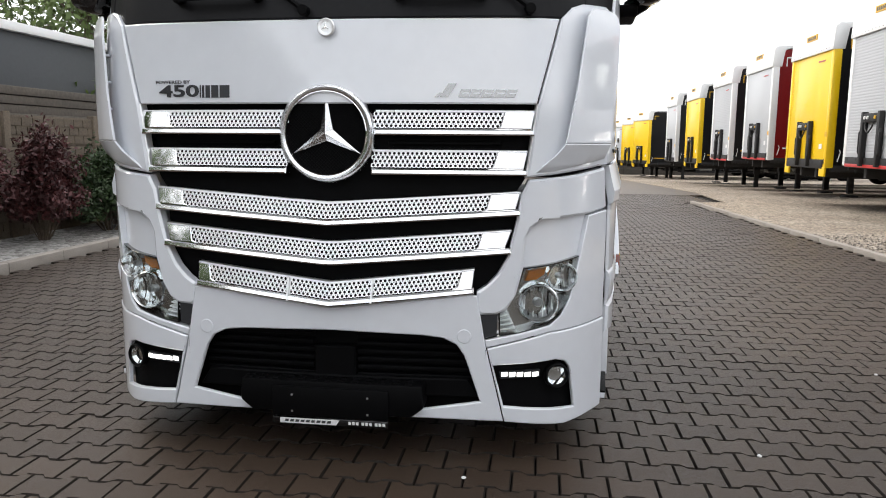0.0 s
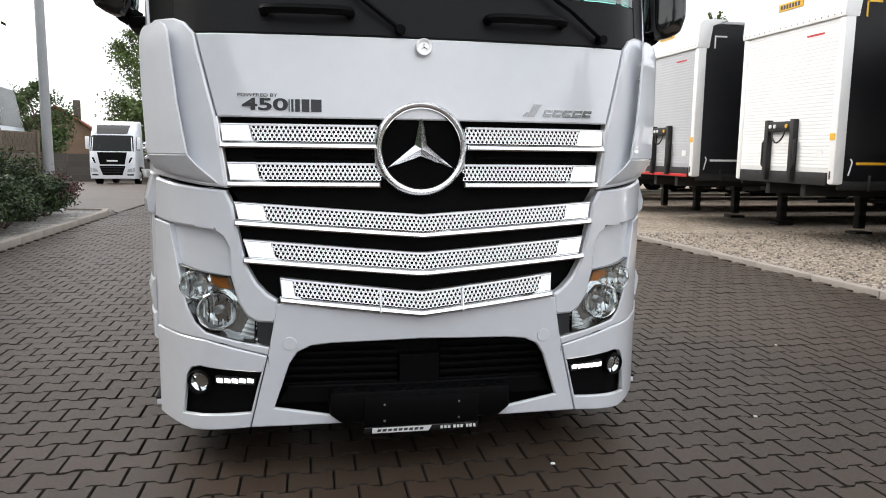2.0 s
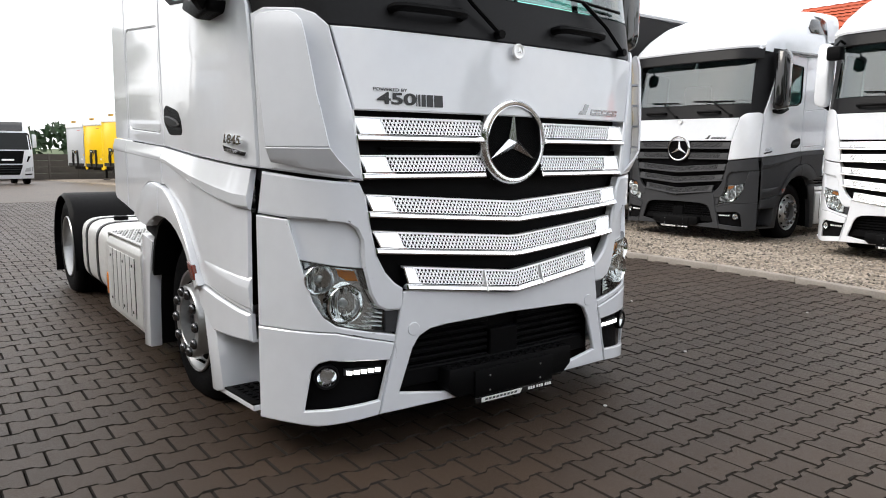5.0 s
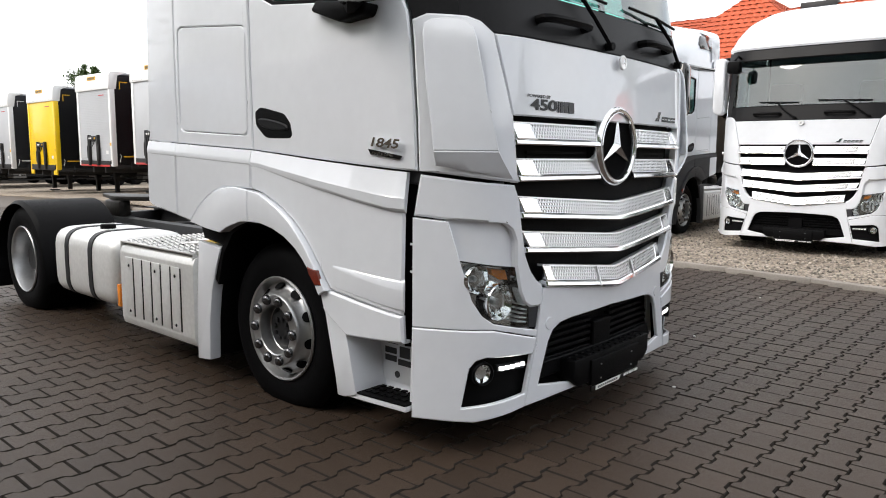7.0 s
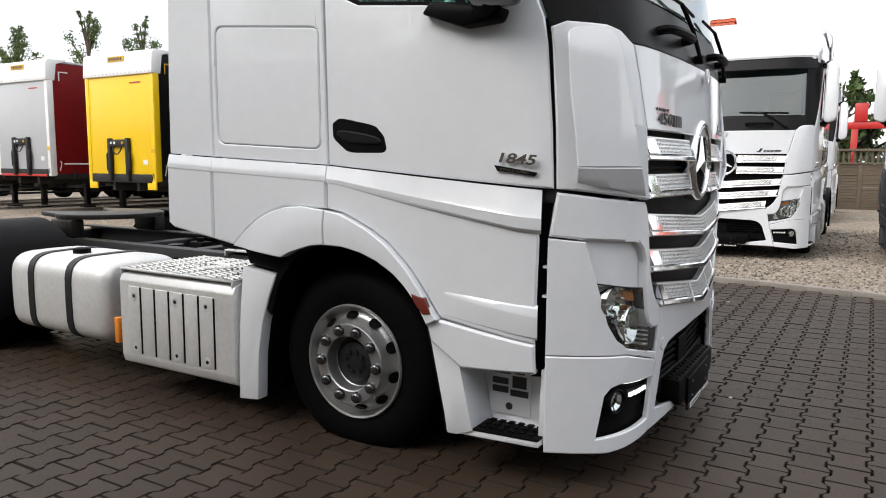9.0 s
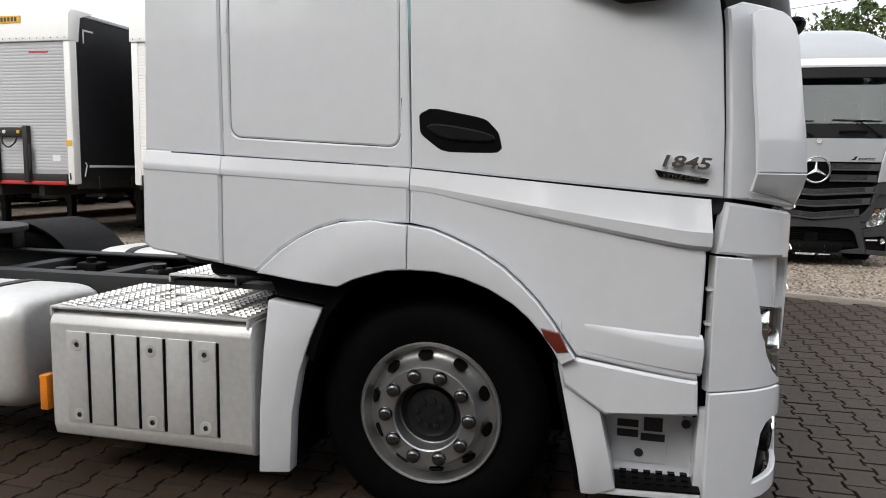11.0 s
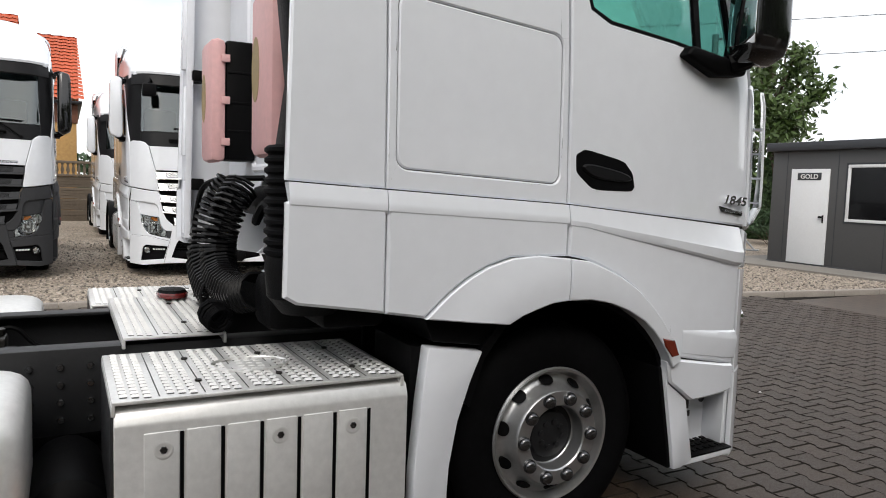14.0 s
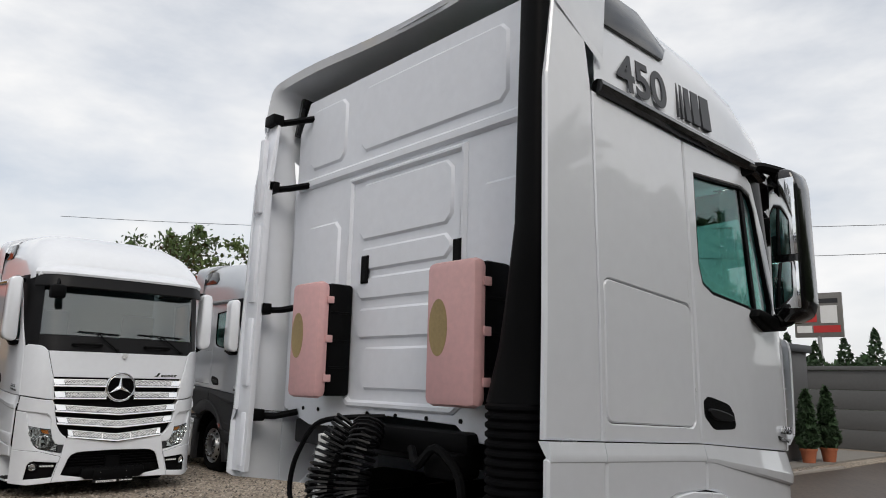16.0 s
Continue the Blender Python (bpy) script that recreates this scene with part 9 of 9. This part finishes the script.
# village church far off
ch = thing("church", pose(70.2, -60.7, -0.6, 0, 0, 30) @ Matrix.Diagonal((0.62, 0.62, 0.79, 1)), "distant white church with a slim metal steeple", "church")
bm = bmesh.new()
box(bm, -7, 7, -10, 10, -1, 5.4, 0.05)
part("wall", bm, WHITE_MARK, ch)
METAL_ROOF = surf("metal_roof", (0.50, 0.53, 0.56), 0.4, 0.4, 0.08, 6, 0.4)
bm = bmesh.new()
prism(bm, [(-7.4, 5.4), (7.4, 5.4), (0.8, 9.0), (-0.8, 9.0)], lambda p, q, a: (p, a, q), -10.4, 10.4)
part("roof", bm, METAL_ROOF, ch)
bm = bmesh.new()
box(bm, -1.2, 1.2, -1.2, 1.2, 8.4, 10.2, 0.05)
lathe(bm, [(1.7, 10.2), (1.0, 11.0), (0.75, 11.2), (0.75, 12.9), (1.2, 13.0), (0.5, 14.6), (0.16, 15.6), (0.10, 17.0), (0, 17.2)], (0, 0, 0), (0, 0, 1), 10)
box(bm, -0.06, 0.06, -0.06, 0.06, 17.0, 18.6, 0)
box(bm, -0.45, 0.45, -0.06, 0.06, 17.9, 18.02, 0)
part("steeple", bm, METAL_ROOF, ch)

# overhead wires
for i, (a, b) in enumerate((((42.0, -3.0, 10.6), (-14.0, -46.0, 10.6)), ((42.0, -3.0, 8.6), (-14.0, -46.0, 9.6)))):
    a, b = Vector(a), Vector(b)
    bm = bmesh.new()
    pts = []
    for k in range(25):
        t = k / 24
        p = a.lerp(b, t)
        p.z -= 2.6 * 4 * t * (1 - t) * 0.5
        pts.append(p)
    tube(bm, pts, 0.014, 4)
    w = part("power_line", bm, PLASTIC)
    tagged(w, "thin black overhead wire across the sky", "wire")

# low woodland on the horizon
def wood(name, cx, cy, length, ang, h, n, seed):
    m = pose(cx, cy, -0.6, 0, 0, ang)
    def spot(r):
        x = r.uniform(-length / 2, length / 2)
        top = h * (0.65 + 0.35 * noise.noise(Vector((x * 0.09, seed, 0))) + 0.2 * noise.noise(Vector((x * 0.35, seed, 3))))
        return Vector((x, r.uniform(-4, 4), top * math.sqrt(r.random())))
    V, F = leaves(n, spot, 0.75 if length > 50 else 0.32, seed)
    o = mesh_part(name, [m @ v for v in V], F, LEAF_DARK)
    return tagged(o, "distant dark green woodland on the horizon", "woods", "", "stuff")


wood("woodland", 52.0, -33.0, 14, 68, 10.5, 5200, 899)
wood("woodland", 70, -95, 190, 20, 9, 9000, 900)
wood("woodland", -60, 130, 260, 0, 8, 9000, 901)
wood("woodland", 130, 60, 220, 90, 9, 8000, 902)
wood("woodland", -120, -20, 260, 90, 9, 8000, 903)
wood("woodland", -30, -120, 220, 0, 9, 8000, 904)

# loose stones lying on the gravel
def stone_scatter(n, seed):
    rs = np.random.RandomState(seed)
    base_v = np.array([(1, 0, 0), (0, 1, 0), (-1, 0, 0), (0, -1, 0), (0, 0, 1), (0.3, 0.2, -0.8)], float)
    base_f = [(0, 1, 4), (1, 2, 4), (2, 3, 4), (3, 0, 4), (1, 0, 5), (2, 1, 5), (3, 2, 5), (0, 3, 5)]
    V, F = [], []
    for i in range(n):
        y = rs.uniform(-9.0, 12.0)
        x = edge_x(y) + 0.15 + 9.0 * rs.uniform() ** 1.6
        r = rs.uniform(0.010, 0.026)
        k = rs.uniform(0.6, 1.3, (6, 3)) * [r, r, r * 0.75]
        c, q = math.cos(rs.uniform(0, 6.3)), 0.0
        q = math.sqrt(1 - c * c)
        P = base_v * k
        P = np.stack([P[:, 0] * c - P[:, 1] * q, P[:, 0] * q + P[:, 1] * c, P[:, 2]], 1) + [x, y, 0.010 + r * 0.3]
        F += [tuple(j + 6 * i for j in f) for f in base_f]
        V.append(P)
    o = mesh_part("loose_stones", np.concatenate(V), F, STONE)
    return tagged(o, "loose crushed grey stones scattered on the gravel", "stones", "", "stuff")


STONE = surf("crushed_stone", (0.27, 0.235, 0.20), 0.9, 0, 0.25, 60, 4, island=0.75)

# ---- interlocking paving blocks ----
BL, BP = 0.200, 0.165
HALF = [(-0.1, 0.0945), (-0.062, 0.0945), (-0.036, 0.0705), (0.036, 0.0705), (0.062, 0.0945), (0.1, 0.0945)]
OUT = [(x * 0.974, y - 0.0032) for x, y in HALF] + [(-x * 0.974, -(y - 0.0032)) for x, y in HALF]
INN = [(x * 0.952, y - math.copysign(0.0045, y)) for x, y in OUT]


def block_mesh():
    V = [(x, y, -0.02) for x, y in OUT] + [(x, y, -0.009) for x, y in OUT] + [(x, y, 0.0) for x, y in INN]
    n = 12
    F = [tuple(range(2 * n, 3 * n))]
    for i in range(n):
        j = (i + 1) % n
        F.append((i, i + n, j + n, j))
        F.append((i + n, i + 2 * n, j + 2 * n, j + n))
    F = [tuple(reversed(f)) for f in F]
    return V, F


def edge_x(y):
    for a, b in zip(EDGE, EDGE[1:]):
        if a.y <= y <= b.y:
            return a.x + (b.x - a.x) * (y - a.y) / (b.y - a.y)
    return 2.3 if y < -9 else 4.4


stone_scatter(26000, 11)
BV, BF = block_mesh()
BV = np.array(BV)
rng = np.random.RandomState(4)
NV, NF = [], []
count = 0
single = bpy.data.meshes.new("paver")
single.from_pydata([tuple(v) for v in BV], [], [tuple(reversed(f)) for f in BF])
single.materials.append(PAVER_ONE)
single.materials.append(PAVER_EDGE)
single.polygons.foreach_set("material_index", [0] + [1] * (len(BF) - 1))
rows = int(24.0 / BP)
for j in range(rows):
    y = -3.0 + (j + 0.5) * BP
    lim = edge_x(y) - 0.10
    for i in range(60):
        x = -5.58 + i * BL + (BL / 2 if j % 2 else 0) + 0.1
        if x > lim:
            break
        dz = rng.normal(0, 0.0012)
        tilt = rng.normal(0, 0.004, 2)
        if -3.3 < x < 0.5 and 0.7 < y < 2.75:
            o = new("paver", single)
            o.parent = pave
            o.matrix_local = pose(x, y, dz, math.degrees(tilt[0]), math.degrees(tilt[1]), 0)
            continue
        P = BV + [x, y, dz]
        P[:, 2] += BV[:, 1] * tilt[0] - BV[:, 0] * tilt[1]
        NV.append(P)
        NF += [tuple(reversed([k + count for k in f])) for f in BF]
        count += len(BV)
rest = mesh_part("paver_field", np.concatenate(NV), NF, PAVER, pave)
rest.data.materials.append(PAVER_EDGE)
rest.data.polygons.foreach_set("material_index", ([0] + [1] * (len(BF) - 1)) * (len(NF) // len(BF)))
tagged(rest, "field of brown-grey interlocking paving blocks", "", "", "stuff")
# bits of litter and white specks on the paving
for i, (x, y) in enumerate(((-0.28, 2.85), (1.03, 3.26), (-3.2, 2.1), (2.1, 4.6), (-0.9, 1.6), (3.0, 3.4), (-4.2, 4.3))):
    bm = bmesh.new()
    lathe(bm, [(0, 0.0), (0.010, 0.0), (0.012, 0.004), (0.006, 0.008), (0, 0.008)], (0, 0, 0), (0, 0, 1), 7)
    p = part("pebble", bm, WHITE_MARK)
    p.matrix_world = pose(x, y, 0.0005, 0, 0, i * 50)
    tagged(p, "small white stone lying on the paving", "pebble", "stray stones on the paving")
